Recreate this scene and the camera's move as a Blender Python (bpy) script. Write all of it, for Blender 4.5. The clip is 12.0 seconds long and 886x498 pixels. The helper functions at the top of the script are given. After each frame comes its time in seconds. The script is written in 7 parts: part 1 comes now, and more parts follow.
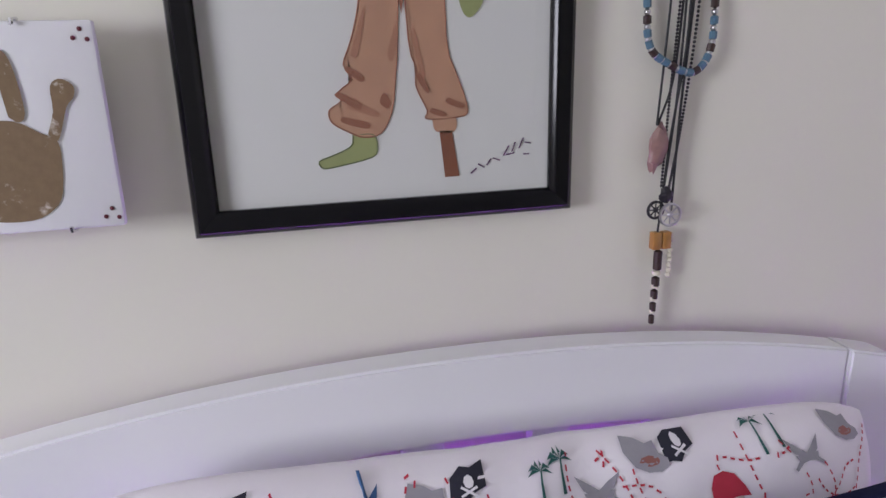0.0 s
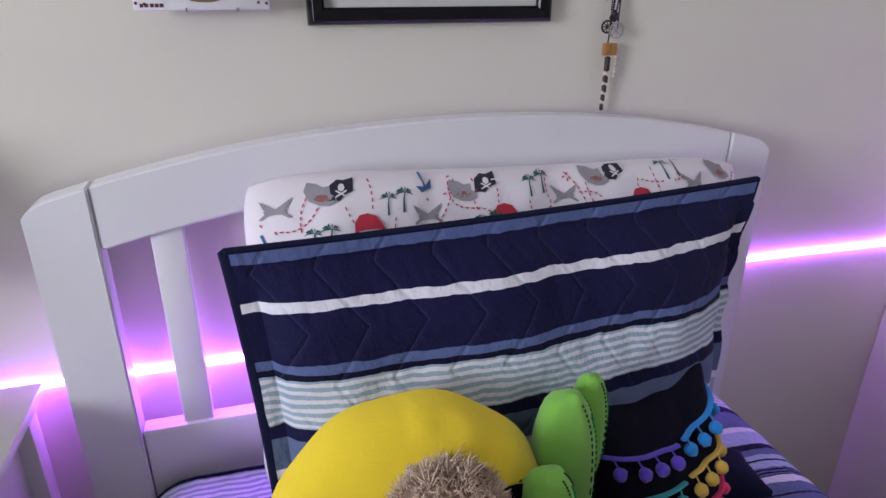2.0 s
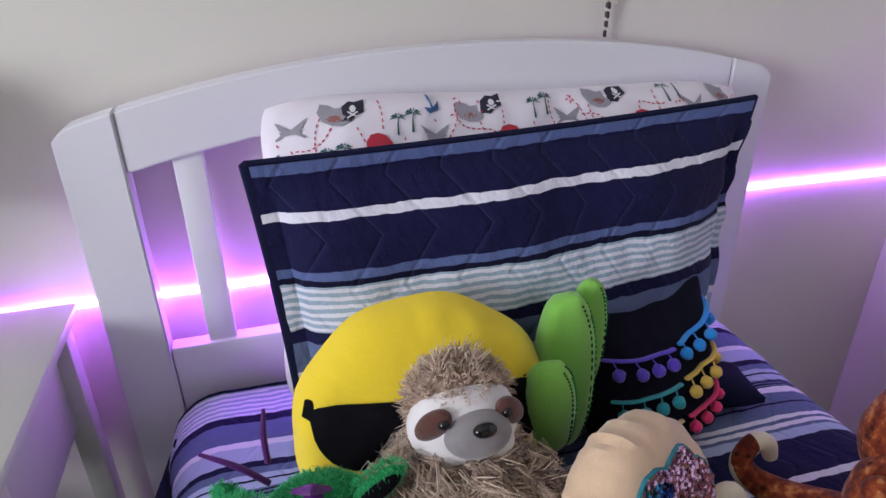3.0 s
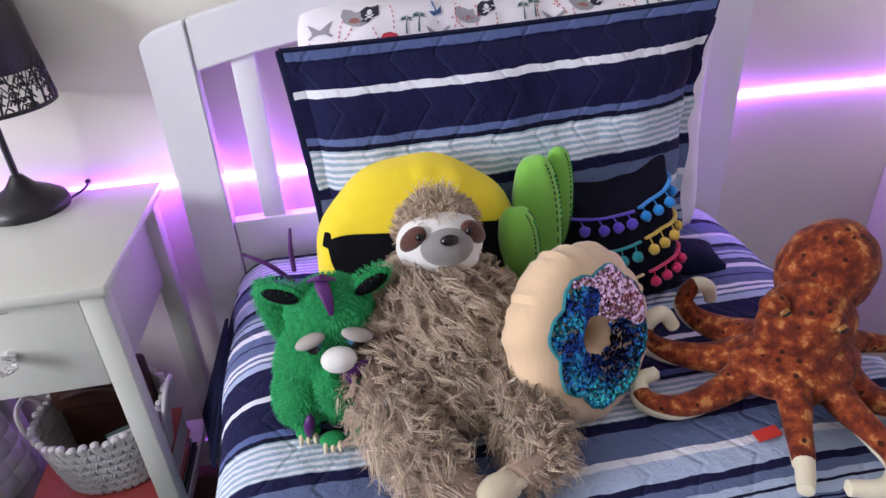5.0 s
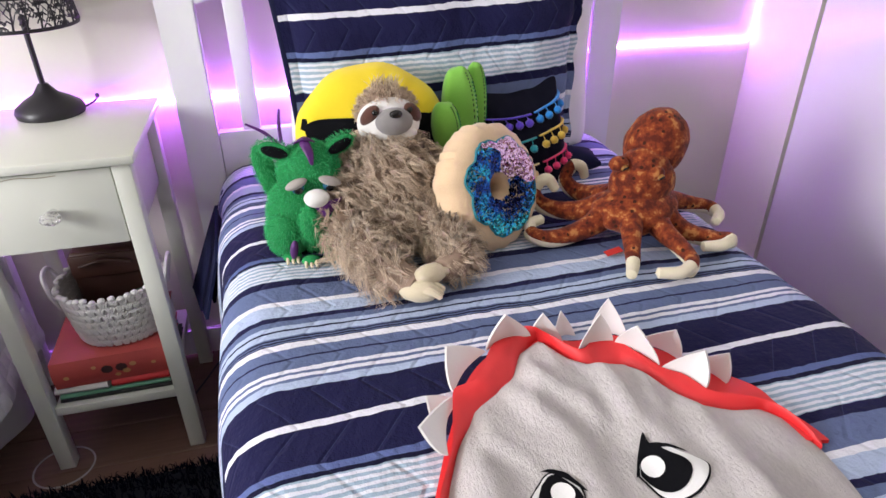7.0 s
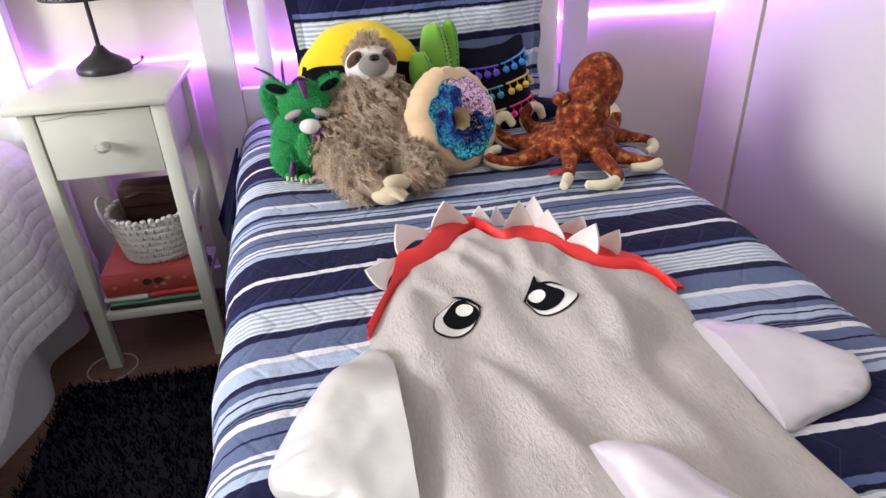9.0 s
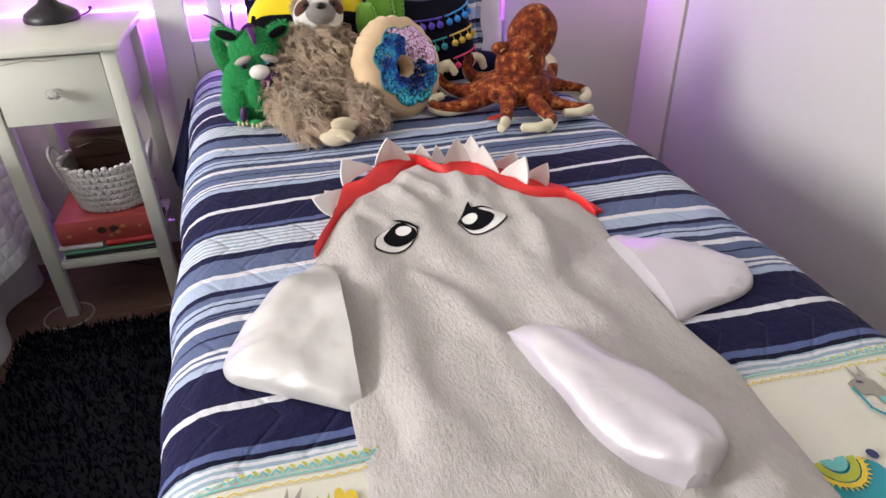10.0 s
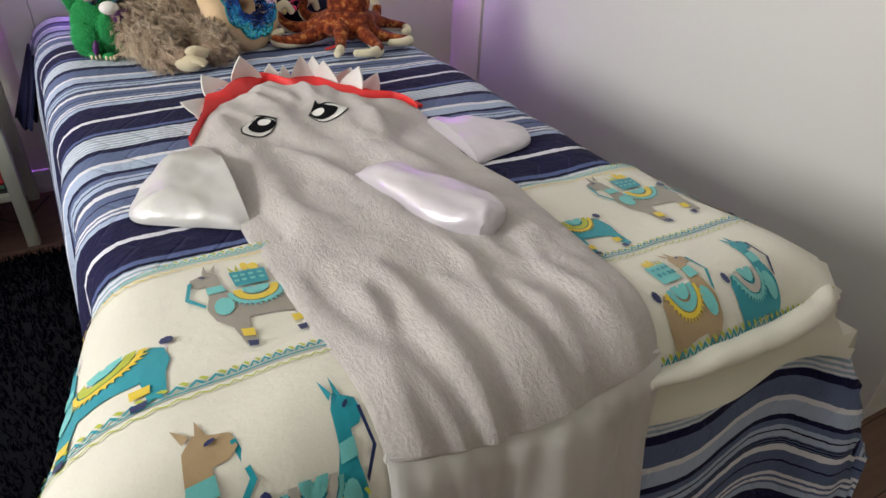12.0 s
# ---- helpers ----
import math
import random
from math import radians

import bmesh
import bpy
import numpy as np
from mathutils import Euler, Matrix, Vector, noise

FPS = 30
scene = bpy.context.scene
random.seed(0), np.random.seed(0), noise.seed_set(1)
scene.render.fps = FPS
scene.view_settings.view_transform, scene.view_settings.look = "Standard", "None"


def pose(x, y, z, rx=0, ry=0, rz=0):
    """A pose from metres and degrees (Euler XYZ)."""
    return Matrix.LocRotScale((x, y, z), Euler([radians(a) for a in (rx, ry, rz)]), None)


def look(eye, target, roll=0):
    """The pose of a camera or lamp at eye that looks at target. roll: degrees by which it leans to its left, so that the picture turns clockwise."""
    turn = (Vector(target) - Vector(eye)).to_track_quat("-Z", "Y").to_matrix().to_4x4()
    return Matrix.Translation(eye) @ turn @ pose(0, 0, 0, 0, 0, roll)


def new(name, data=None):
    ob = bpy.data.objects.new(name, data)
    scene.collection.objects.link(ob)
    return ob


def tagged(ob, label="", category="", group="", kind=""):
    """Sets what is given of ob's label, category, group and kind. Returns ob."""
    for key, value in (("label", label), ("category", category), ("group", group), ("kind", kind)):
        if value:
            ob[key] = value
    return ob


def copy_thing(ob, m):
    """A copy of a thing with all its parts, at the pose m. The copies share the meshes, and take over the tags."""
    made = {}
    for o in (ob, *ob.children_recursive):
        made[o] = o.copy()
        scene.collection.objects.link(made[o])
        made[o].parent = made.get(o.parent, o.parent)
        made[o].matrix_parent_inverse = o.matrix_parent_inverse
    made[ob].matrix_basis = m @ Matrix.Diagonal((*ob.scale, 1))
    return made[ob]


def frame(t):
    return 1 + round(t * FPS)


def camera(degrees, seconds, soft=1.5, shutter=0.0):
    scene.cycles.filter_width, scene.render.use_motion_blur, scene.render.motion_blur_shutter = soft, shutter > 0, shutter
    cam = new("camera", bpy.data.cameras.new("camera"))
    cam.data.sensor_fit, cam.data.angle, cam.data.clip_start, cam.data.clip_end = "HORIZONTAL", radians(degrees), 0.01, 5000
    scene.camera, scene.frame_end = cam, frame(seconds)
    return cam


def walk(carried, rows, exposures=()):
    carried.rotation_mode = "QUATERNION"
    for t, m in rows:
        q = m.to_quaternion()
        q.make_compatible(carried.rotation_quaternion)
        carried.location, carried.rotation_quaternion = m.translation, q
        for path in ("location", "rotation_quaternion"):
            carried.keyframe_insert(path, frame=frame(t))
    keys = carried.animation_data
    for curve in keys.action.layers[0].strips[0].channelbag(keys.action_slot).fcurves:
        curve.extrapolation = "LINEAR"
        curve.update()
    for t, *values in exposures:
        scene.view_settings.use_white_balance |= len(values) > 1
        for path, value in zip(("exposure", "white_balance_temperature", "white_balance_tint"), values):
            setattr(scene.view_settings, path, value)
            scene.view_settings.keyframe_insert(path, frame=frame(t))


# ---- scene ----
cam = camera(69.2, 12.0)
PATH = [
    (0, (-0.092, -0.548, 1.294), (0.336, 1.322, 0.731), -1.6),
    (0.5, (-0.154, -0.641, 1.288), (0.295, 1.195, 0.632), 0.4),
    (1, (-0.208, -0.755, 1.253), (0.307, 1.046, 0.551), 0.2),
    (1.5, (-0.243, -0.826, 1.229), (0.268, 0.959, 0.486), 1.0),
    (2, (-0.254, -0.864, 1.217), (0.27, 0.9, 0.435), 0.2),
    (2.5, (-0.267, -0.891, 1.2), (0.227, 0.853, 0.354), -0.6),
    (3, (-0.268, -0.922, 1.183), (0.21, 0.805, 0.293), -0.9),
    (3.5, (-0.256, -0.953, 1.169), (0.185, 0.766, 0.246), -0.3),
    (3.7, (-0.245, -0.972, 1.153), (0.167, 0.754, 0.231), -0.7),
    (5.3, (-0.217, -1.21, 1.147), (0.013, 0.511, 0.155), -3.9),
    (5.5, (-0.232, -1.244, 1.144), (0.032, 0.475, 0.156), -4.6),
    (6, (-0.273, -1.345, 1.128), (0.081, 0.352, 0.13), -3.2),
    (6.5, (-0.294, -1.452, 1.121), (0.137, 0.227, 0.123), -1.0),
    (6.7, (-0.303, -1.489, 1.126), (0.139, 0.183, 0.123), -0.5),
    (8.3, (-0.223, -1.709, 1.104), (0.003, 0.044, 0.168), -3.0),
    (8.5, (-0.23, -1.759, 1.103), (0.018, -0.013, 0.159), -2.6),
    (9, (-0.218, -1.842, 1.088), (0.071, -0.125, 0.103), -2.4),
    (9.5, (-0.217, -1.886, 1.065), (0.15, -0.211, 0.035), -2.2),
    (10, (-0.211, -1.957, 1.066), (0.188, -0.306, 0.01), -0.9),
    (10.5, (-0.236, -2.025, 1.062), (0.282, -0.41, 0.002), -0.2),
    (10.7, (-0.276, -2.07, 1.049), (0.317, -0.464, 0.016), 1.3),
    (11, (-0.301, -2.129, 1.049), (0.335, -0.559, -0.015), 1.1),
    (11.5, (-0.317, -2.211, 1.05), (0.414, -0.688, -0.021), 1.0),
    (12, (-0.325, -2.265, 1.039), (0.503, -0.805, -0.048), 2.6),
]
walk(cam, [(t, look(eye, target, roll)) for t, eye, target, roll in PATH],
     [(0.0, 0.00, 5780, 25), (0.5, -0.11, 5780, 25), (1.5, -0.17, 5780, 25), (3.0, -0.08, 5750, 25), (3.7, -0.03, 5750, 25), (5.5, 0.42, 5910, 23), (6.7, 0.56, 6150, 21), (8.5, 0.60, 6340, 20), (9.5, 0.48, 6420, 19),
      (10.5, 0.44, 6520, 18), (12.0, 0.14, 6530, 13)])

from mathutils.bvhtree import BVHTree

# ---- world, daylight, exposure ----
world = bpy.data.worlds.new("sky")
scene.world = world
world.use_nodes = True
wn = world.node_tree
sky = wn.nodes.new("ShaderNodeTexSky")
sky.sky_type = "NISHITA"
sky.sun_disc = False
sky.sun_elevation, sky.sun_rotation = radians(40), radians(200)
wn.nodes["Background"].inputs["Strength"].default_value = 0.12
wn.links.new(sky.outputs["Color"], wn.nodes["Background"].inputs["Color"])


def area(name, m, w, h, watts, col):
    data = bpy.data.lights.new(name, "AREA")
    data.shape, data.size, data.size_y, data.energy, data.color = "RECTANGLE", w, h, watts, col
    ob = new(name, data)
    ob.matrix_world = m
    return ob


# the daylight of the window in the west wall
area("window_daylight", look((-2.92, -1.55, 1.5), (0.0, -1.0, 1.15)), 0.9, 1.0, 67, (0.98, 1.0, 0.92))


# ---- materials ----
def nodes_of(name):
    m = bpy.data.materials.new(name)
    m.use_nodes = True
    return m, m.node_tree, m.node_tree.nodes["Principled BSDF"]


def add(nt, kind, **kw):
    n = nt.nodes.new(kind)
    for k, v in kw.items():
        if k in n.inputs:
            n.inputs[k].default_value = v
    return n


def math_node(nt, op, a, b=None):
    n = nt.nodes.new("ShaderNodeMath")
    n.operation = op
    for i, v in enumerate((a, b)):
        if v is None:
            continue
        if isinstance(v, (int, float)):
            n.inputs[i].default_value = v
        else:
            nt.links.new(v, n.inputs[i])
    return n.outputs[0]


def mix_col(nt, fac, a, b, kind="MIX"):
    n = nt.nodes.new("ShaderNodeMix")
    n.data_type, n.blend_type = "RGBA", kind
    for i, v in ((0, fac), (6, a), (7, b)):
        if isinstance(v, (int, float)):
            n.inputs[i].default_value = v
        elif isinstance(v, tuple):
            n.inputs[i].default_value = (*v[:3], 1)
        else:
            nt.links.new(v, n.inputs[i])
    return n.outputs[2]


def noise_out(nt, co, scale, detail=3.0, rough=0.55):
    n = add(nt, "ShaderNodeTexNoise", Scale=scale, Detail=detail, Roughness=rough)
    nt.links.new(co, n.inputs["Vector"])
    return n.outputs["Fac"]


def bump(nt, b, height, strength, dist, normal=None):
    n = add(nt, "ShaderNodeBump", Strength=strength, Distance=dist)
    nt.links.new(height, n.inputs["Height"])
    if normal is not None:
        nt.links.new(normal, n.inputs["Normal"])
    if b is not None:
        nt.links.new(n.outputs["Normal"], b.inputs["Normal"])
    return n.outputs["Normal"]


def plain(name, col, rough=0.6, vary=0.12, big=3.0, fine=120.0, relief=0.15, depth=0.002, metal=0.0, sheen=0.0, coat=0.0, spec=0.5):
    """A surface with slow stains and fine grain of its colour, and fine relief."""
    m, nt, b = nodes_of(name)
    co = add(nt, "ShaderNodeTexCoord").outputs["Object"]
    n1, n2 = noise_out(nt, co, big), noise_out(nt, co, fine, 4)
    dark = tuple(c * (1 - vary) for c in col)
    lite = tuple(min(1, c * (1 + vary)) for c in col)
    c1 = mix_col(nt, n1, dark, lite)
    c2 = mix_col(nt, math_node(nt, "MULTIPLY", n2, 0.5), c1, dark)
    nt.links.new(c2, b.inputs["Base Color"])
    b.inputs["Metallic"].default_value = metal
    b.inputs["Specular IOR Level"].default_value = spec
    r = math_node(nt, "ADD", math_node(nt, "MULTIPLY", n1, 0.16), rough - 0.08)
    nt.links.new(r, b.inputs["Roughness"])
    b.inputs["Sheen Weight"].default_value = sheen
    b.inputs["Sheen Roughness"].default_value = 0.4
    b.inputs["Coat Weight"].default_value = coat
    if relief:
        bump(nt, b, n2, relief, depth)
    return m


NAVY, DEEP, MID, SLATE, PALE, AQUA, WHITE = ((0.010, 0.010, 0.050), (0.006, 0.006, 0.028), (0.110, 0.148, 0.325), (0.125, 0.163, 0.295),
                                              (0.43, 0.515, 0.69), (0.34, 0.45, 0.56), (0.78, 0.78, 0.85))
STRIPES = [(0.0, WHITE), (0.023, NAVY), (0.147, MID), (0.171, DEEP), (0.186, AQUA), (0.309, NAVY), (0.345, SLATE), (0.430, WHITE), (0.454, PALE),
           (0.518, NAVY), (0.540, SLATE), (0.570, PALE), (0.588, DEEP), (0.597, PALE), (0.622, DEEP), (0.657, WHITE), (0.685, SLATE), (0.728, NAVY), (0.738, SLATE),
           (0.784, WHITE), (0.799, SLATE), (0.810, WHITE), (0.825, SLATE), (0.838, PALE), (0.868, NAVY)]


def striped(name, shift, period=0.463, rows=STRIPES):
    """Woven stripes over the cloth's length (V, in metres), quilted in zigzag lines."""
    m, nt, b = nodes_of(name)
    tc = add(nt, "ShaderNodeTexCoord")
    sep = nt.nodes.new("ShaderNodeSeparateXYZ")
    nt.links.new(tc.outputs["UV"], sep.inputs[0])
    u, v = sep.outputs[0], sep.outputs[1]
    wob = math_node(nt, "MULTIPLY", math_node(nt, "SUBTRACT", noise_out(nt, tc.outputs["UV"], 9.0, 2), 0.5), 0.006)
    fine = math_node(nt, "MULTIPLY", math_node(nt, "SUBTRACT", noise_out(nt, tc.outputs["UV"], 42.0, 2), 0.5), 0.0065)
    wob = math_node(nt, "ADD", wob, fine)
    ph = math_node(nt, "FRACT", math_node(nt, "DIVIDE", math_node(nt, "ADD", math_node(nt, "ADD", v, shift), wob), period))
    ramp = nt.nodes.new("ShaderNodeValToRGB")
    ramp.color_ramp.interpolation = "CONSTANT"
    el = ramp.color_ramp.elements
    while len(el) < len(rows):
        el.new(0.5)
    for e, (p, c) in zip(el, rows):
        e.position, e.color = p, (*c, 1)
    nt.links.new(ph, ramp.inputs[0])
    # fine white lines in the pale band, fine pale lines in the dark one
    inband = math_node(nt, "MULTIPLY", math_node(nt, "GREATER_THAN", ph, 0.186), math_node(nt, "LESS_THAN", ph, 0.309))
    lines = math_node(nt, "GREATER_THAN", math_node(nt, "SINE", math_node(nt, "MULTIPLY", ph, 2 * math.pi / 0.0215)), 0.05)
    c1 = mix_col(nt, math_node(nt, "MULTIPLY", math_node(nt, "MULTIPLY", inband, lines), 0.9), ramp.outputs[0], WHITE)
    indark = math_node(nt, "MULTIPLY", math_node(nt, "GREATER_THAN", ph, 0.622), math_node(nt, "LESS_THAN", ph, 0.657))
    lines2 = math_node(nt, "GREATER_THAN", math_node(nt, "SINE", math_node(nt, "MULTIPLY", ph, 2 * math.pi / 0.0125)), 0.1)
    c2 = mix_col(nt, math_node(nt, "MULTIPLY", indark, lines2), c1, SLATE)
    # quilting: zigzag seams along the cloth
    tri = math_node(nt, "PINGPONG", v, 0.062)
    q = math_node(nt, "FRACT", math_node(nt, "DIVIDE", math_node(nt, "ADD", u, math_node(nt, "MULTIPLY", tri, 0.75)), 0.066))
    d = math_node(nt, "ABSOLUTE", math_node(nt, "SUBTRACT", q, 0.5))
    seam = nt.nodes.new("ShaderNodeMapRange")
    seam.interpolation_type = "SMOOTHSTEP"
    seam.inputs["From Min"].default_value, seam.inputs["From Max"].default_value = 0.5, 0.40
    nt.links.new(d, seam.inputs["Value"])
    stitch = math_node(nt, "GREATER_THAN", d, 0.488)
    c3 = mix_col(nt, math_node(nt, "MULTIPLY", stitch, 0.14), c2, SLATE)
    weave = noise_out(nt, tc.outputs["UV"], 420.0, 2)
    crump = noise_out(nt, tc.outputs["UV"], 38.0, 4, 0.6)
    c4 = mix_col(nt, math_node(nt, "MULTIPLY", weave, 0.12), c3, (0.02, 0.02, 0.05))
    nt.links.new(c4, b.inputs["Base Color"])
    b.inputs["Roughness"].default_value = 0.82
    b.inputs["Specular IOR Level"].default_value = 0.12
    b.inputs["Sheen Weight"].default_value = 0.03
    n = bump(nt, None, weave, 0.25, 0.0008)
    pucker = noise_out(nt, tc.outputs["UV"], 75.0, 3, 0.55)
    n = bump(nt, None, crump, 0.55, 0.009, n)
    n = bump(nt, None, pucker, 0.38, 0.005, n)
    bump(nt, b, seam.outputs[0], 0.30, 0.006, n)
    return m


def fluffy(name, col, tip, scale=260.0, stretch=(1, 1, 1), depth=0.004, big=9.0, strength=0.6):
    """Short pile: fine clumped relief, soft sheen, two tones."""
    m, nt, b = nodes_of(name)
    co = add(nt, "ShaderNodeTexCoord").outputs["Object"]
    mp = nt.nodes.new("ShaderNodeMapping")
    mp.inputs["Scale"].default_value = stretch
    nt.links.new(co, mp.inputs[0])
    f, g = noise_out(nt, mp.outputs[0], scale, 5, 0.7), noise_out(nt, co, big, 4, 0.6)
    c = mix_col(nt, math_node(nt, "ADD", math_node(nt, "MULTIPLY", f, 0.8), math_node(nt, "SUBTRACT", math_node(nt, "MULTIPLY", g, 0.7), 0.25)), col, tip)
    nt.links.new(c, b.inputs["Base Color"])
    b.inputs["Roughness"].default_value = 0.9
    b.inputs["Specular IOR Level"].default_value = 0.15
    b.inputs["Sheen Weight"].default_value = 0.35
    b.inputs["Sheen Roughness"].default_value = 0.5
    n = bump(nt, None, f, strength, depth)
    bump(nt, b, g, 0.3, 0.01, n)
    return m


def island(name, cols, rough=0.9, sheen=0.2):
    """Strands whose tone varies from one to the next."""
    m, nt, b = nodes_of(name)
    geo = nt.nodes.new("ShaderNodeNewGeometry")
    ramp = nt.nodes.new("ShaderNodeValToRGB")
    el = ramp.color_ramp.elements
    while len(el) < len(cols):
        el.new(0.5)
    for i, (e, c) in enumerate(zip(el, cols)):
        e.position, e.color = i / (len(cols) - 1), (*c, 1)
    nt.links.new(geo.outputs["Random Per Island"], ramp.inputs[0])
    nt.links.new(ramp.outputs[0], b.inputs["Base Color"])
    b.inputs["Roughness"].default_value = rough
    b.inputs["Specular IOR Level"].default_value = 0.2
    b.inputs["Sheen Weight"].default_value = sheen
    return m


M = {}
M["wall"] = plain("wall_paint", (0.73, 0.712, 0.608), 0.6, 0.03, 1.5, 90, 0.08, 0.001)
M["ceiling"] = plain("ceiling_paint", (0.80, 0.80, 0.78), 0.8, 0.02)
M["white"] = plain("white_enamel", (0.78, 0.78, 0.79), 0.36, 0.03, 4, 60, 0.06, 0.0008)
M["cream"] = plain("cream_enamel", (0.62, 0.63, 0.555), 0.34, 0.03, 4, 60, 0.06, 0.0008)
M["gloss"] = plain("wardrobe_board", (0.76, 0.75, 0.74), 0.30, 0.02, 1, 40, 0.03, 0.0006)
M["edge"] = plain("shadow_gap", (0.12, 0.11, 0.10), 0.7)
M["black"] = plain("black_lacquer", (0.003, 0.003, 0.004), 0.16, 0.2, 8, 90, 0.02, 0.0003, spec=0.22)
M["metal_black"] = plain("black_metal", (0.012, 0.010, 0.014), 0.42, 0.3, 20, 200, 0.1, 0.0006)
M["paper"] = plain("picture_paper", (0.80, 0.80, 0.77), 0.8, 0.02, 4, 200, 0.05, 0.0004)
M["stripe_bed"] = striped("striped_quilt", 0.080, 0.470)
M["rug"] = island("rug_pile", [(0.002, 0.003, 0.009), (0.004, 0.005, 0.014), (0.003, 0.004, 0.011)], 1.0, 0.0)
M["rug"].node_tree.nodes["Principled BSDF"].inputs["Specular IOR Level"].default_value = 0.05
M["rugbase"] = plain("rug_base", (0.003, 0.004, 0.010), 0.95)


# ---- mesh helpers ----
def smooth_all(bm, on=True):
    for f in bm.faces:
        f.smooth = on


def thing(name, loc=(0, 0, 0), label="", category="", group="", kind="", turn=0):
    ob = new(name)
    ob.matrix_basis = pose(*loc, 0, 0, turn)
    return tagged(ob, label, category, group, kind)


def part(name, bm, mat, parent=None, label="", flat=False, m=None):
    """Links a bmesh as one mesh object under a thing or a part."""
    if m is not None:
        bm.transform(m)
    if not flat:
        smooth_all(bm)
    me = bpy.data.meshes.new(name)
    bm.to_mesh(me)
    bm.free()
    if not flat:
        me.set_sharp_from_angle(angle=radians(38))
    me.materials.append(M[mat] if isinstance(mat, str) else mat)
    ob = new(name, me)
    if parent is not None:
        ob.parent = parent
    return tagged(ob, label)


def top(name, bm, mat, label, category, kind="", group="", flat=False, m=None):
    return tagged(part(name, bm, mat, None, label, flat, m), "", category, group, kind)


def rbox(x0, x1, y0, y1, z0, z1, bev=0.003, seg=2):
    bm = bmesh.new()
    bmesh.ops.create_cube(bm, size=1)
    bm.transform(Matrix.LocRotScale(((x0 + x1) / 2, (y0 + y1) / 2, (z0 + z1) / 2), None, (x1 - x0, y1 - y0, z1 - z0)))
    if bev:
        bmesh.ops.bevel(bm, geom=bm.edges[:], offset=bev, segments=seg, affect="EDGES", profile=0.5)
    return bm


def surf(fn, nu, nv, u0=0.0, u1=1.0, v0=0.0, v1=1.0, wrap=False, uv=None):
    """A sheet of nu x nv faces through fn(u, v). wrap: closed in u."""
    bm = bmesh.new()
    cols = nu if wrap else nu + 1
    us = [u0 + (u1 - u0) * i / nu for i in range(cols)]
    vs = [v0 + (v1 - v0) * j / nv for j in range(nv + 1)]
    g = [[bm.verts.new(fn(u, v)) for u in us] for v in vs]
    lay = bm.loops.layers.uv.new("UVMap") if uv else None
    for j in range(nv):
        for i in range(nu):
            k = (i + 1) % cols
            f = bm.faces.new((g[j][i], g[j][k], g[j + 1][k], g[j + 1][i]))
            if lay:
                for lp, (a, c) in zip(f.loops, ((i, j), (i + 1, j), (i + 1, j + 1), (i, j + 1))):
                    lp[lay].uv = uv(u0 + (u1 - u0) * a / nu, vs[c])
    return bm


def ball(c, r, rot=(0, 0, 0), nu=24, nv=14, wob=0.0, freq=8.0, power=1.0):
    """An ellipsoid, uneven by wob."""
    if isinstance(r, (int, float)):
        r = (r, r, r)
    e = Euler([radians(a) for a in rot]).to_matrix()

    def fn(u, v):
        a, b = 2 * math.pi * u, math.pi * v
        p = Vector((math.sin(b) * math.cos(a), math.sin(b) * math.sin(a), -math.cos(b)))
        if power != 1.0:
            p = Vector([math.copysign(abs(k) ** power, k) for k in p])
        k = 1 + wob * noise.noise(p * freq * 0.3 + Vector(c) * 17)
        return Vector(c) + e @ Vector((p.x * r[0] * k, p.y * r[1] * k, p.z * r[2] * k))
    bm = surf(fn, nu, nv, v0=0.0, v1=1.0, wrap=True)
    bmesh.ops.remove_doubles(bm, verts=bm.verts[:], dist=1e-6)
    bmesh.ops.recalc_face_normals(bm, faces=bm.faces[:])
    return bm


def bezier(pts, n):
    """n + 1 points on a Catmull-Rom line through pts."""
    p = [Vector(q) for q in pts]
    p = [2 * p[0] - p[1]] + p + [2 * p[-1] - p[-2]]
    out, k = [], len(p) - 3
    for i in range(n + 1):
        s = min(i / n * k, k - 1e-9)
        j, t = int(s), s - int(s)
        a, b, c, d = p[j:j + 4]
        out.append(0.5 * (2 * b + (c - a) * t + (2 * a - 5 * b + 4 * c - d) * t * t + (3 * b - a - 3 * c + d) * t ** 3))
    return out


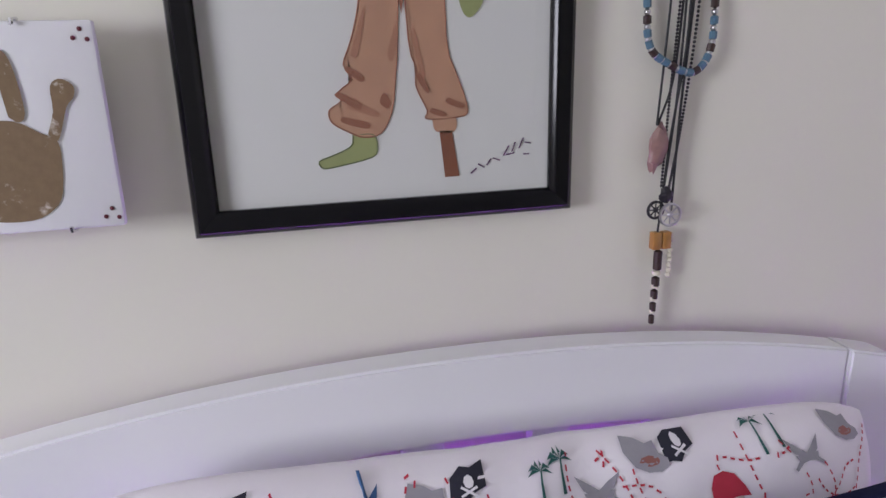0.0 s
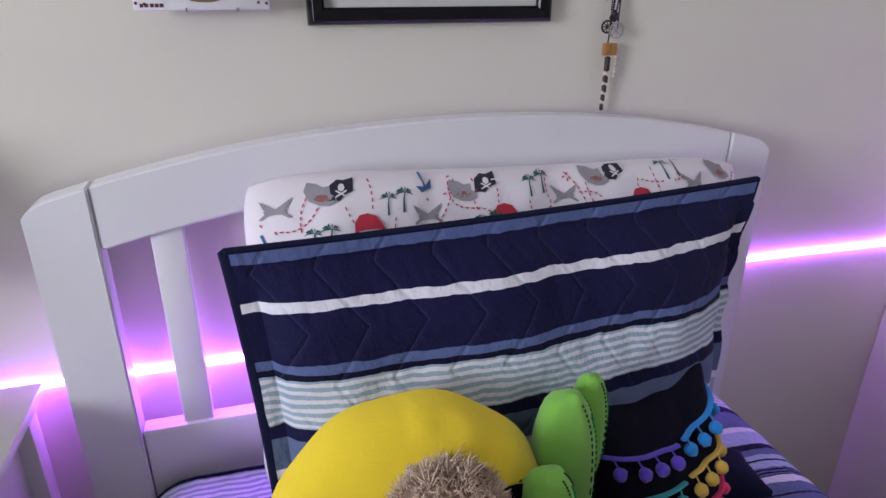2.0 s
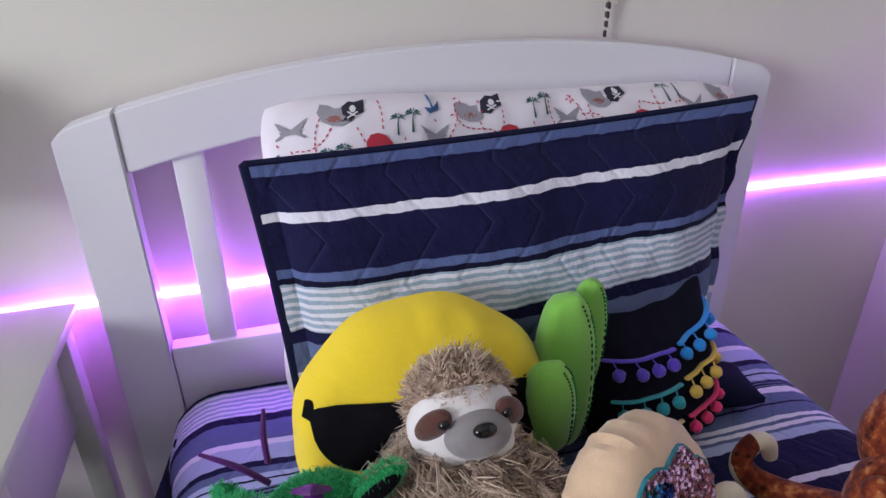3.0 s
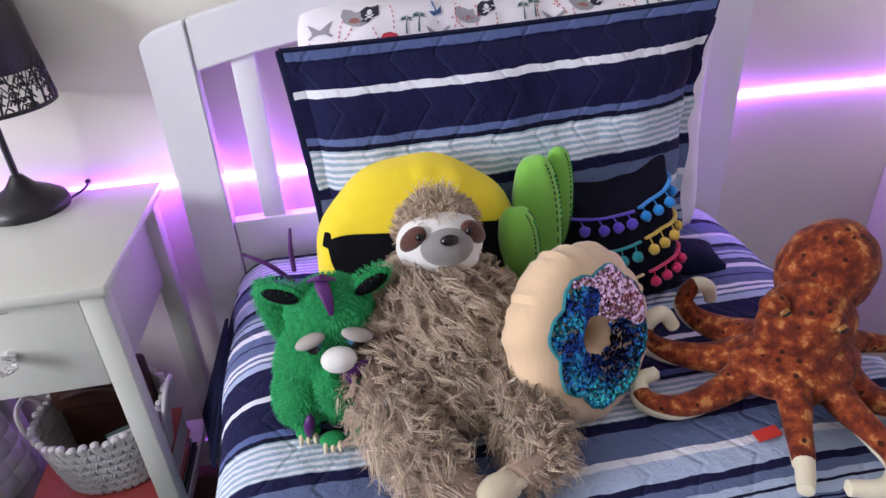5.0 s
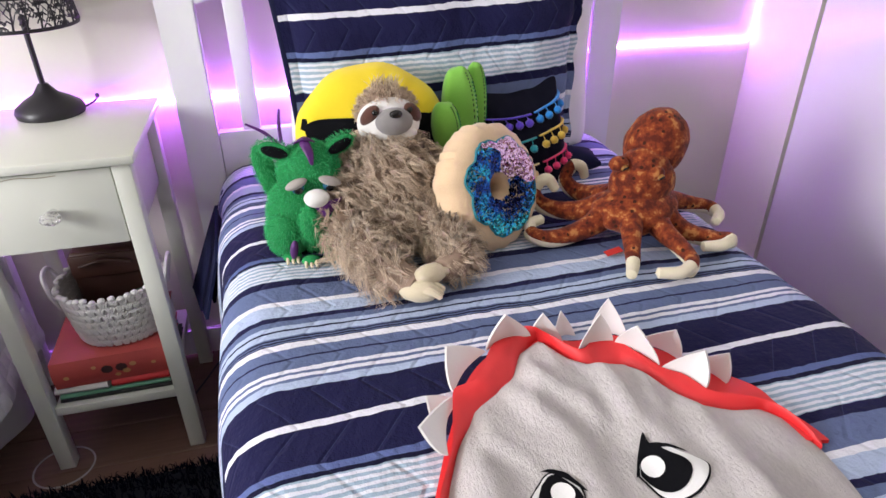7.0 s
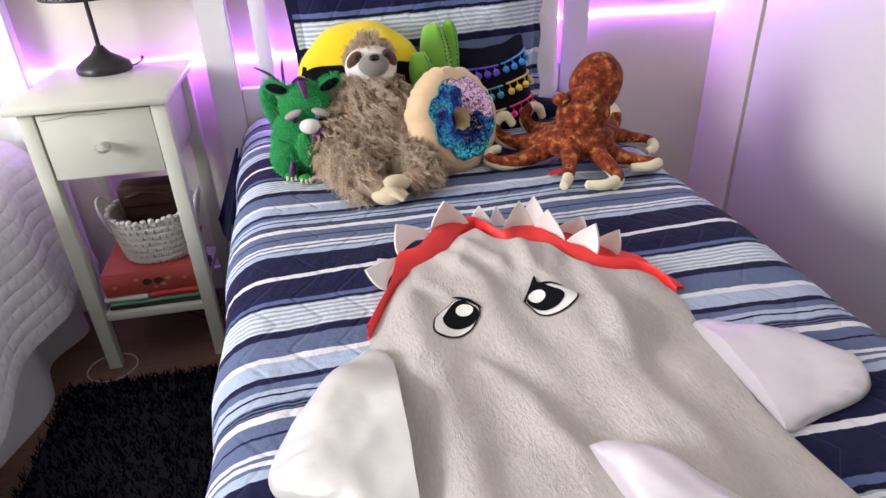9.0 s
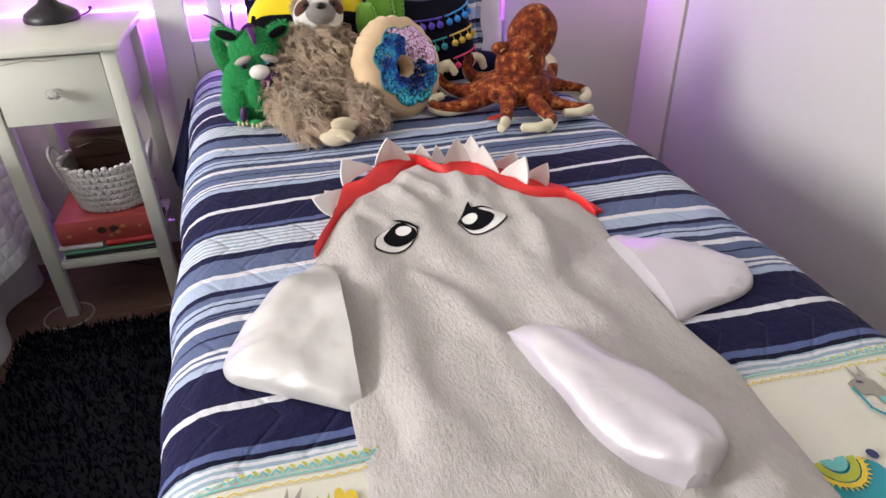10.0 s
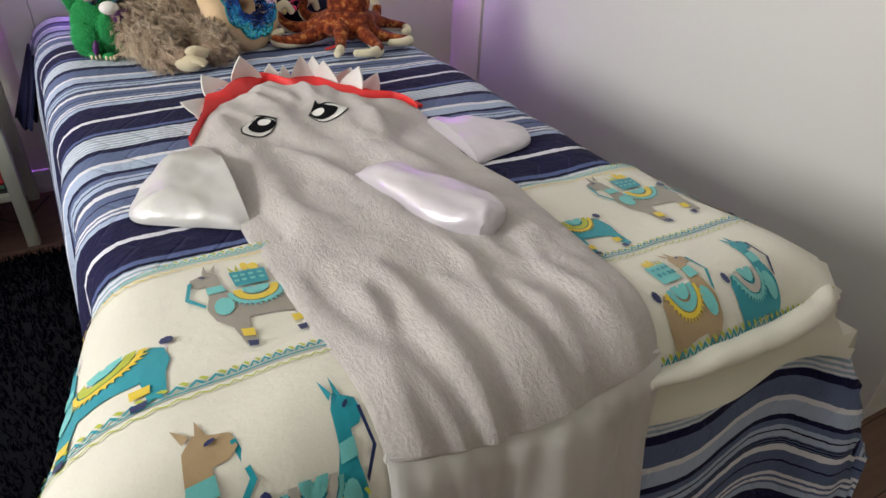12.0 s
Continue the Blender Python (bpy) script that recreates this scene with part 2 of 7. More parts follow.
def tube(pts, rad, n=10, steps=0, flat=1.0, round_ends=True):
    """A closed tube along pts; rad: one radius or a list spread over the length."""
    line = bezier(pts, steps) if steps else [Vector(q) for q in pts]
    rs = [rad] if isinstance(rad, (int, float)) else list(rad)
    m = len(line)
    r = [float(np.interp(i / (m - 1), np.linspace(0, 1, len(rs)), rs)) if len(rs) > 1 else rs[0] for i in range(m)]
    bm = bmesh.new()
    rings, side = [], None
    for i, c in enumerate(line):
        d = (line[min(i + 1, m - 1)] - line[max(i - 1, 0)]).normalized()
        if side is None:
            side = d.cross(Vector((0, 0, 1)))
            if side.length < 0.05:
                side = d.cross(Vector((0, 1, 0)))
        side = (side - d * side.dot(d)).normalized()
        up = side.cross(d)
        rings.append([bm.verts.new(c + r[i] * (math.cos(2 * math.pi * k / n) * side + flat * math.sin(2 * math.pi * k / n) * up)) for k in range(n)])
    for a, b in zip(rings, rings[1:]):
        for k in range(n):
            bm.faces.new((a[k], a[(k + 1) % n], b[(k + 1) % n], b[k]))
    for ring, i, sgn in ((rings[0], 0, -1), (rings[-1], m - 1, 1)):
        d = (line[min(i + 1, m - 1)] - line[max(i - 1, 0)]).normalized()
        tip = bm.verts.new(line[i] + d * sgn * (r[i] * 0.55 if round_ends else 0))
        for k in range(n):
            bm.faces.new((ring[k], ring[(k + 1) % n], tip))
    bmesh.ops.recalc_face_normals(bm, faces=bm.faces[:])
    return bm


def lathe(prof, n=32, c=(0, 0, 0)):
    """Turned about z: prof is a row of (radius, height)."""
    def fn(u, v):
        i = v * (len(prof) - 1)
        r, z = prof[int(round(i))]
        return Vector((c[0] + r * math.cos(2 * math.pi * u), c[1] + r * math.sin(2 * math.pi * u), c[2] + z))
    bm = surf(fn, n, len(prof) - 1, wrap=True)
    bmesh.ops.remove_doubles(bm, verts=bm.verts[:], dist=1e-6)
    bmesh.ops.recalc_face_normals(bm, faces=bm.faces[:])
    return bm


def merge(*bms):
    """One bmesh out of several."""
    out = bmesh.new()
    for b in bms:
        me = bpy.data.meshes.new("tmp")
        b.to_mesh(me)
        b.free()
        out.from_mesh(me)
        bpy.data.meshes.remove(me)
    return out


def shell(fn, nu, nv, thick, uv=None, u0=0.0, u1=1.0, v0=0.0, v1=1.0):
    """A sheet with a back side: fn(u, v, h) at height h."""
    bm = surf(lambda u, v: fn(u, v, thick), nu, nv, u0, u1, v0, v1, uv=uv)
    lo = surf(lambda u, v: fn(u, v, 0.0), nu, nv, u0, u1, v0, v1, uv=uv)
    bmesh.ops.reverse_faces(lo, faces=lo.faces[:])
    out = merge(bm, lo)
    out.verts.ensure_lookup_table()
    k = (nu + 1) * (nv + 1)
    ring = [i for i in range(nu + 1)] + [(j + 1) * (nu + 1) - 1 for j in range(1, nv + 1)]
    ring += [nv * (nu + 1) + i for i in range(nu - 1, -1, -1)] + [j * (nu + 1) for j in range(nv - 1, 0, -1)]
    lay = out.loops.layers.uv.active
    uvs = {}
    if lay:
        for v in out.verts:
            if v.link_loops:
                uvs[v.index] = v.link_loops[0][lay].uv.copy()
    for a, b in zip(ring, ring[1:] + ring[:1]):
        f = out.faces.new((out.verts[a], out.verts[a + k], out.verts[b + k], out.verts[b]))
        if lay:
            for lp in f.loops:
                lp[lay].uv = uvs[lp.vert.index]
    bmesh.ops.recalc_face_normals(out, faces=out.faces[:])
    return out


def decal(pts, place, inner=True, fine=0.0):
    """A flat printed shape: pts in the cloth's own plane, laid on it by place(a, b)."""
    bm = bmesh.new()
    if fine:
        f = bm.faces.new([bm.verts.new((*p, 0)) for p in pts])
        bmesh.ops.triangulate(bm, faces=[f])
        for _ in range(4):
            long = [e for e in bm.edges if e.calc_length() > fine]
            if long:
                bmesh.ops.subdivide_edges(bm, edges=long, cuts=1)
                bmesh.ops.triangulate(bm, faces=bm.faces[:])
        for v in bm.verts:
            v.co = place(v.co.x, v.co.y)
        return bm
    c = Vector((sum(p[0] for p in pts) / len(pts), sum(p[1] for p in pts) / len(pts)))
    rim = [bm.verts.new(place(*p)) for p in pts]
    if inner:
        mid = [bm.verts.new(place((p[0] + c[0]) / 2, (p[1] + c[1]) / 2)) for p in pts]
        cen = bm.verts.new(place(*c))
        for i in range(len(pts)):
            j = (i + 1) % len(pts)
            bm.faces.new((rim[i], rim[j], mid[j], mid[i]))
            bm.faces.new((mid[i], mid[j], cen))
    else:
        f = bm.faces.new(rim)
        bmesh.ops.triangulate(bm, faces=[f])
    return bm


def stick(ob):
    """Lays a print on the cloth of ob: the nearest place of its surface, lifted off it."""
    me = ob.data
    tree = BVHTree.FromPolygons([v.co.copy() for v in me.vertices], [tuple(p.vertices) for p in me.polygons])

    def onto(p, lift, up):
        co, n, _, _ = tree.find_nearest(p)
        if n.dot(up) < 0:
            n = -n
        return co + n * lift
    return onto


def oval(cx, cy, rx, ry, n=16, rot=0.0):
    c, s = math.cos(radians(rot)), math.sin(radians(rot))
    return [(cx + rx * math.cos(t) * c - ry * math.sin(t) * s, cy + rx * math.cos(t) * s + ry * math.sin(t) * c) for t in [2 * math.pi * i / n for i in range(n)]]


def fur(name, sampler, count, length, width, mat, parent, seed=1, droop=0.5, curl=0.3, label="", gravity=(0, 0, -1), wave=0.0, clump=1):
    """Strands on a surface; sampler(rng) gives a place and the way out of it."""
    rng = random.Random(seed)
    vs, fs = [], []
    for i in range(count):
        if i % clump == 0:
            root, nrm = sampler(rng)
            lead = random.Random(seed * 1000 + i).getstate()
        p = root
        if clump > 1:
            p = root + Vector((rng.uniform(-1, 1), rng.uniform(-1, 1), rng.uniform(-1, 1))) * 0.0038
        keep = rng.getstate()
        if clump > 1:
            rng.setstate(lead)
        g = Vector(gravity) + Vector((rng.uniform(-1, 1), rng.uniform(-1, 1), rng.uniform(-1, 1))) * curl
        d0 = (nrm + Vector((rng.uniform(-1, 1), rng.uniform(-1, 1), rng.uniform(-1, 1))) * 0.35).normalized()
        d1 = (d0 * (1 - droop) + g * droop).normalized()
        d2 = (d1 * (1 - droop) + g * droop * 1.2 + Vector((rng.uniform(-1, 1), rng.uniform(-1, 1), rng.uniform(-1, 1))) * curl).normalized()
        ln, w = length * rng.uniform(0.55, 1.2), width * rng.uniform(0.6, 1.3)
        if clump > 1:
            rng.setstate(keep)
            ln *= rng.uniform(0.7, 1.15)
            d2 = (d2 + Vector((rng.uniform(-1, 1), rng.uniform(-1, 1), rng.uniform(-1, 1))) * 0.30).normalized()
        side = d1.cross(nrm)
        if side.length < 0.01:
            side = d1.orthogonal()
        side.normalize()
        out = side.cross(d1).normalized()
        p1 = p + d0 * ln * 0.35
        p2 = p1 + d1 * ln * 0.35
        p1 = p1 + side * ln * wave
        p2 = p2 - side * ln * wave
        p3 = p2 + d2 * ln * 0.3 + side * ln * wave
        if clump > 1:
            p2, p3 = p2 - (p - root) * 0.35, p3 - (p - root) * 0.8
        b = len(vs)
        for q, k in ((p - d0 * ln * 0.05, 1.0), (p1, 0.90), (p2, 0.50)):
            vs += [q + side * w * k, q - side * w * k, q + out * w * k * 0.8]
        vs.append(p3)
        for a in (b, b + 3):
            for i in range(3):
                j = (i + 1) % 3
                fs.append((a + i, a + j, a + 3 + j, a + 3 + i))
        for i in range(3):
            fs.append((b + 6 + i, b + 6 + (i + 1) % 3, b + 9))
    me = bpy.data.meshes.new(name)
    me.from_pydata([tuple(v) for v in vs], [], fs)
    me.polygons.foreach_set("use_smooth", [True] * len(me.polygons))
    me.materials.append(M[mat])
    ob = new(name, me)
    ob.parent = parent
    return tagged(ob, label, "", "", "stuff")


def mesh_sampler(*bms, zmin=None):
    """Places spread evenly over meshes; frees them."""
    tris, acc, tot = [], [], 0.0
    for bm in bms:
        bmesh.ops.triangulate(bm, faces=bm.faces[:])
        for f in bm.faces:
            a = f.calc_area()
            tot += a
            tris.append(([v.co.copy() for v in f.verts], f.normal.copy()))
            acc.append(tot)
        bm.free()

    def pick(rng):
        while True:
            k = int(np.searchsorted(acc, rng.random() * tot))
            (a, b, c), n = tris[min(k, len(tris) - 1)]
            r, s = rng.random(), rng.random()
            if r + s > 1:
                r, s = 1 - r, 1 - s
            p = a + (b - a) * r + (c - a) * s
            if zmin is None or p.z > zmin:
                return p, n
    return pick


# ---- the room ----
EAST, WEST, SOUTH, HIGH = 0.952, -2.85, -4.6, 2.55
top("floor", rbox(WEST - 0.1, 1.9, SOUTH - 0.1, 0.1, -0.1, -0.008, 0), "edge", "reddish brown laminate plank floor", "floor", "structure", flat=True)
top("wall_north", rbox(WEST - 0.1, 1.9, 0.0, 0.12, -0.1, HIGH, 0), "wall", "off-white painted wall behind the headboard", "wall", "structure", flat=True)
top("wall_east", rbox(EAST, 1.9, -0.212, -0.001, -0.1, HIGH, 0), "wall", "narrow off-white painted wall beside the wardrobe", "wall", "structure", flat=True)
top("wall_east_far", rbox(1.9, 2.0, SOUTH - 0.1, 0.12, -0.1, HIGH, 0), "wall", "off-white painted side wall", "wall", "structure", flat=True)
top("wall_south", rbox(WEST - 0.1, 1.9, SOUTH - 0.12, SOUTH, -0.1, HIGH, 0), "wall", "off-white painted wall behind the camera", "wall", "structure", flat=True)
bm = merge(rbox(WEST - 0.12, WEST, SOUTH, -2.15, -0.1, HIGH, 0), rbox(WEST - 0.12, WEST, -0.95, 0.0, -0.1, HIGH, 0),
           rbox(WEST - 0.12, WEST, -2.15, -0.95, -0.1, 0.9, 0), rbox(WEST - 0.12, WEST, -2.15, -0.95, 2.1, HIGH, 0))
top("wall_west", bm, "wall", "off-white painted wall with a window opening", "wall", "structure", flat=True)
top("ceiling", rbox(WEST - 0.1, 2.0, SOUTH - 0.1, 0.12, HIGH, HIGH + 0.1, 0), "ceiling", "plain white ceiling", "ceiling", "structure", flat=True)
bm = merge(rbox(WEST - 0.1, WEST + 0.01, -2.17, -2.11, 0.88, 2.12), rbox(WEST - 0.1, WEST + 0.01, -0.99, -0.93, 0.88, 2.12),
           rbox(WEST - 0.1, WEST + 0.01, -2.11, -0.99, 2.06, 2.12), rbox(WEST - 0.1, WEST + 0.01, -2.11, -0.99, 0.88, 0.94))
top("window_1", bm, "white", "white painted window frame", "window", "structure")
bm = merge(rbox(WEST, EAST - 0.001, -0.014, 0, -0.008, 0.075, 0.003))
top("baseboard", bm, "white", "low white painted skirting board", "baseboard", "structure")
# wardrobe with a plain side board
w = thing("wardrobe", (0, 0, 0), "tall white built-in wardrobe with plain glossy boards", "wardrobe")
part("side_board", rbox(0.957, 0.977, -1.86, -0.219, -0.006, 2.5, 0.003), "gloss", w)
part("body", rbox(0.979, 1.52, -1.858, -0.219, -0.006, 2.5, 0.003), "gloss", w)

# ---- bed ----
TOP, HEAD, FOOT = 0.548, 0.075, 1.872


def bend(a, edge, r, flare):
    """Along a cloth from the middle: how far out, how far down."""
    flat = edge - r
    if a < flat:
        return a, 0.0
    if a < flat + r * math.pi / 2:
        t = (a - flat) / r
        return flat + r * math.sin(t), r * (1 - math.cos(t))
    more = a - flat - r * math.pi / 2
    return edge + flare * more, r + more


def drape(s, d, h=0.0, cx=0.0, wave=1.0, wide=0.0):
    """A place on the bedspread: s metres across, d along from the head, h above it."""
    def at(s, d):
        hw = wide or (0.498 + 0.030 * max(0.0, min(1.0, (d - 1.40) / 0.35)) if s > 0 else 0.462 - 0.080 * min(1.0, d / 1.75))
        x, zx = bend(abs(s), hw, 0.075, 0.10)
        y, zy = bend(d, FOOT - HEAD, 0.06, 0.10)
        z = max(zx, zy) + 0.12 * min(zx, zy)
        n = noise.noise(Vector((s * 4.2, d * 4.2, 1.7))) * 0.007 + noise.noise(Vector((s * 14, d * 13, 3.0))) * 0.0028
        lo = min(1, z / 0.15)
        wx = max(0.0, min(1.0, 0.5 + (zx - zy) / 0.16))
        fx, fy = lo * 0.012 * math.sin(d * 21 + 2 * math.sin(d * 5)) * wx, lo * 0.012 * math.sin(s * 23 + 1.3 * math.sin(s * 7)) * (1 - wx)
        both = 0.42 * min(zx, zy)
        return Vector((cx + math.copysign(x + both + fx * wave, s), -HEAD - y - 0.6 * both - fy * wave, TOP - z + n * wave))
    p = at(s, d)
    if h:
        e = 0.004
        n = (at(s + e, d) - at(s - e, d)).cross(at(s, d + e) - at(s, d - e))
        n = -n if n.z < 0 and s * s < 0.16 and d < 1.74 else n
        out = Vector((math.copysign(1, s) * (abs(s) > 0.4), -1.0 * (d > FOOT - HEAD - 0.05), 0.35))
        if n.dot(out) < 0:
            n = -n
        p = p + n.normalized() * h
    return p


def arch(x):
    """The headboard's top line."""
    return 1.043 - 0.073 * abs((x - 0.02) / 0.535) ** 2.1


def headboard(frame_ob):
    y0, y1 = -0.056, -0.018
    for sgn in (-1, 1):
        xa, xb = sorted((sgn * 0.450, sgn * 0.526))
        def fn(u, v, h, xa=xa, xb=xb):
            x = xa + (xb - xa) * u
            cap = arch(x) - 0.012 * max(0.0, (abs(x) - 0.50) / 0.026) ** 2
            return Vector((x, y1 - h, cap * v))
        bm = shell(fn, 8, 30, y1 - y0)
        bmesh.ops.bevel(bm, geom=[e for e in bm.edges if e.calc_face_angle(0) > 1.0], offset=0.0025, segments=2, affect="EDGES")
        part("post", bm, "white", frame_ob)
    bm = shell(lambda u, v, h: Vector((-0.4492 + 0.8984 * u, y1 - 0.003 - h, arch(-0.4492 + 0.8984 * u) - 0.082 * (1 - v))), 40, 4, 0.032)
    bmesh.ops.bevel(bm, geom=[e for e in bm.edges if e.calc_face_angle(0) > 1.0], offset=0.0025, segments=2, affect="EDGES")
    part("top_rail", bm, "white", frame_ob)
    part("lower_rail", rbox(-0.449, 0.449, -0.05, -0.022, 0.51, 0.630, 0.004), "white", frame_ob)
    for i in range(7):
        x = -0.374 + i * 0.1247
        part("slat", rbox(x - 0.020, x + 0.020, -0.044, -0.026, 0.628, arch(x) - 0.078, 0.003), "white", frame_ob)
    for sgn in (-1, 1):
        part("side_rail", rbox(sgn * 0.385 - 0.012, sgn * 0.385 + 0.012, -1.80, -0.056, 0.24, 0.36, 0.004), "white", frame_ob)
        part("leg", rbox(sgn * 0.36 - 0.025, sgn * 0.36 + 0.025, -1.82, -1.77, -0.008, 0.36, 0.004), "white", frame_ob)
    part("foot_rail", rbox(-0.33, 0.33, -1.81, -1.785, 0.24, 0.36, 0.004), "white", frame_ob)


bed = thing("slatted_bed", (0, 0, 0), "white painted wooden bed frame with an arched slatted headboard", "bed", "beds")
headboard(bed)
copy_thing(bed, pose(-1.49, 0, 0))

M["ticking"] = plain("mattress_ticking", (0.7, 0.7, 0.72), 0.85)
top("mattress", rbox(-0.36, 0.452, -1.805, -0.068, 0.361, 0.535, 0.03, 3), "ticking", "thick white mattress under a striped quilt", "mattress")
bm = shell(lambda u, v, h: drape(u, v, h), 90, 165, 0.009, lambda u, v: (u, v + 0.0), -0.83, 0.83, 0.0, 2.36)
qt = thing("quilt", (0, 0, 0), "navy, blue and white striped quilted bedspread over the bed", "quilt")
part("bedspread", bm, M["stripe_bed"], qt)
M["navy"] = plain("navy_cotton", (0.011, 0.013, 0.042), 0.85, 0.2, 10, 300, 0.3, 0.001, spec=0.1)
for k, (ya, yb, xo) in enumerate(((-0.12, -0.30, 0.0), (-0.20, -0.36, 0.012))):
    part("hanging_corner", shell(lambda u, v, h: Vector((-0.452 - xo - 0.085 * v * (1 - 0.5 * u) - h, ya + (yb - ya) * u + 0.02 * math.sin(v * 3), 0.520 - 0.05 * u - (0.20 - 0.06 * u) * v + 0.012 * math.sin(u * 9) * v)), 12, 12, 0.006), "navy", qt, "navy underside of a hanging quilt corner")


# ---- pillows against the headboard ----
def pillow(w, h, t, nu=40, nv=30, pinch=0.05, flange=0.0, back=1.0, wob=0.006, seed=0.0):
    """A stuffed pillow standing in the x-z plane, front towards -y, its base at the origin."""
    def fn(u, v, sgn):
        a, b = 2 * u - 1, 2 * v - 1
        x = w / 2 * a * (1 - pinch * (1 - b * b))
        z = h / 2 + h / 2 * b * (1 - pinch * (1 - a * a))
        fa = 1 - flange / (w / 2)
        fb = 1 - flange / (h / 2)
        ca, cb = min(1, abs(a) / fa), min(1, abs(b) / fb)
        k = max(0.0, (1 - ca ** 3.2) * (1 - cb ** 3.2)) ** 0.55
        n = noise.noise(Vector((x * 9, z * 9, seed))) * wob + noise.noise(Vector((x * 30, z * 26, seed + 3))) * wob * 0.35
        y = sgn * (0.004 + t / 2 * k * (back if sgn > 0 else 1)) + n * (0.3 + k) * (1 if sgn < 0 else 0.5)
        return Vector((x, y, z))
    return fn


def pillow_bm(fn, nu=40, nv=30, uv=None):
    f = surf(lambda u, v: fn(u, v, -1), nu, nv, uv=uv)
    b = surf(lambda u, v: fn(u, v, 1), nu, nv, uv=uv)
    bmesh.ops.reverse_faces(b, faces=b.faces[:])
    bm = merge(f, b)
    bm.verts.ensure_lookup_table()
    k = (nu + 1) * (nv + 1)
    ring = [i for i in range(nu + 1)] + [(j + 1) * (nu + 1) - 1 for j in range(1, nv + 1)]
    ring += [nv * (nu + 1) + i for i in range(nu - 1, -1, -1)] + [j * (nu + 1) for j in range(nv - 1, 0, -1)]
    for a, c in zip(ring, ring[1:] + ring[:1]):
        bm.faces.new((bm.verts[a], bm.verts[a + k], bm.verts[c + k], bm.verts[c]))
    bmesh.ops.recalc_face_normals(bm, faces=bm.faces[:])
    return bm


# white pillow with a printed map, behind
M["pirate"] = plain("printed_pillowcase", (0.80, 0.76, 0.80), 0.85, 0.03, 6, 300, 0.2, 0.0006)
pp = thing("printed_pillow", (0.064, -0.18, 0.553), "white pillow printed with maps, flags, ships and palms", "pillow")
pp.matrix_basis = pose(0.056, -0.165, 0.556, -8, 2.0, 0)
PQ = pillow(0.712, 0.445, 0.13, pinch=0.045, wob=0.018, seed=4.0)


def PF(u, v, sgn):
    """The same pillow with its corners rounded off."""
    p, a, b = PQ(u, v, sgn), abs(2 * u - 1), abs(2 * v - 1)
    return Vector((p.x * (1 - 0.05 * b ** 7), p.y, 0.2225 + (p.z - 0.2225) * (1 - 0.09 * a ** 7)))



part("pillowcase", pillow_bm(PF, 60, 40), "pirate", pp)

# striped sham in front
sh = thing("pillow_sham", (0, 0, 0), "navy and white striped quilted pillow sham with a dark border", "pillow")
sh.matrix_basis = pose(0.041, -0.283, 0.556, -7, -1.5, 1.5)
SHAM = pillow(0.648, 0.420, 0.11, pinch=0.02, flange=0.022, wob=0.010, seed=9.0)


def SF(u, v, sgn):
    p = SHAM(u, v, sgn)
    edge = 0.0035 * math.sin(v * 34 + 2 * math.sin(v * 9)) * max(0.0, 2 * u - 1) ** 6 * (v < 0.93)
    taper = 0.034 * max(0.0, 2 * u - 1) ** 2 * (1 - v ** 3)
    return Vector((p.x * (0.955 + 0.045 * v) + edge - taper, p.y, p.z))



M["stripe_sham"] = striped("striped_sham", 0.0, 0.463, STRIPES[:-2] + [(0.886, MID), (0.914, NAVY)])
bm = pillow_bm(SF, 64, 44, lambda u, v: (u * 0.675, 0.463 * 0.868 + 0.006 + 0.420 * (1 - v)))
part("cover", bm, "stripe_sham", sh)
for (ua, va), (ub, vb), wd in (((0, 0), (0, 1), 0.0075), ((0, 1), (1, 1), 0.0062), ((1, 1), (1, 0.80), 0.0050)):
    line = [(SF(ua + (ub - ua) * i / 24, va + (vb - va) * i / 24, -1) + SF(ua + (ub - ua) * i / 24, va + (vb - va) * i / 24, 1)) / 2 for i in range(25)]
    part("border", tube(line, wd, 8, flat=0.6), "navy", sh)

# ---- nightstand ----
ns = thing("nightstand", (0, 0, 0), "cream painted nightstand with one drawer and an open shelf", "nightstand")
part("tabletop", rbox(-0.905, -0.564, -0.375, -0.012, 0.694, 0.712, 0.005), "cream", ns)
for x in (-0.866, -0.592):
    for y in (-0.345, -0.045):
        part("leg", rbox(x - 0.0165, x + 0.0165, y - 0.0165, y + 0.0165, -0.006, 0.693, 0.003), "cream", ns)
part("side_panel", rbox(-0.862, -0.850, -0.33, -0.06, 0.53, 0.693, 0.001), "cream", ns)
part("side_panel", rbox(-0.608, -0.596, -0.33, -0.06, 0.53, 0.693, 0.001), "cream", ns)
part("back_panel", rbox(-0.85, -0.608, -0.05, -0.04, 0.53, 0.693, 0.001), "cream", ns)
dr = part("drawer", rbox(-0.847, -0.611, -0.358, -0.340, 0.537, 0.688, 0.003), "cream", ns)
part("shelf", rbox(-0.850, -0.608, -0.352, -0.036, 0.142, 0.164, 0.003), "cream", ns)

# ---- bedside lamp ----
lamp = thing("table_lamp", (-0.765, -0.075, 0.712), "black metal table lamp with a pierced shade on the nightstand", "lamp")
part("base", lathe([(0.0, 0.0), (0.064, 0.0), (0.066, 0.008), (0.062, 0.018), (0.045, 0.030), (0.024, 0.042), (0.014, 0.055), (0.009, 0.062), (0, 0.064)], 40), "metal_black", lamp)
part("stem", tube([(0, 0, 0.06), (0, 0, 0.19)], 0.0055, 12), "metal_black", lamp)
part("shade", lathe([(0.0925, 0.232), (0.0932, 0.234), (0.082, 0.34), (0.081, 0.34), (0.0918, 0.234), (0.0925, 0.232)], 64), "metal_black", lamp)
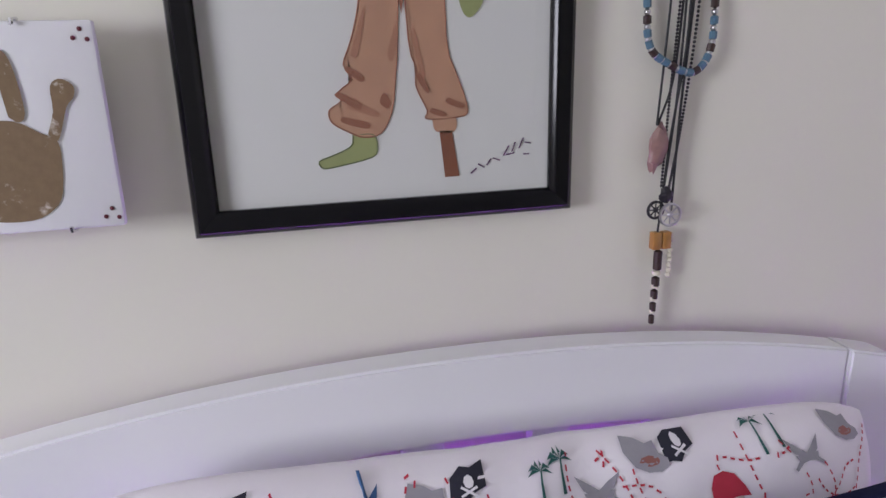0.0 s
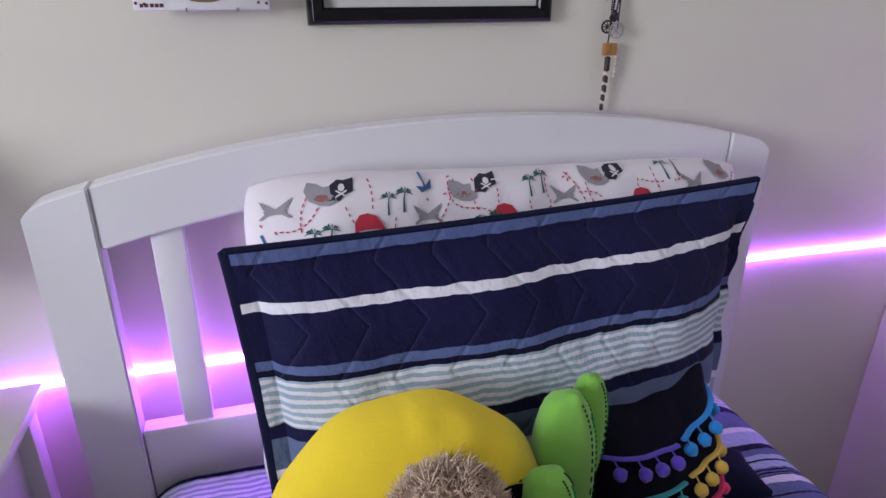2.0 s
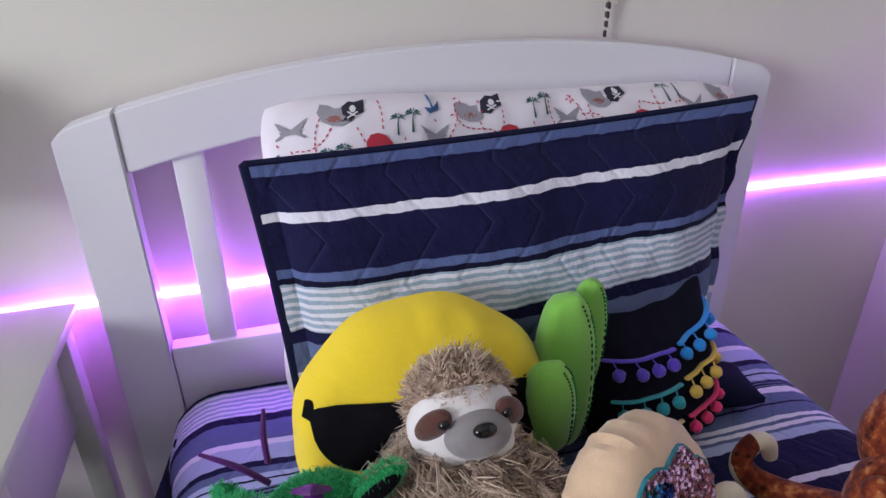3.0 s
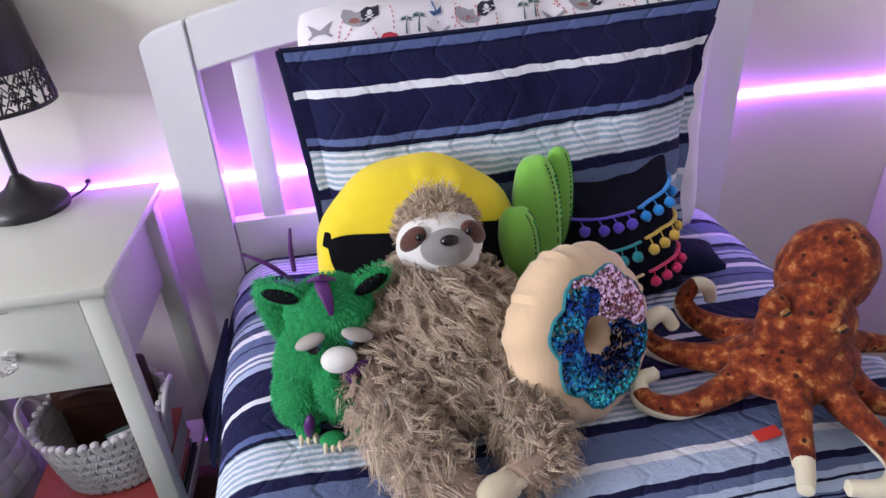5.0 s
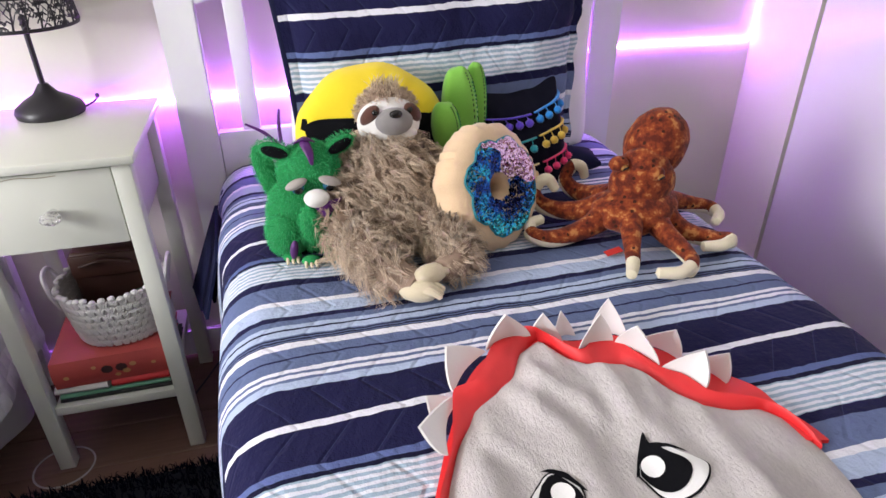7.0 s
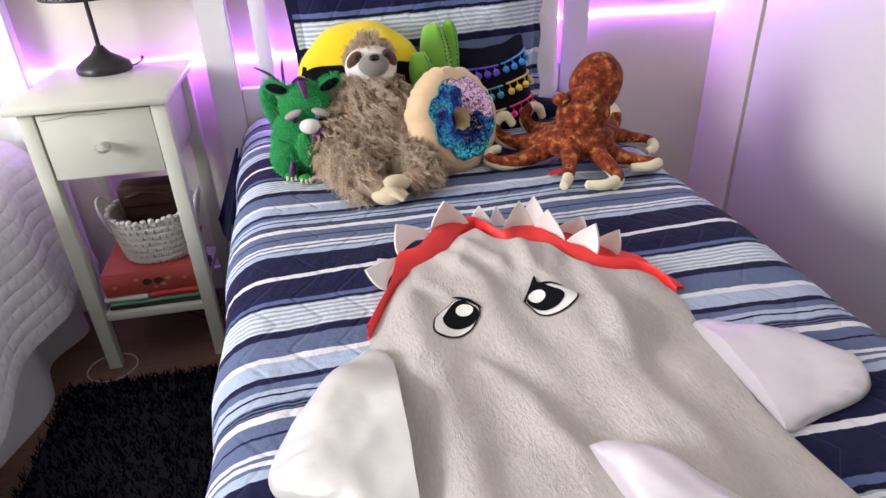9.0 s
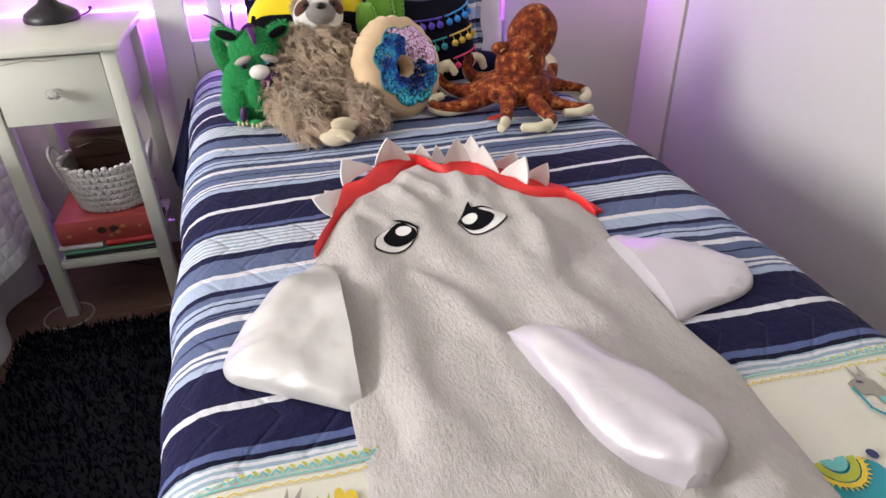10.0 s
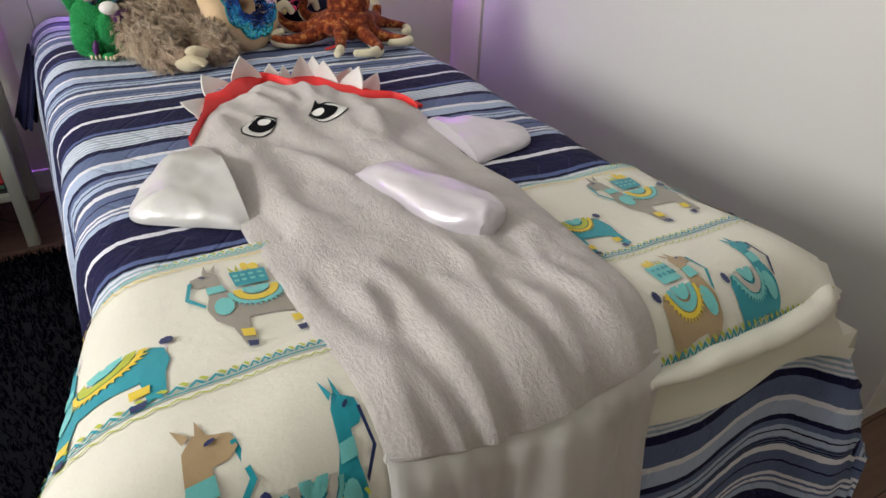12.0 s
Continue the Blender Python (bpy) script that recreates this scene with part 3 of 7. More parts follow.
part("shade_rim", lathe([(0.0975, 0.175), (0.0995, 0.176), (0.0992, 0.182), (0.0975, 0.182), (0.0975, 0.175)], 64), "metal_black", lamp)

# ---- light strip on the wall ----
m_led, nt, b = nodes_of("purple_light_strip")
b.inputs["Base Color"].default_value = (0.8, 0.6, 1, 1)
b.inputs["Emission Color"].default_value = (0.52, 0.125, 1.0, 1)
b.inputs["Emission Strength"].default_value = 49.0
M["led"] = m_led
strip = thing("light_strip", (0, 0, 0), "glowing purple light strip stuck along the wall", "light strip")
zs = [(-2.8, 0.70), (-1.0, 0.70), (-0.55, 0.70), (-0.22, 0.70), (0.2, 0.735), (0.55, 0.748), (0.940, 0.742)]
part("strip", tube([(x, -0.003, z) for x, z in zs], 0.0046, 8, steps=40), "led", strip)
part("strip", tube([(0.940, -0.008, 0.742), (0.945, -0.008, 0.79), (0.945, -0.008, 1.15)], 0.0008, 8, steps=12), "led", strip)


# ---- soft toys ----
M["yellow"] = fluffy("yellow_plush", (0.80, 0.58, 0.01), (0.88, 0.70, 0.03), 420, depth=0.0012, strength=0.3)
M["blackfelt"] = plain("black_felt", (0.006, 0.006, 0.008), 0.95, 0.3, 12, 400, 0.3, 0.001, spec=0.1)
yc = new("round_cushion")
tagged(yc, "round yellow plush cushion with black felt sunglasses", "cushion")
yc.matrix_basis = pose(-0.140, -0.375, 0.692, -14, 0, -4)


def disc(r, t, sgn=-1, wob=0.004, seed=0.0, pw=2.6):
    """A round stuffed cushion in the x-z plane; u turns, v from the middle to the rim."""
    def fn(u, v, s=sgn):
        a = 2 * math.pi * u
        k = 1 + 0.012 * math.sin(9 * a + seed)
        x, z = r * v * math.cos(a) * k, r * v * math.sin(a) * k
        y = s * t / 2 * max(0.0, 1 - v ** pw) ** 0.55
        pucker = 0.013 * math.sin(a * 22 + 3 * math.sin(a * 3)) * max(0, v - 0.75) * 4 * max(0, 1 - v) * 4
        return Vector((x, y + wob * noise.noise(Vector((x * 16, z * 16, seed))) * (1 - v) + pucker, z))
    return fn


def disc_bm(r, t, **kw):
    f = disc(r, t, **kw)
    bm = merge(surf(lambda u, v: f(u, v, -1), 64, 18, wrap=True), surf(lambda u, v: f(u, v, 1), 64, 18, wrap=True))
    bmesh.ops.remove_doubles(bm, verts=bm.verts[:], dist=1e-5)
    bmesh.ops.recalc_face_normals(bm, faces=bm.faces[:])
    return bm


part("cover", disc_bm(0.147, 0.115, seed=2.0), "yellow", yc)
yf = disc(0.147, 0.115, seed=2.0)


def on_disc(f, r, lift):
    def place(x, z):
        v = min(0.999, math.hypot(x, z) / r)
        return f((math.atan2(z, x) / (2 * math.pi)) % 1.0, v) + Vector((0, -lift, 0))
    return place


def lens(cx, w, h, n=28):
    out = []
    for i in range(n):
        a = 2 * math.pi * i / n
        x, z = math.cos(a), math.sin(a)
        zz = h * (0.42 if z > 0 else 1.0) * math.copysign(abs(z) ** 0.75, z)
        out.append((cx + w * math.copysign(abs(x) ** 0.8, x), zz + 0.032))
    return out


for cx in (-0.066, 0.070):
    part("sunglass_lens", decal(lens(cx, 0.058, 0.052), on_disc(yf, 0.147, 0.003)), "blackfelt", yc, "black felt sunglass lens")
part("sunglass_bridge", decal([(-0.132, 0.036), (-0.126, 0.054), (0.126, 0.054), (0.134, 0.036), (0.11, 0.026), (-0.11, 0.026)], on_disc(yf, 0.147, 0.0036)), "blackfelt", yc)

# cactus
M["cactus"] = fluffy("green_velour", (0.17, 0.46, 0.055), (0.28, 0.64, 0.10), 500, depth=0.0010, strength=0.25)
M["stitch"] = plain("dark_stitching", (0.004, 0.02, 0.006), 0.7)
m_seq, nt, b = nodes_of("green_sequins")
b.inputs["Base Color"].default_value, b.inputs["Metallic"].default_value, b.inputs["Roughness"].default_value = (0.02, 0.55, 0.22, 1), 0.8, 0.25
M["gsequin"] = m_seq
m_seq, nt, b = nodes_of("pink_sequins")
b.inputs["Base Color"].default_value, b.inputs["Metallic"].default_value, b.inputs["Roughness"].default_value = (0.8, 0.1, 0.4, 1), 0.6, 0.3
M["psequin"] = m_seq
cac = thing("cactus_cushion", (0, 0, 0), "green plush cactus cushion with three lobes and dark seams", "cushion")
LOBES = [((0.034, -0.362, 0.706), (0.035, 0.030, 0.120), (6, -5, 0)), ((0.070, -0.344, 0.742), (0.021, 0.020, 0.082), (5, -3, 0)), ((-0.008, -0.412, 0.704), (0.029, 0.025, 0.070), (8, -5, 0))]
for i, (c, r, rot) in enumerate(LOBES):
    lb = part("lobe", ball(c, r, rot, 28, 20, 0.04, 9, 0.80), "cactus", cac)

    def on_lobe(a, t, k, c=c, r=r, rot=rot):
        d = [math.copysign(abs(q) ** 0.80, q) for q in (math.cos(a) * math.cos(t), math.sin(a) * math.cos(t), math.sin(t))]
        return Vector(c) + Euler([radians(q) for q in rot]).to_matrix() @ Vector((r[0] * k * d[0], r[1] * k * d[1], r[2] * k * d[2]))
    e = Euler([radians(a) for a in rot]).to_matrix()
    for off, mt in ((55, "stitch"), (100, "stitch"), (78, "gsequin")):
        a = radians(-90 + off - 20)
        if mt == "gsequin":
            bms = []
            for k in range(22):
                t = -0.75 + 1.5 * k / 21
                q = on_lobe(a, t, 1.012)
                bms.append(ball(q, (0.0016, 0.0016, 0.0020), (0, 0, 0), 6, 4))
            part("sequin_row", merge(*bms), mt, lb)
        else:
            pts = [on_lobe(a, t, 1.008) for t in np.linspace(-1.2, 1.15, 26)]
            bms = [tube([pts[k], (pts[k] + pts[k + 1]) / 2 + Vector((0, -0.0006, 0))], 0.0011, 5) for k in range(25)]
            part("seam", merge(*bms), mt, lb, "dark stitched seam")
rng = random.Random(5)
part("sequin_flower", merge(*[ball((0.030 + rng.uniform(-.008, .008), -0.390 + rng.uniform(-.002, .002), 0.796 + rng.uniform(-.007, .007)), 0.0017, (0, 0, 0), 6, 4) for _ in range(16)]), "psequin", cac, "pink sequin flower")

# dark cushion with pompom ribbons
bc = new("pompom_cushion")
tagged(bc, "black cotton cushion with three bright pompom ribbons", "cushion")
bc.matrix_basis = pose(0.176, -0.355, 0.545, -17, 2, 9)
BW, BH = 0.212, 0.240


def bfn(u, v, sgn):
    a, b = 2 * u - 1, 2 * v - 1
    x = BW / 2 * a * (1 - 0.10 * (1 - b * b)) - 0.030 * (v - 0.5)
    z = BH / 2 + BH / 2 * b * (1 - 0.24 * (1 - a * a) * (b > 0) - 0.05 * (1 - a * a) * (b <= 0)) + 0.012 * v * a
    k = max(0.0, (1 - abs(a) ** 2.6) * (1 - abs(b) ** 2.6)) ** 0.6
    n = noise.noise(Vector((x * 22, z * 20, 5.0))) * 0.010 + noise.noise(Vector((x * 55, z * 50, 2.0))) * 0.003
    return Vector((x, sgn * (0.004 + 0.060 * k) + n * (0.3 + 0.7 * k), z))


M["blackcotton"] = plain("black_cotton", (0.008, 0.008, 0.018), 0.9, 0.25, 12, 380, 0.35, 0.001, spec=0.1)
part("cover", pillow_bm(bfn, 40, 36), "blackcotton", bc)
COLS = {"purple": (0.10, 0.05, 0.50), "blue": (0.015, 0.22, 0.62), "teal": (0.015, 0.28, 0.32), "sand": (0.70, 0.52, 0.24), "gold": (0.62, 0.42, 0.06), "pink": (0.80, 0.03, 0.14)}
for k, c in COLS.items():
    M[k] = fluffy(k + "_yarn", c, tuple(min(1, q * 1.5 + 0.02) for q in c), 600, depth=0.0012)
for (va, vb), (c1, c2) in (((0.70, 0.80), ("purple", "blue")), ((0.44, 0.58), ("teal", "gold")), ((0.20, 0.36), ("sand", "pink"))):
    for j, col in enumerate((c1, c2)):
        us = [0.06 + 0.5 * j + 0.44 * i / 10 for i in range(11)]
        line = [bfn(u, va + (vb - va) * u ** 2.2, -1) + Vector((0, -0.0035, 0)) for u in us]
        part("ribbon", tube(line, 0.0042, 8, flat=0.55), col, bc)
        for i in range(4):
            u = 0.10 + 0.5 * j + 0.115 * i
            p = bfn(u, va + (vb - va) * u ** 2.2, -1)
            q = bfn(u, max(0.0, va + (vb - va) * u ** 2.2 - 0.085), -1)
            pm = part("pompom", ball(q + Vector((0, -0.0075, 0)), 0.0082, (0, 0, 0), 12, 8, 0.18, 20), col, bc)
            part("string", tube([p + Vector((0, -0.003, 0)), q + Vector((0, -0.007, 0.005))], 0.0011, 5), col, pm)

# dark corner of a second cushion lying behind
dk = new("navy_cushion")
tagged(dk, "small navy cushion lying on the quilt behind the others", "cushion")
dk.matrix_basis = pose(0.300, -0.255, 0.580, 84, 0, -14)
part("cover", pillow_bm(pillow(0.15, 0.09, 0.040, wob=0.008, seed=1.0), 20, 16), "navy", dk)

# donut cushion
M["donut"] = fluffy("tan_velour", (0.64, 0.44, 0.26), (0.82, 0.62, 0.41), 420, depth=0.0010, strength=0.25)
m_s, nt, b = nodes_of("two_tone_sequins")
geo = nt.nodes.new("ShaderNodeNewGeometry")
co = add(nt, "ShaderNodeTexCoord").outputs["Object"]
big = noise_out(nt, co, 22.0, 2)
ramp = nt.nodes.new("ShaderNodeValToRGB")
el = ramp.color_ramp.elements
for p, c in ((0.0, (0.006, 0.010, 0.06)), (0.25, (0.012, 0.04, 0.22)), (0.42, (0.02, 0.11, 0.42)), (0.6, (0.03, 0.32, 0.58)), (0.75, (0.05, 0.58, 0.62))):
    e = el.new(p) if p not in (0.0,) else el[0]
    e.position, e.color = p, (*c, 1)
el[-1].position, el[-1].color = 1.0, (0.05, 0.20, 0.45, 1)
sp = nt.nodes.new("ShaderNodeSeparateXYZ")
nt.links.new(co, sp.inputs[0])
rad = math_node(nt, "SQRT", math_node(nt, "ADD", math_node(nt, "MULTIPLY", sp.outputs[0], sp.outputs[0]), math_node(nt, "MULTIPLY", sp.outputs[2], sp.outputs[2])))
nt.links.new(math_node(nt, "ADD", math_node(nt, "ADD", math_node(nt, "MULTIPLY", geo.outputs["Random Per Island"], 0.26), math_node(nt, "MULTIPLY", rad, 6.0)), math_node(nt, "MULTIPLY", math_node(nt, "SUBTRACT", big, 0.5), 1.9)), ramp.inputs[0])
pk = math_node(nt, "GREATER_THAN", math_node(nt, "ADD", math_node(nt, "ADD", sp.outputs[2], math_node(nt, "MULTIPLY", sp.outputs[0], 0.9)), math_node(nt, "MULTIPLY", math_node(nt, "SUBTRACT", big, 0.5), 0.16)), 0.050)
nt.links.new(mix_col(nt, pk, ramp.outputs[0], (0.74, 0.52, 0.74)), b.inputs["Base Color"])
b.inputs["Metallic"].default_value, b.inputs["Roughness"].default_value = 0.9, 0.2
M["sequin"] = m_s
dn = new("donut_cushion")
tagged(dn, "tan donut cushion with scalloped blue and pink sequin icing", "cushion")
dn.matrix_basis = pose(0.032, -0.548, 0.655, -20, 3, 30)
DR, DT, DHOLE = 0.111, 0.078, 0.017


def dfn(u, v):
    """Round the donut: u about its axis, v over its cross-section."""
    a, b = 2 * math.pi * u, 2 * math.pi * v
    rm, rr = (DR + DHOLE) / 2, (DR - DHOLE) / 2
    k = 1 + 0.015 * math.sin(7 * a + 1)
    r = rm + rr * math.cos(b)
    y = DT / 2 * math.copysign(abs(math.sin(b)) ** 0.75, math.sin(b))
    wr = 0.0026 * math.sin(a * 24 + 3 * math.sin(3 * a)) * max(0, math.cos(b)) ** 1.5
    r += wr
    return Vector((r * math.cos(a) * k, y + 0.003 * noise.noise(Vector((r * math.cos(a) * 20, r * math.sin(a) * 20, 1))), r * math.sin(a) * k))


bm = surf(lambda u, v: dfn(u, v), 72, 28, wrap=True)
bmesh.ops.remove_doubles(bm, verts=bm.verts[:], dist=1e-5)
bmesh.ops.recalc_face_normals(bm, faces=bm.faces[:])
part("cover", bm, "donut", dn)


def donut_front(r, a):
    rm, rr = (DR + DHOLE) / 2, (DR - DHOLE) / 2
    c = max(-0.97, min(0.97, (r - rm) / rr))
    return dfn((a / (2 * math.pi)) % 1.0, 1 - math.acos(c) / (2 * math.pi))


vs, fs = [], []
rng = random.Random(7)
for i in range(3400):
    a = rng.uniform(0, 2 * math.pi)
    lim = 0.076 + 0.0085 * abs(math.sin(a * 4.0)) + 0.002 * math.sin(a * 3)
    r = math.sqrt(rng.uniform(0.025 ** 2, lim ** 2))
    p = donut_front(r, a) + Vector((0, -0.0022 - rng.random() * 0.0012, 0))
    n = Vector((rng.uniform(-0.35, 0.35), -1, rng.uniform(-0.35, 0.35))).normalized()
    s1 = n.orthogonal().normalized()
    s2 = n.cross(s1)
    b0, q = len(vs), 0.0023
    for k in range(6):
        t = k * math.pi / 3
        vs.append(tuple(p + s1 * q * math.cos(t) + s2 * q * math.sin(t)))
    fs.append(tuple(range(b0, b0 + 6)))
me = bpy.data.meshes.new("sequins")
me.from_pydata(vs, [], fs)
me.materials.append(m_s)
sq = new("sequin_layer", me)
sq.parent = dn
tagged(sq, "blue, teal and pink flip sequins", "", "", "stuff")
line = [donut_front(0.077 + 0.0085 * abs(math.sin(2 * math.pi * i / 160 * 4.0)) + 0.002 * math.sin(2 * math.pi * i / 160 * 3), 2 * math.pi * i / 160) + Vector((0, -0.001, 0)) for i in range(161)]
M["tealtrim"] = plain("teal_thread", (0.02, 0.22, 0.28), 0.7)
part("icing_edge", tube(line, 0.0022, 6), "tealtrim", dn, "teal stitched edge")

# sloth
M["slothfur"] = island("sloth_fur", [(0.36, 0.25, 0.18), (0.66, 0.49, 0.36), (0.84, 0.68, 0.49), (0.52, 0.38, 0.29), (0.92, 0.79, 0.60)])
M["slothbase"] = plain("sloth_backing", (0.34, 0.24, 0.175), 0.95, 0.3, 20, 200, 0.5, 0.003)
M["facewhite"] = fluffy("white_plush", (0.70, 0.68, 0.64), (0.82, 0.80, 0.77), 500, depth=0.0014, strength=0.35)
M["muzzle"] = fluffy("grey_plush", (0.20, 0.185, 0.18), (0.29, 0.27, 0.265), 500, depth=0.0010, strength=0.3)
M["eyepatch"] = fluffy("brown_plush", (0.075, 0.030, 0.022), (0.12, 0.05, 0.035), 500, depth=0.001)
M["eyegloss"] = plain("glossy_black_eye", (0.006, 0.005, 0.005), 0.12, 0.1)
M["creamplush"] = fluffy("cream_plush", (0.62, 0.52, 0.34), (0.74, 0.66, 0.48), 380, depth=0.0016, strength=0.4)
sl = thing("sloth_toy", (0, 0, 0), "shaggy brown sloth soft toy with a white face", "soft toy")
BODY = ((-0.138, -0.492, 0.645), (0.074, 0.060, 0.104), (-14, 0, 0))
HEADC = Vector((-0.124, -0.446, 0.771))
limbs = {"arm": [[(-0.184, -0.468, 0.700), (-0.222, -0.515, 0.655), (-0.228, -0.575, 0.605), (-0.222, -0.605, 0.590)], [(-0.088, -0.468, 0.700), (-0.052, -0.515, 0.66), (-0.045, -0.560, 0.615), (-0.055, -0.585, 0.598)]],
         "leg": [[(-0.190, -0.545, 0.610), (-0.195, -0.625, 0.602), (-0.165, -0.685, 0.592), (-0.135, -0.722, 0.586)], [(-0.090, -0.545, 0.610), (-0.055, -0.625, 0.604), (-0.060, -0.675, 0.595), (-0.088, -0.700, 0.592)]]}
part("body", ball(*BODY, 28, 20), "slothbase", sl)
hd = part("head", ball(HEADC, (0.050, 0.043, 0.041), (0, 0, 0), 24, 16), "slothbase", sl)
part("belly", ball((-0.140, -0.560, 0.602), (0.052, 0.050, 0.036), (0, 0, 0), 20, 14), "slothbase", sl)
samp = [ball(*BODY, 28, 20), ball((-0.140, -0.560, 0.602), (0.052, 0.050, 0.036), (0, 0, 0), 20, 14), ball((-0.132, -0.468, 0.712), (0.056, 0.044, 0.032), (0, 0, 0), 16, 10)]
for kind, rows in limbs.items():
    for pts in rows:
        rr = [0.030, 0.032, 0.028, 0.020] if kind == "leg" else [0.026, 0.027, 0.024, 0.017]
        part(kind, tube(pts, rr, 12, 14), "slothbase", sl)
        samp.append(tube(pts[:3] + [tuple(Vector(pts[2]).lerp(Vector(pts[3]), 0.4))], rr, 12, 12))
fur("shaggy_fur", mesh_sampler(*samp, zmin=0.566), 26000, 0.043, 0.00072, "slothfur", sl, 3, 0.66, 0.55, "long shaggy brown fur", wave=0.20, clump=6)
hs = ball(HEADC + Vector((0, 0.002, 0.001)), (0.050, 0.043, 0.041), (0, 0, 0), 24, 16)
bmesh.ops.delete(hs, geom=[v for v in hs.verts if v.co.y < HEADC.y - 0.012 and v.co.z < HEADC.z + 0.020], context="VERTS")
fur("head_fur", mesh_sampler(hs), 3200, 0.013, 0.0007, "slothfur", sl, 4, 0.4, 0.6, "short brown hair", gravity=(0, -0.3, 0.0), wave=0.08, clump=4)
fc = part("face", ball(HEADC + Vector((0, -0.016, -0.012)), (0.055, 0.042, 0.047), (10, 0, 0), 28, 18), "facewhite", sl)
fur("forelock", lambda r: (HEADC + Vector((r.uniform(-0.022, 0.022), 0.004 + r.uniform(-0.01, 0.01), 0.044)), Vector((r.uniform(-0.5, 0.5), -0.2, 1)).normalized()), 90, 0.026, 0.0012, "slothfur", sl, 6, 0.2, 0.5, "tuft of hair on the brow", gravity=(0, -0.2, 0.3))
part("muzzle", ball(HEADC + Vector((0.004, -0.050, 0.000)), (0.0325, 0.022, 0.0240), (12, 0, 0), 22, 14), "muzzle", fc)
part("cheek", ball(HEADC + Vector((-0.014, -0.035, -0.025)), (0.026, 0.019, 0.016), (0, 0, 10), 18, 12), "facewhite", fc)
part("cheek", ball(HEADC + Vector((0.020, -0.035, -0.025)), (0.026, 0.019, 0.016), (0, 0, -10), 18, 12), "facewhite", fc)
part("nose", ball(HEADC + Vector((0.005, -0.067, 0.018)), (0.0112, 0.007, 0.0070), (0, 0, 0), 16, 10), "eyegloss", fc)
for sgn in (-1, 1):
    part("eye_patch", ball(HEADC + Vector((0.002 + sgn * 0.037, -0.039, 0.010)), (0.023, 0.010, 0.0125), (0, sgn * 48, sgn * 30), 16, 10), "eyepatch", fc)
    part("eye", ball(HEADC + Vector((0.002 + sgn * 0.030, -0.050, 0.018)), 0.0052, (0, 0, 0), 12, 8), "eyegloss", fc)
for c, r, rot in (((-0.134, -0.728, 0.581), (0.032, 0.018, 0.019), (0, 0, -25)), ((-0.112, -0.712, 0.597), (0.032, 0.018, 0.016), (0, 12, 30)), ((-0.216, -0.612, 0.579), (0.026, 0.015, 0.014), (0, 0, 15)), ((-0.06, -0.592, 0.582), (0.02, 0.013, 0.012), (0, 0, 40))):
    pw = part("paw", ball(c, r, rot, 18, 12, 0.05, 9), "creamplush", sl, "cream plush paw")
    e = Euler([radians(a) for a in rot]).to_matrix()
    for k in (-1, 0, 1):
        p0 = Vector(c) + e @ Vector((r[0] * 0.3, k * r[1] * 0.55, r[2] * 0.3))
        p1 = Vector(c) + e @ Vector((r[0] * 1.15, k * r[1] * 0.6, -r[2] * 0.1))
        part("claw", tube([p0, (p0 + p1) / 2 + Vector((0, 0, 0.004)), p1], [0.006, 0.0065, 0.005], 8, 6), "creamplush", pw)

# green creature
M["greenfur"] = island("green_fur", [(0.011, 0.31, 0.085), (0.022, 0.45, 0.13), (0.04, 0.58, 0.19), (0.016, 0.38, 0.11)])
M["greenbase"] = plain("green_backing", (0.010, 0.28, 0.075), 0.95, 0.2, 20, 300, 0.5, 0.002)
M["purplecloth"] = plain("purple_shiny_cloth", (0.09, 0.012, 0.14), 0.45, 0.3, 30, 200, 0.3, 0.001)
M["greyfelt"] = plain("grey_felt", (0.40, 0.36, 0.33), 0.95, 0.1, 20, 300, 0.3, 0.001)
M["blueeye"] = plain("blue_eye", (0.03, 0.12, 0.20), 0.15)
gr = thing("green_dragon_toy", (0, 0, 0), "furry green dragon soft toy with sleepy grey eyelids", "soft toy")
gr.matrix_basis = Matrix.Translation((-0.265, -0.532, 0.560)) @ Matrix.Scale(0.89, 4) @ Matrix.Translation((0.268, 0.555, -0.560))
GH = Vector((-0.272, -0.512, 0.718))
forms = [("body", (-0.300, -0.515, 0.630), (0.062, 0.052, 0.078), (0, 0, 0)), ("haunch", (-0.330, -0.540, 0.606), (0.038, 0.044, 0.048), (0, 0, 0)), ("haunch", (-0.258, -0.545, 0.598), (0.030, 0.040, 0.038), (0, 0, 0)),
         ("arm", (-0.283, -0.570, 0.622), (0.021, 0.022, 0.052), (8, 0, 0)), ("arm", (-0.243, -0.565, 0.622), (0.018, 0.022, 0.048), (8, 6, 0)), ("head", tuple(GH), (0.060, 0.050, 0.054), (0, 0, 0)), ("wing", (-0.352, -0.470, 0.700), (0.020, 0.012, 0.062), (0, -14, 0))]
samp = []
for nm, c, r, rot in forms:
    part(nm, ball(c, r, rot, 22, 14), "greenbase", gr)
    samp.append(ball(c, r, rot, 22, 14))
fur("green_fur", mesh_sampler(*samp, zmin=0.562), 21000, 0.0090, 0.00046, "greenfur", gr, 8, 0.45, 0.35, "bright green short fur")
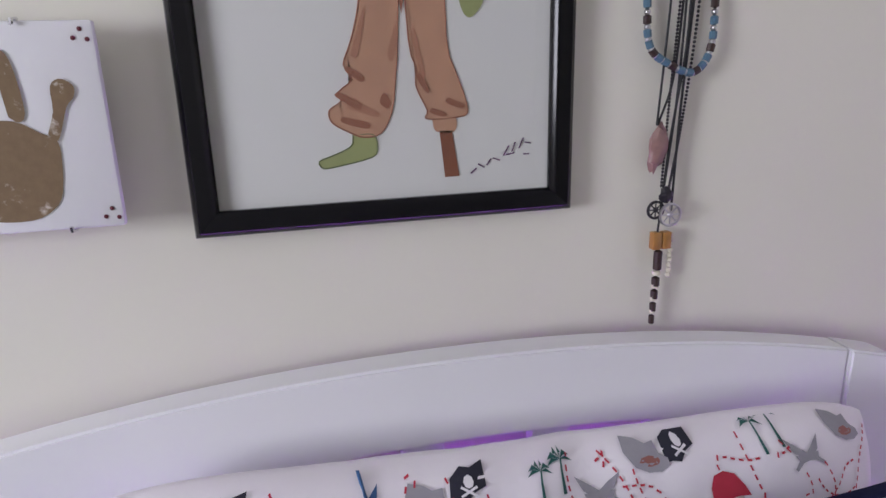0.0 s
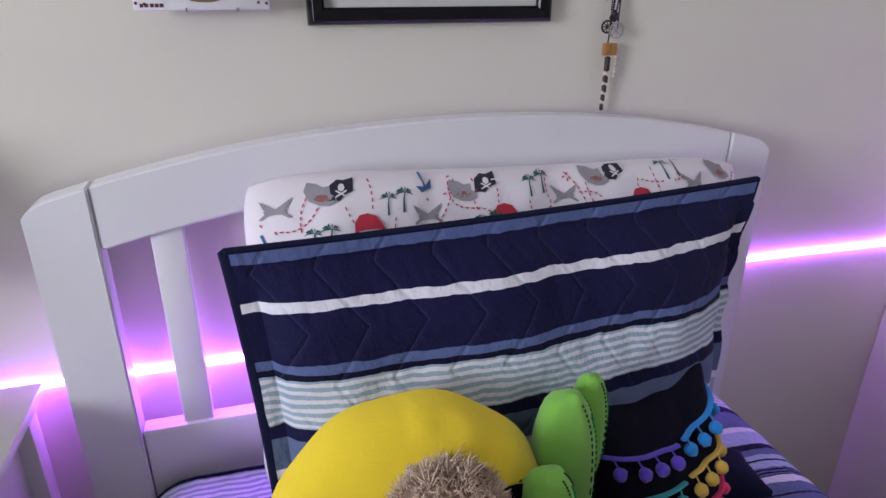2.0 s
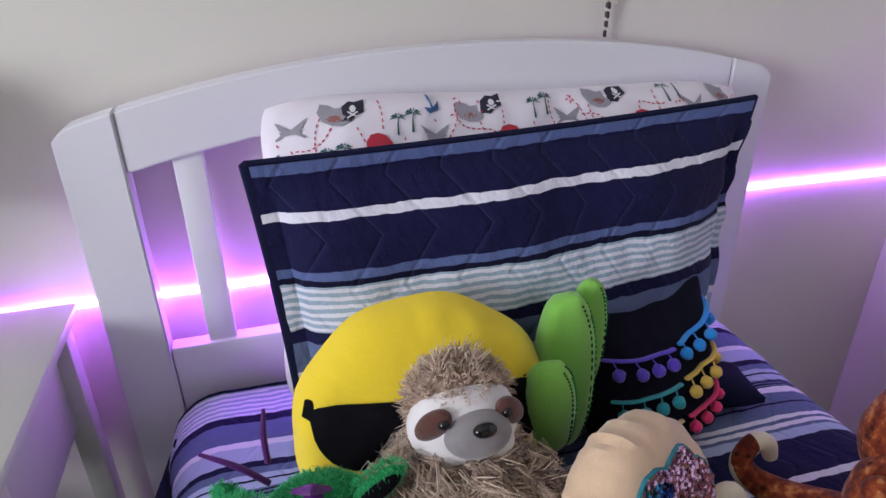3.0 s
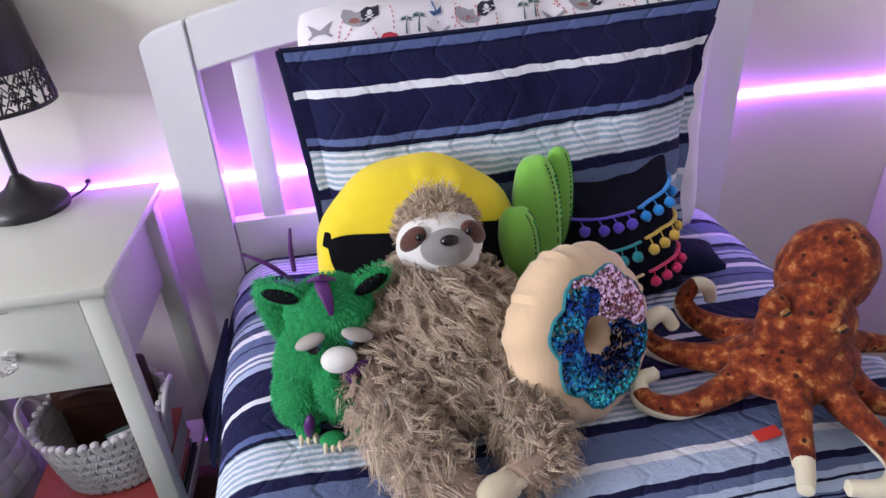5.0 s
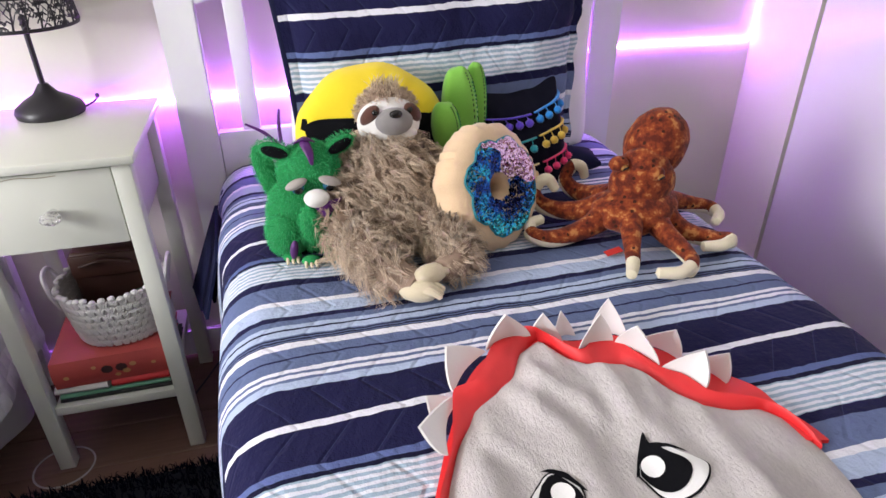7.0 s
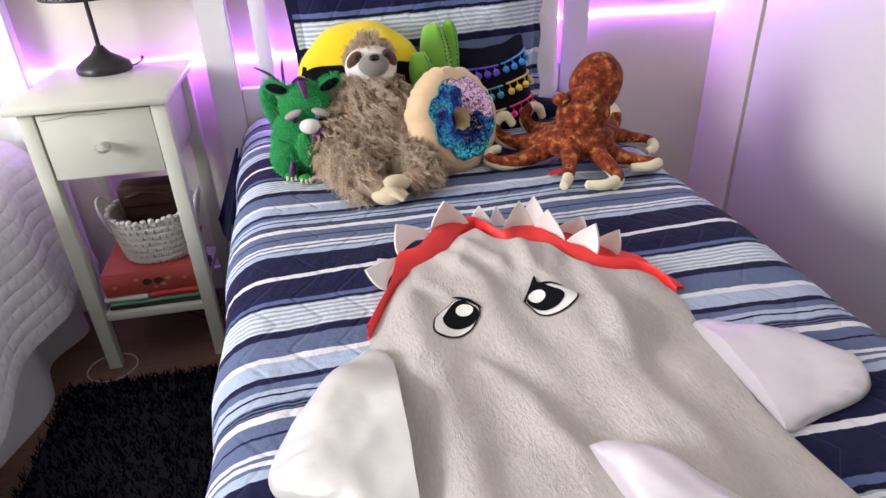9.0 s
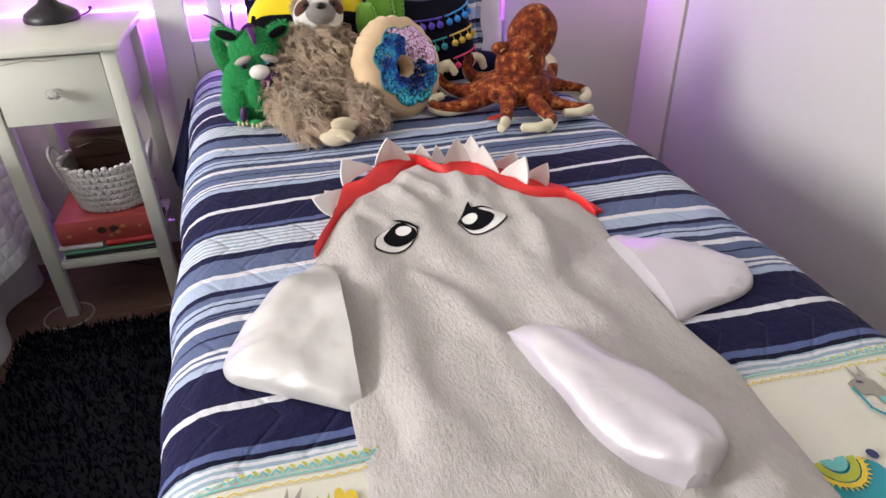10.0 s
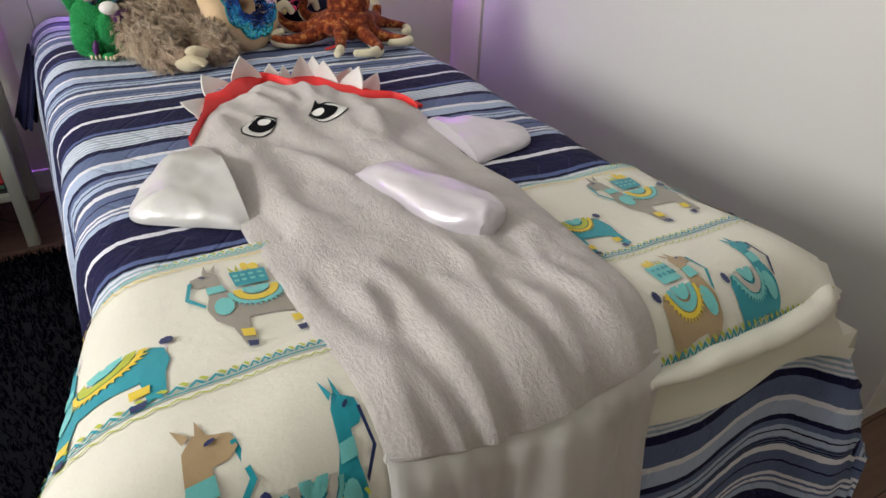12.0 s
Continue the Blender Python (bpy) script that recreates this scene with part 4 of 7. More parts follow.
for sgn in (-1, 1):
    base = GH + Vector((sgn * 0.038, -0.012, 0.038))
    ear = ball(base + Vector((sgn * 0.022, 0, 0.010)), (0.030, 0.007, 0.016), (0, -sgn * 22 if sgn > 0 else 16, sgn * 12), 20, 12)
    er = part("ear", ear, "greenbase", gr)
    part("inner_ear", ball(base + Vector((sgn * 0.022, -0.006, 0.009)), (0.025, 0.0045, 0.011), (0, -sgn * 22 if sgn > 0 else 16, sgn * 12), 18, 10), "blackfelt", er, "black inner ear")
    fur("ear_fur", mesh_sampler(ball(base + Vector((sgn * 0.022, 0.004, 0.012)), (0.032, 0.006, 0.017), (0, -sgn * 22 if sgn > 0 else 16, sgn * 12), 20, 12)), 700, 0.009, 0.00055, "greenfur", er, 9, 0.3, 0.35)
    ec = GH + Vector((0.002 + sgn * 0.029, -0.050, -0.014))
    ey = part("eye", ball(ec, (0.0125, 0.010, 0.0125), (0, 0, 0), 18, 12), "blueeye", gr)
    part("pupil", ball(ec + Vector((0.001, -0.0055, -0.003)), (0.0085, 0.0062, 0.0085), (0, 0, 0), 14, 9), "eyegloss", ey)
    part("eyelid", ball(ec + Vector((sgn * 0.002, -0.003, 0.0085)), (0.0215, 0.012, 0.0085), (0, sgn * 20, 0), 20, 12), "greyfelt", ey, "grey felt eyelid")
part("snout", ball(GH + Vector((0.005, -0.066, -0.032)), (0.024, 0.019, 0.017), (0, 0, 0), 20, 14), "facewhite", gr, "white plush snout")
part("bib", shell(lambda u, v, h: Vector((-0.282 + 0.062 * u * (1 - 0.75 * v) + 0.022 * v, -0.574 - 0.010 * math.sin(math.pi * u) - 0.003 * v - h, 0.682 - 0.034 * v)), 10, 8, 0.004), "purplecloth", gr, "purple cloth bib")
part("crest", merge(tube([GH + Vector((-0.002, -0.005, 0.056)), GH + Vector((-0.004, -0.022, 0.060)), GH + Vector((0.002, -0.040, 0.046)), GH + Vector((0.004, -0.049, 0.028))], [0.006, 0.010, 0.008, 0.003], 8, 10, flat=0.5), tube([GH + Vector((-0.022, -0.002, 0.055)), GH + Vector((-0.004, -0.018, 0.068)), GH + Vector((0.014, -0.012, 0.058))], [0.004, 0.008, 0.003], 8, 8, flat=0.5)), "purplecloth", gr, "shiny purple crest")
part("antenna", tube([(-0.318, -0.475, 0.752), (-0.345, -0.478, 0.785), (-0.378, -0.470, 0.803)], [0.0035, 0.0035, 0.002], 8, 10), "purplecloth", gr, "shiny purple wing rib")
part("antenna", tube([(-0.318, -0.445, 0.752), (-0.318, -0.440, 0.785), (-0.314, -0.435, 0.815)], [0.0035, 0.0035, 0.002], 8, 10), "purplecloth", gr)
part("tail_tip", ball((-0.320, -0.592, 0.592), (0.008, 0.008, 0.020), (0, 10, 0), 12, 8), "purplecloth", gr)
for x, y in ((-0.292, -0.602), (-0.243, -0.598), (-0.325, -0.580)):
    ft = part("foot", ball((x, y, 0.571), (0.018, 0.014, 0.009), (0, 0, 0), 14, 9), "greenbase", gr)
    for k in (-1, 0, 1):
        part("claw", tube([(x + k * 0.009, y - 0.008, 0.572), (x + k * 0.010, y - 0.020, 0.567)], [0.0042, 0.0025], 7), "creamplush", ft)

# octopus
def mottled(name):
    m, nt, b = nodes_of(name)
    co = add(nt, "ShaderNodeTexCoord").outputs["Object"]
    n1, n2, n3 = noise_out(nt, co, 62, 4, 0.6), noise_out(nt, co, 320, 3), noise_out(nt, co, 20, 2)
    ramp = nt.nodes.new("ShaderNodeValToRGB")
    el = ramp.color_ramp.elements
    for p, c in ((0.40, (0.10, 0.015, 0.007)), (0.50, (0.20, 0.034, 0.010)), (0.58, (0.28, 0.060, 0.014)), (0.64, (0.46, 0.18, 0.055))):
        e = el.new(p)
        e.color = (*c, 1)
    el[0].color, el[-1].color = (0.08, 0.012, 0.004, 1), (0.5, 0.22, 0.06, 1)
    nt.links.new(n1, ramp.inputs[0])
    vor = add(nt, "ShaderNodeTexVoronoi", Scale=52.0)
    nt.links.new(co, vor.inputs["Vector"])
    spot = math_node(nt, "LESS_THAN", vor.outputs["Distance"], 0.17)
    c = mix_col(nt, math_node(nt, "MULTIPLY", spot, math_node(nt, "GREATER_THAN", n3, 0.45)), ramp.outputs[0], (0.045, 0.010, 0.004))
    nt.links.new(c, b.inputs["Base Color"])
    b.inputs["Roughness"].default_value = 0.8
    b.inputs["Specular IOR Level"].default_value = 0.2
    b.inputs["Sheen Weight"].default_value = 0.08
    n = bump(nt, None, n2, 0.35, 0.0015)
    bump(nt, b, n1, 0.25, 0.006, n)
    return m


M["amber_eye"] = plain("amber_plastic", (0.30, 0.13, 0.03), 0.2)
M["octo"] = mottled("rust_mottled_plush")
M["octocream"] = fluffy("ivory_plush", (0.70, 0.62, 0.42), (0.82, 0.76, 0.58), 420, depth=0.0014, strength=0.35)
oc = thing("octopus_toy", (0, 0, 0), "rust brown mottled octopus soft toy with cream undersides", "soft toy")
part("mantle", ball((0.337, -0.570, 0.711), (0.055, 0.053, 0.067), (10, 14, 0), 32, 22, 0.04, 8), "octo", oc)
part("body", ball((0.302, -0.598, 0.655), (0.056, 0.050, 0.066), (0, 12, 0), 30, 20, 0.06, 8), "octo", oc)
part("skirt", ball((0.290, -0.612, 0.608), (0.078, 0.062, 0.042), (0, 0, 0), 30, 16, 0.10, 8), "octo", oc)
for c in ((0.303, -0.634, 0.685), (0.250, -0.604, 0.696)):
    br = part("brow", ball(c, (0.018, 0.015, 0.014), (0, 0, 0), 16, 10), "octo", oc)
    part("eye", ball(Vector(c) + Vector((0.004, -0.0140, -0.002)), (0.0070, 0.0050, 0.0050), (0, -20, 0), 12, 8), "amber_eye", br, "golden plastic eye")
    part("pupil", ball(Vector(c) + Vector((0.004, -0.0190, -0.002)), (0.0060, 0.0018, 0.0017), (0, -25, 0), 10, 6), "eyegloss", br)
ARMS = [[(0.245, -0.605, 0.605), (0.190, -0.620, 0.586), (0.135, -0.624, 0.579), (0.103, -0.604, 0.579), (0.105, -0.578, 0.586), (0.128, -0.575, 0.592)],
        [(0.250, -0.588, 0.610), (0.205, -0.562, 0.592), (0.168, -0.538, 0.590), (0.138, -0.528, 0.606), (0.132, -0.526, 0.632), (0.152, -0.528, 0.648), (0.170, -0.530, 0.626)],
        [(0.268, -0.570, 0.615), (0.248, -0.522, 0.600), (0.228, -0.488, 0.600), (0.215, -0.474, 0.620), (0.228, -0.470, 0.642), (0.248, -0.471, 0.638), (0.257, -0.472, 0.616)],
        [(0.270, -0.630, 0.615), (0.252, -0.670, 0.602), (0.238, -0.702, 0.588), (0.222, -0.738, 0.578), (0.204, -0.766, 0.576)],
        [(0.305, -0.640, 0.610), (0.312, -0.680, 0.592), (0.323, -0.722, 0.581), (0.319, -0.757, 0.577), (0.286, -0.780, 0.576), (0.248, -0.772, 0.576)],
        [(0.328, -0.625, 0.608), (0.346, -0.658, 0.590), (0.370, -0.678, 0.581), (0.402, -0.696, 0.577), (0.428, -0.704, 0.576), (0.402, -0.720, 0.576), (0.366, -0.716, 0.576)],
        [(0.340, -0.600, 0.612), (0.385, -0.578, 0.598), (0.428, -0.578, 0.586), (0.464, -0.590, 0.580), (0.463, -0.620, 0.577), (0.440, -0.642, 0.576)],
        [(0.330, -0.575, 0.615), (0.380, -0.545, 0.600), (0.412, -0.520, 0.600), (0.422, -0.500, 0.622), (0.407, -0.490, 0.640)]]
for a in ARMS:
    n = len(a)
    rr = [0.027, 0.0192, 0.0148, 0.0122, 0.0108, 0.0095][:max(4, n - 1)]
    line = bezier(a, 34)
    k = 24
    am = part("arm", tube(line[:k + 1], rr[:5], 14), "octo", oc)
    low = [p + Vector((0, 0, -0.0058)) + (p - Vector((0.29, -0.60, p.z))).normalized() * 0.0015 for p in line[4:k + 1]]
    under = merge(tube(low, [0.012, 0.0126, 0.0112], 12), tube(line[k - 1:], [0.0114, 0.0105, 0.0088], 12))
    part("underside", under, "octocream", am, "cream plush underside")
M["redtag"] = plain("red_label_cloth", (0.55, 0.03, 0.02), 0.7)
part("label_tag", shell(lambda u, v, h: Vector((0.205 + 0.028 * u, -0.670 - 0.016 * v, 0.5640 + 0.006 * u + h)), 4, 3, 0.0012), "redtag", oc, "small red sewn label")

# ---- llama throw folded over the foot ----
M["llama"] = fluffy("cream_fleece", (0.72, 0.70, 0.60), (0.82, 0.80, 0.72), 300, depth=0.0016, strength=0.3)
th = thing("fleece_throw", (0, 0, 0), "cream fleece throw printed with llamas, folded over the bed's foot", "blanket")
THK = 0.010
FOLD = 0.412


def throw_rise(t):
    """How high the folded fleece stands, from its front edge to the fold."""
    k = max(0.0, min(1.0, (t - 0.14) / 0.2))
    return 0.012 + 0.010 * k * k * (3 - 2 * k)


def throw_top(y):
    t = -y - HEAD - 1.44
    return 0.0 if t < -0.01 else throw_rise(t) * min(1.0, (t + 0.01) / 0.02) if t < FOLD else throw_rise(FOLD) - 0.008 * min(1.0, (t - FOLD) / 0.03)


def throw_edge(s):
    return 1.436 + 0.006 * math.sin(s * 9) + 0.03 * max(0, s - 0.42) + 0.16 * max(0, -0.28 - s)


def throw(s, t, h):
    d = throw_edge(s) + t
    puff = 0.005 * noise.noise(Vector((s * 6, d * 6, 8.0)))
    side = 0.6 if s < -0.40 else 1.0 - 0.4 * max(0.0, min(1.0, (-0.25 - s) / 0.15))
    far = FOLD * (1 + 0.55 * max(0.0, min(1.0, -s / 0.3)))
    far *= 1 - 0.16 * max(0.0, (s - 0.46) / 0.125) ** 2
    t, t0 = t * far / FOLD, t
    d = throw_edge(s) + t
    out = 0.085 * max(0.0, min(1.0, t / 0.3)) * max(0.0, min(1.0, (-0.28 - s) / 0.12))
    r = max(0.0, min(1.0, t / 0.012)) ** 0.5 * max(0.0, min(1.0, (FOLD + 0.004 - t0) / 0.025)) ** 0.5
    return drape(s, d, 0.0095 + (throw_rise(t) * side + puff * side) * (h / THK) * r) - Vector((out, 0, 0))


def at_throw(x, y, lift=0.0016):
    d = -y - HEAD
    t = (d - throw_edge(x)) / (1 + 0.55 * max(0.0, min(1.0, -x / 0.3)))
    return stick_throw(throw(x, t, THK), lift, Vector((-0.3 if x < -0.3 else 0.0, -0.5, 1)))


upper = part("upper_fold", shell(lambda u, v, h: throw(u, v, h), 90, 46, THK, None, -0.70, 0.585, 0.0, FOLD), "llama", th)
stick_throw = stick(upper)
part("lower_fold", shell(lambda u, v, h: drape(u, v, 0.0095 + (h * (1.45 - 0.15 * math.sin(u * 12)) + 0.004 * noise.noise(Vector((u * 8, v * 8, 2)))) * (0.25 + 0.75 * max(0.0, min(1.0, (v - 1.850 - 1.5 * max(0.0, -u)) / 0.03)))), 70, 20, 0.017, None, -0.35, 0.605, 1.55, 1.902), "llama", th, "lower layer of the folded fleece")
roll = bezier([(0.165, -1.903, 0.505), (0.26, -1.910, 0.508), (0.40, -1.913, 0.510), (0.485, -1.898, 0.515), (0.515, -1.86, 0.522), (0.520, -1.80, 0.530)], 60)
roll = [p + Vector((0.004 * noise.noise(p * 14), 0, 0.005 * noise.noise(p * 19))) for p in roll]
part("rolled_edge", tube(roll, [0.012, 0.018, 0.019, 0.019, 0.014, 0.006], 14, flat=0.8), "llama", th, "thick rolled edge of the folded fleece")
for nm, c in (("p_teal", (0.010, 0.30, 0.38)), ("p_aqua", (0.16, 0.55, 0.55)), ("p_grey", (0.33, 0.30, 0.26)), ("p_yellow", (0.78, 0.58, 0.05)), ("p_lime", (0.45, 0.50, 0.05)), ("p_navy", (0.02, 0.03, 0.12)), ("p_brown", (0.42, 0.30, 0.17)), ("p_coral", (0.75, 0.12, 0.10)), ("p_mist", (0.50, 0.48, 0.44))):
    M[nm] = fluffy(nm + "_print", tuple(q * 0.85 for q in c), tuple(min(1, q * 1.1) for q in c), 320, depth=0.001, strength=0.25)


def lay(parent, name, shapes, mat, fx, label="", lift=0.0016, inner=True, fine=0.0):
    return part(name, merge(*[decal(s, lambda a, b: fx(a, b, lift), inner, fine) for s in shapes]), mat, parent, label)


def llama(cx, cy, size, face, body, saddle, rim, pack=None):
    """A printed llama: its middle, height in metres, facing -1 or 1."""
    def fx(a, b, lift):
        return at_throw(cx + face * a * size * 0.78, cy + b * size, lift * 0.85 + 0.0007)
    torso = [(0.46, 0.33), (0.44, 0.40), (0.34, 0.43), (0.28, 0.45), (0.22, 0.38), (0.20, 0.22), (0.15, 0.12), (0.05, 0.07), (-0.18, 0.10), (-0.32, 0.12), (-0.40, 0.06), (-0.43, -0.08), (-0.40, -0.20), (-0.40, -0.40), (-0.32, -0.41), (-0.28, -0.21), (-0.10, -0.18), (0.08, -0.17), (0.11, -0.30), (0.10, -0.44), (0.19, -0.44), (0.23, -0.24), (0.33, -0.12), (0.37, 0.02), (0.33, 0.16), (0.33, 0.28), (0.41, 0.29)]
    ob = part("printed_llama", decal(torso, lambda a, b: fx(a, b, 0.0010), fine=0.05), body, th)
    lay(ob, "ear", [[(0.23, 0.42), (0.20, 0.54), (0.27, 0.45)], [(0.29, 0.44), (0.30, 0.55), (0.34, 0.43)]], body, fx, inner=False)
    arc = lambda r0, r1, cx0, cy0, a0, a1: [(cx0 + r0 * math.cos(radians(a0 + (a1 - a0) * i / 9)), cy0 + 0.8 * r0 * math.sin(radians(a0 + (a1 - a0) * i / 9))) for i in range(10)] + [(cx0 + r1 * math.cos(radians(a1 + (a0 - a1) * i / 9)), cy0 + 0.8 * r1 * math.sin(radians(a1 + (a0 - a1) * i / 9))) for i in range(10)]
    lay(ob, "saddle", [arc(0.20, 0.13, -0.06, 0.14, 180, 360)], saddle, fx, lift=0.0026, fine=0.08)
    lay(ob, "saddle_rim", [arc(0.25, 0.21, -0.06, 0.14, 185, 355)], rim, fx, lift=0.0026, fine=0.08)
    lay(ob, "saddle_cloth", [arc(0.12, 0.02, -0.06, 0.15, 180, 360)], "p_aqua", fx, lift=0.0026, fine=0.08)
    lay(ob, "saddle_fringe", [[(-0.06 + r0 * math.cos(radians(q)) , 0.14 + 0.8 * r0 * math.sin(radians(q))), (-0.06 + 0.285 * math.cos(radians(q + 2)), 0.14 + 0.228 * math.sin(radians(q + 2))), (-0.06 + r0 * math.cos(radians(q + 6)), 0.14 + 0.8 * r0 * math.sin(radians(q + 6)))] for r0 in (0.25,) for q in range(190, 350, 10)], rim, fx, lift=0.0026, inner=False)
    for hoof in ([(0.10, -0.43), (0.18, -0.41), (0.18, -0.47), (0.11, -0.48)], [(-0.32, -0.39), (-0.24, -0.39), (-0.25, -0.45), (-0.31, -0.45)]):
        lay(ob, "hoof", [hoof], "p_navy", fx, lift=0.0026)
    lay(ob, "tail", [oval(-0.42, 0.12, 0.045, 0.040, 8)], "p_navy", fx, lift=0.0026)
    for band in ([(0.09, -0.30), (0.19, -0.28), (0.19, -0.36), (0.10, -0.38)], [(-0.33, -0.27), (-0.23, -0.26), (-0.24, -0.34), (-0.33, -0.34)]):
        lay(ob, "knee_band", [band], "p_yellow", fx, lift=0.0028)
    lay(ob, "collar", [[(0.205, 0.24), (0.335, 0.25), (0.335, 0.17), (0.185, 0.16)]], "p_aqua", fx, lift=0.0028)
    lay(ob, "shoulder_spot", [oval(0.235, 0.0, 0.080, 0.095, 14)], "p_aqua", fx, lift=0.0026)
    lay(ob, "rein", [[(0.43, 0.36), (0.46, 0.36), (0.50, 0.18), (0.38, 0.04), (0.37, 0.07), (0.47, 0.19)]], "p_teal" if body != "p_teal" else "p_navy", fx, lift=0.0024, inner=False)
    lay(ob, "eye", [oval(0.345, 0.385, 0.03, 0.012, 8, 20)], "p_navy", fx, lift=0.003)
    if pack:
        lay(ob, "pack", [[(-0.20, 0.18), (-0.22, 0.36), (0.12, 0.37), (0.10, 0.18)]], pack, fx, lift=0.0030)
        lay(ob, "pack_weave", [[(x, y), (x + 0.045, y), (x + 0.045, y + 0.03), (x, y + 0.03)] for x in (-0.18, -0.10, -0.02, 0.05) for y in (0.23, 0.29)], "p_aqua" if pack != "p_aqua" else "p_teal", fx, lift=0.0038)
        lay(ob, "fruit", [oval(-0.13 + 0.0, 0.41, 0.05, 0.05, 8), oval(-0.05, 0.43, 0.04, 0.06, 8)], "p_yellow", fx, lift=0.0028)
        lay(ob, "leaf", [[(0.02, 0.37), (0.02, 0.47), (0.06, 0.38)], [(0.06, 0.37), (0.11, 0.46), (0.10, 0.37)]], "p_lime", fx, lift=0.0028, inner=False)


llama(-0.362, -1.690, 0.155, -1, "p_teal", "p_lime", "p_yellow")
llama(-0.224, -1.646, 0.170, -1, "p_grey", "p_yellow", "p_aqua", "p_teal")
llama(-0.338, -1.885, 0.150, 1, "p_brown", "p_aqua", "p_yellow")
llama(-0.228, -1.890, 0.150, 1, "p_teal", "p_mist", "p_aqua")
llama(-0.425, -1.850, 0.140, -1, "p_mist", "p_yellow", "p_aqua", "p_aqua")
llama(0.394, -1.630, 0.170, -1, "p_grey", "p_yellow", "p_aqua", "p_teal")
llama(0.232, -1.668, 0.155, -1, "p_teal", "p_lime", "p_yellow")
llama(0.505, -1.655, 0.150, -1, "p_mist", "p_mist", "p_coral")
llama(0.256, -1.852, 0.140, 1, "p_brown", "p_aqua", "p_yellow", "p_aqua")
llama(0.368, -1.856, 0.135, 1, "p_teal", "p_mist", "p_aqua")
for y, c1, c2 in ((-1.530, "p_aqua", "p_yellow"), (-1.752, "p_teal", "p_lime"), (-1.892, "p_teal", "p_lime")):
    sh1, sh2, sh3 = [], [], []
    for i in range(90):
        x = -0.55 + 1.06 * i / 90
        if y < -1.85 and -0.19 < x < 0.17:
            continue
        yy = y + 0.004 * math.sin(x * 5)
        sh1.append([(x, yy), (x + 0.0060, yy + 0.008), (x + 0.0118, yy), (x + 0.0090, yy - 0.0005), (x + 0.0060, yy + 0.0045), (x + 0.0028, yy - 0.0005)])
        sh1.append([(x, yy - 0.0025), (x + 0.0118, yy - 0.0025), (x + 0.0118, yy - 0.0045), (x, yy - 0.0045)])
        sh3.append([(x + 0.007, yy + 0.009), (x + 0.0118, yy + 0.003), (x + 0.0135, yy + 0.006), (x + 0.010, yy + 0.010)])
        sh2.append([(x, yy - 0.014), (x + 0.006, yy - 0.010), (x + 0.0118, yy - 0.014), (x + 0.0118, yy - 0.0155), (x + 0.006, yy - 0.012), (x, yy - 0.0155)])
    z1 = lay(th, "zigzag_border", sh1, c1, at_throw, inner=False, lift=0.0022)
    z2 = lay(th, "zigzag_border", sh2, c2, at_throw, inner=False, lift=0.0022)
    z3 = lay(th, "zigzag_border", sh3, "p_lime", at_throw, inner=False, lift=0.0026)
    for z in (z1, z2, z3):
        tagged(z, "woven zigzag border", "", "", "stuff")

# ---- shark blanket ----
M["sharkfleece"] = fluffy("grey_fleece", (0.40, 0.37, 0.36), (0.70, 0.655, 0.64), 190, (1.3, 0.55, 1), 0.0050, 7, 0.7)


def satin(name, col, rough=0.28, metal=0.45):
    m, nt, b = nodes_of(name)
    co = add(nt, "ShaderNodeTexCoord").outputs["Object"]
    n = noise_out(nt, co, 13, 2, 0.4)
    nt.links.new(mix_col(nt, noise_out(nt, co, 9), tuple(q * 0.9 for q in col), col), b.inputs["Base Color"])
    b.inputs["Roughness"].default_value = rough
    b.inputs["Metallic"].default_value = metal
    b.inputs["Specular IOR Level"].default_value = 0.8
    b.inputs["Anisotropic"].default_value = 0.5
    n0 = bump(nt, None, noise_out(nt, co, 48, 3, 0.5), 0.12, 0.006)
    bump(nt, b, n, 0.22, 0.03, n0)
    return m


M["satin"] = satin("grey_satin", (0.78, 0.77, 0.77), 0.32, 0.3)
M["lilacsatin"] = satin("lilac_grey_satin", (0.74, 0.70, 0.77), 0.30, 0.35)
M["redsatin"] = satin("red_satin", (0.80, 0.020, 0.022), 0.62, 0.0)
M["toothfelt"] = plain("white_felt", (0.80, 0.79, 0.78), 0.9, 0.05, 20, 300, 0.25, 0.001)
sk = thing("shark_blanket", (0, 0, 0), "grey fleece shark blanket with red mouth lining and satin fins", "blanket")
LY = [-2.05, -1.94, -1.90, -1.86, -1.80, -1.72, -1.63, -1.53, -1.45, -1.36, -1.26, -1.21, -1.16, -1.10, -1.0]
LX = [-0.150, -0.160, -0.162, -0.166, -0.173, -0.183, -0.189, -0.192, -0.194, -0.186, -0.182, -0.192, -0.206, -0.202, -0.190]
RX = [0.140, 0.156, 0.174, 0.188, 0.200, 0.211, 0.219, 0.229, 0.226, 0.222, 0.228, 0.230, 0.234, 0.238, 0.235]
GX = [-0.205, -0.177, -0.156, -0.140, -0.123, -0.105, -0.087, -0.059, -0.031, 0.004, 0.021, 0.040, 0.064, 0.092, 0.110, 0.126, 0.147, 0.181, 0.215, 0.232, 0.241]
GY = [-1.140, -1.075, -1.034, -1.008, -0.983, -0.970, -0.960, -0.934, -0.890, -0.870, -0.910, -0.940, -0.942, -0.945, -0.978, -1.011, -1.040, -1.057, -1.064, -1.085, -1.136]
TAIL = -1.874


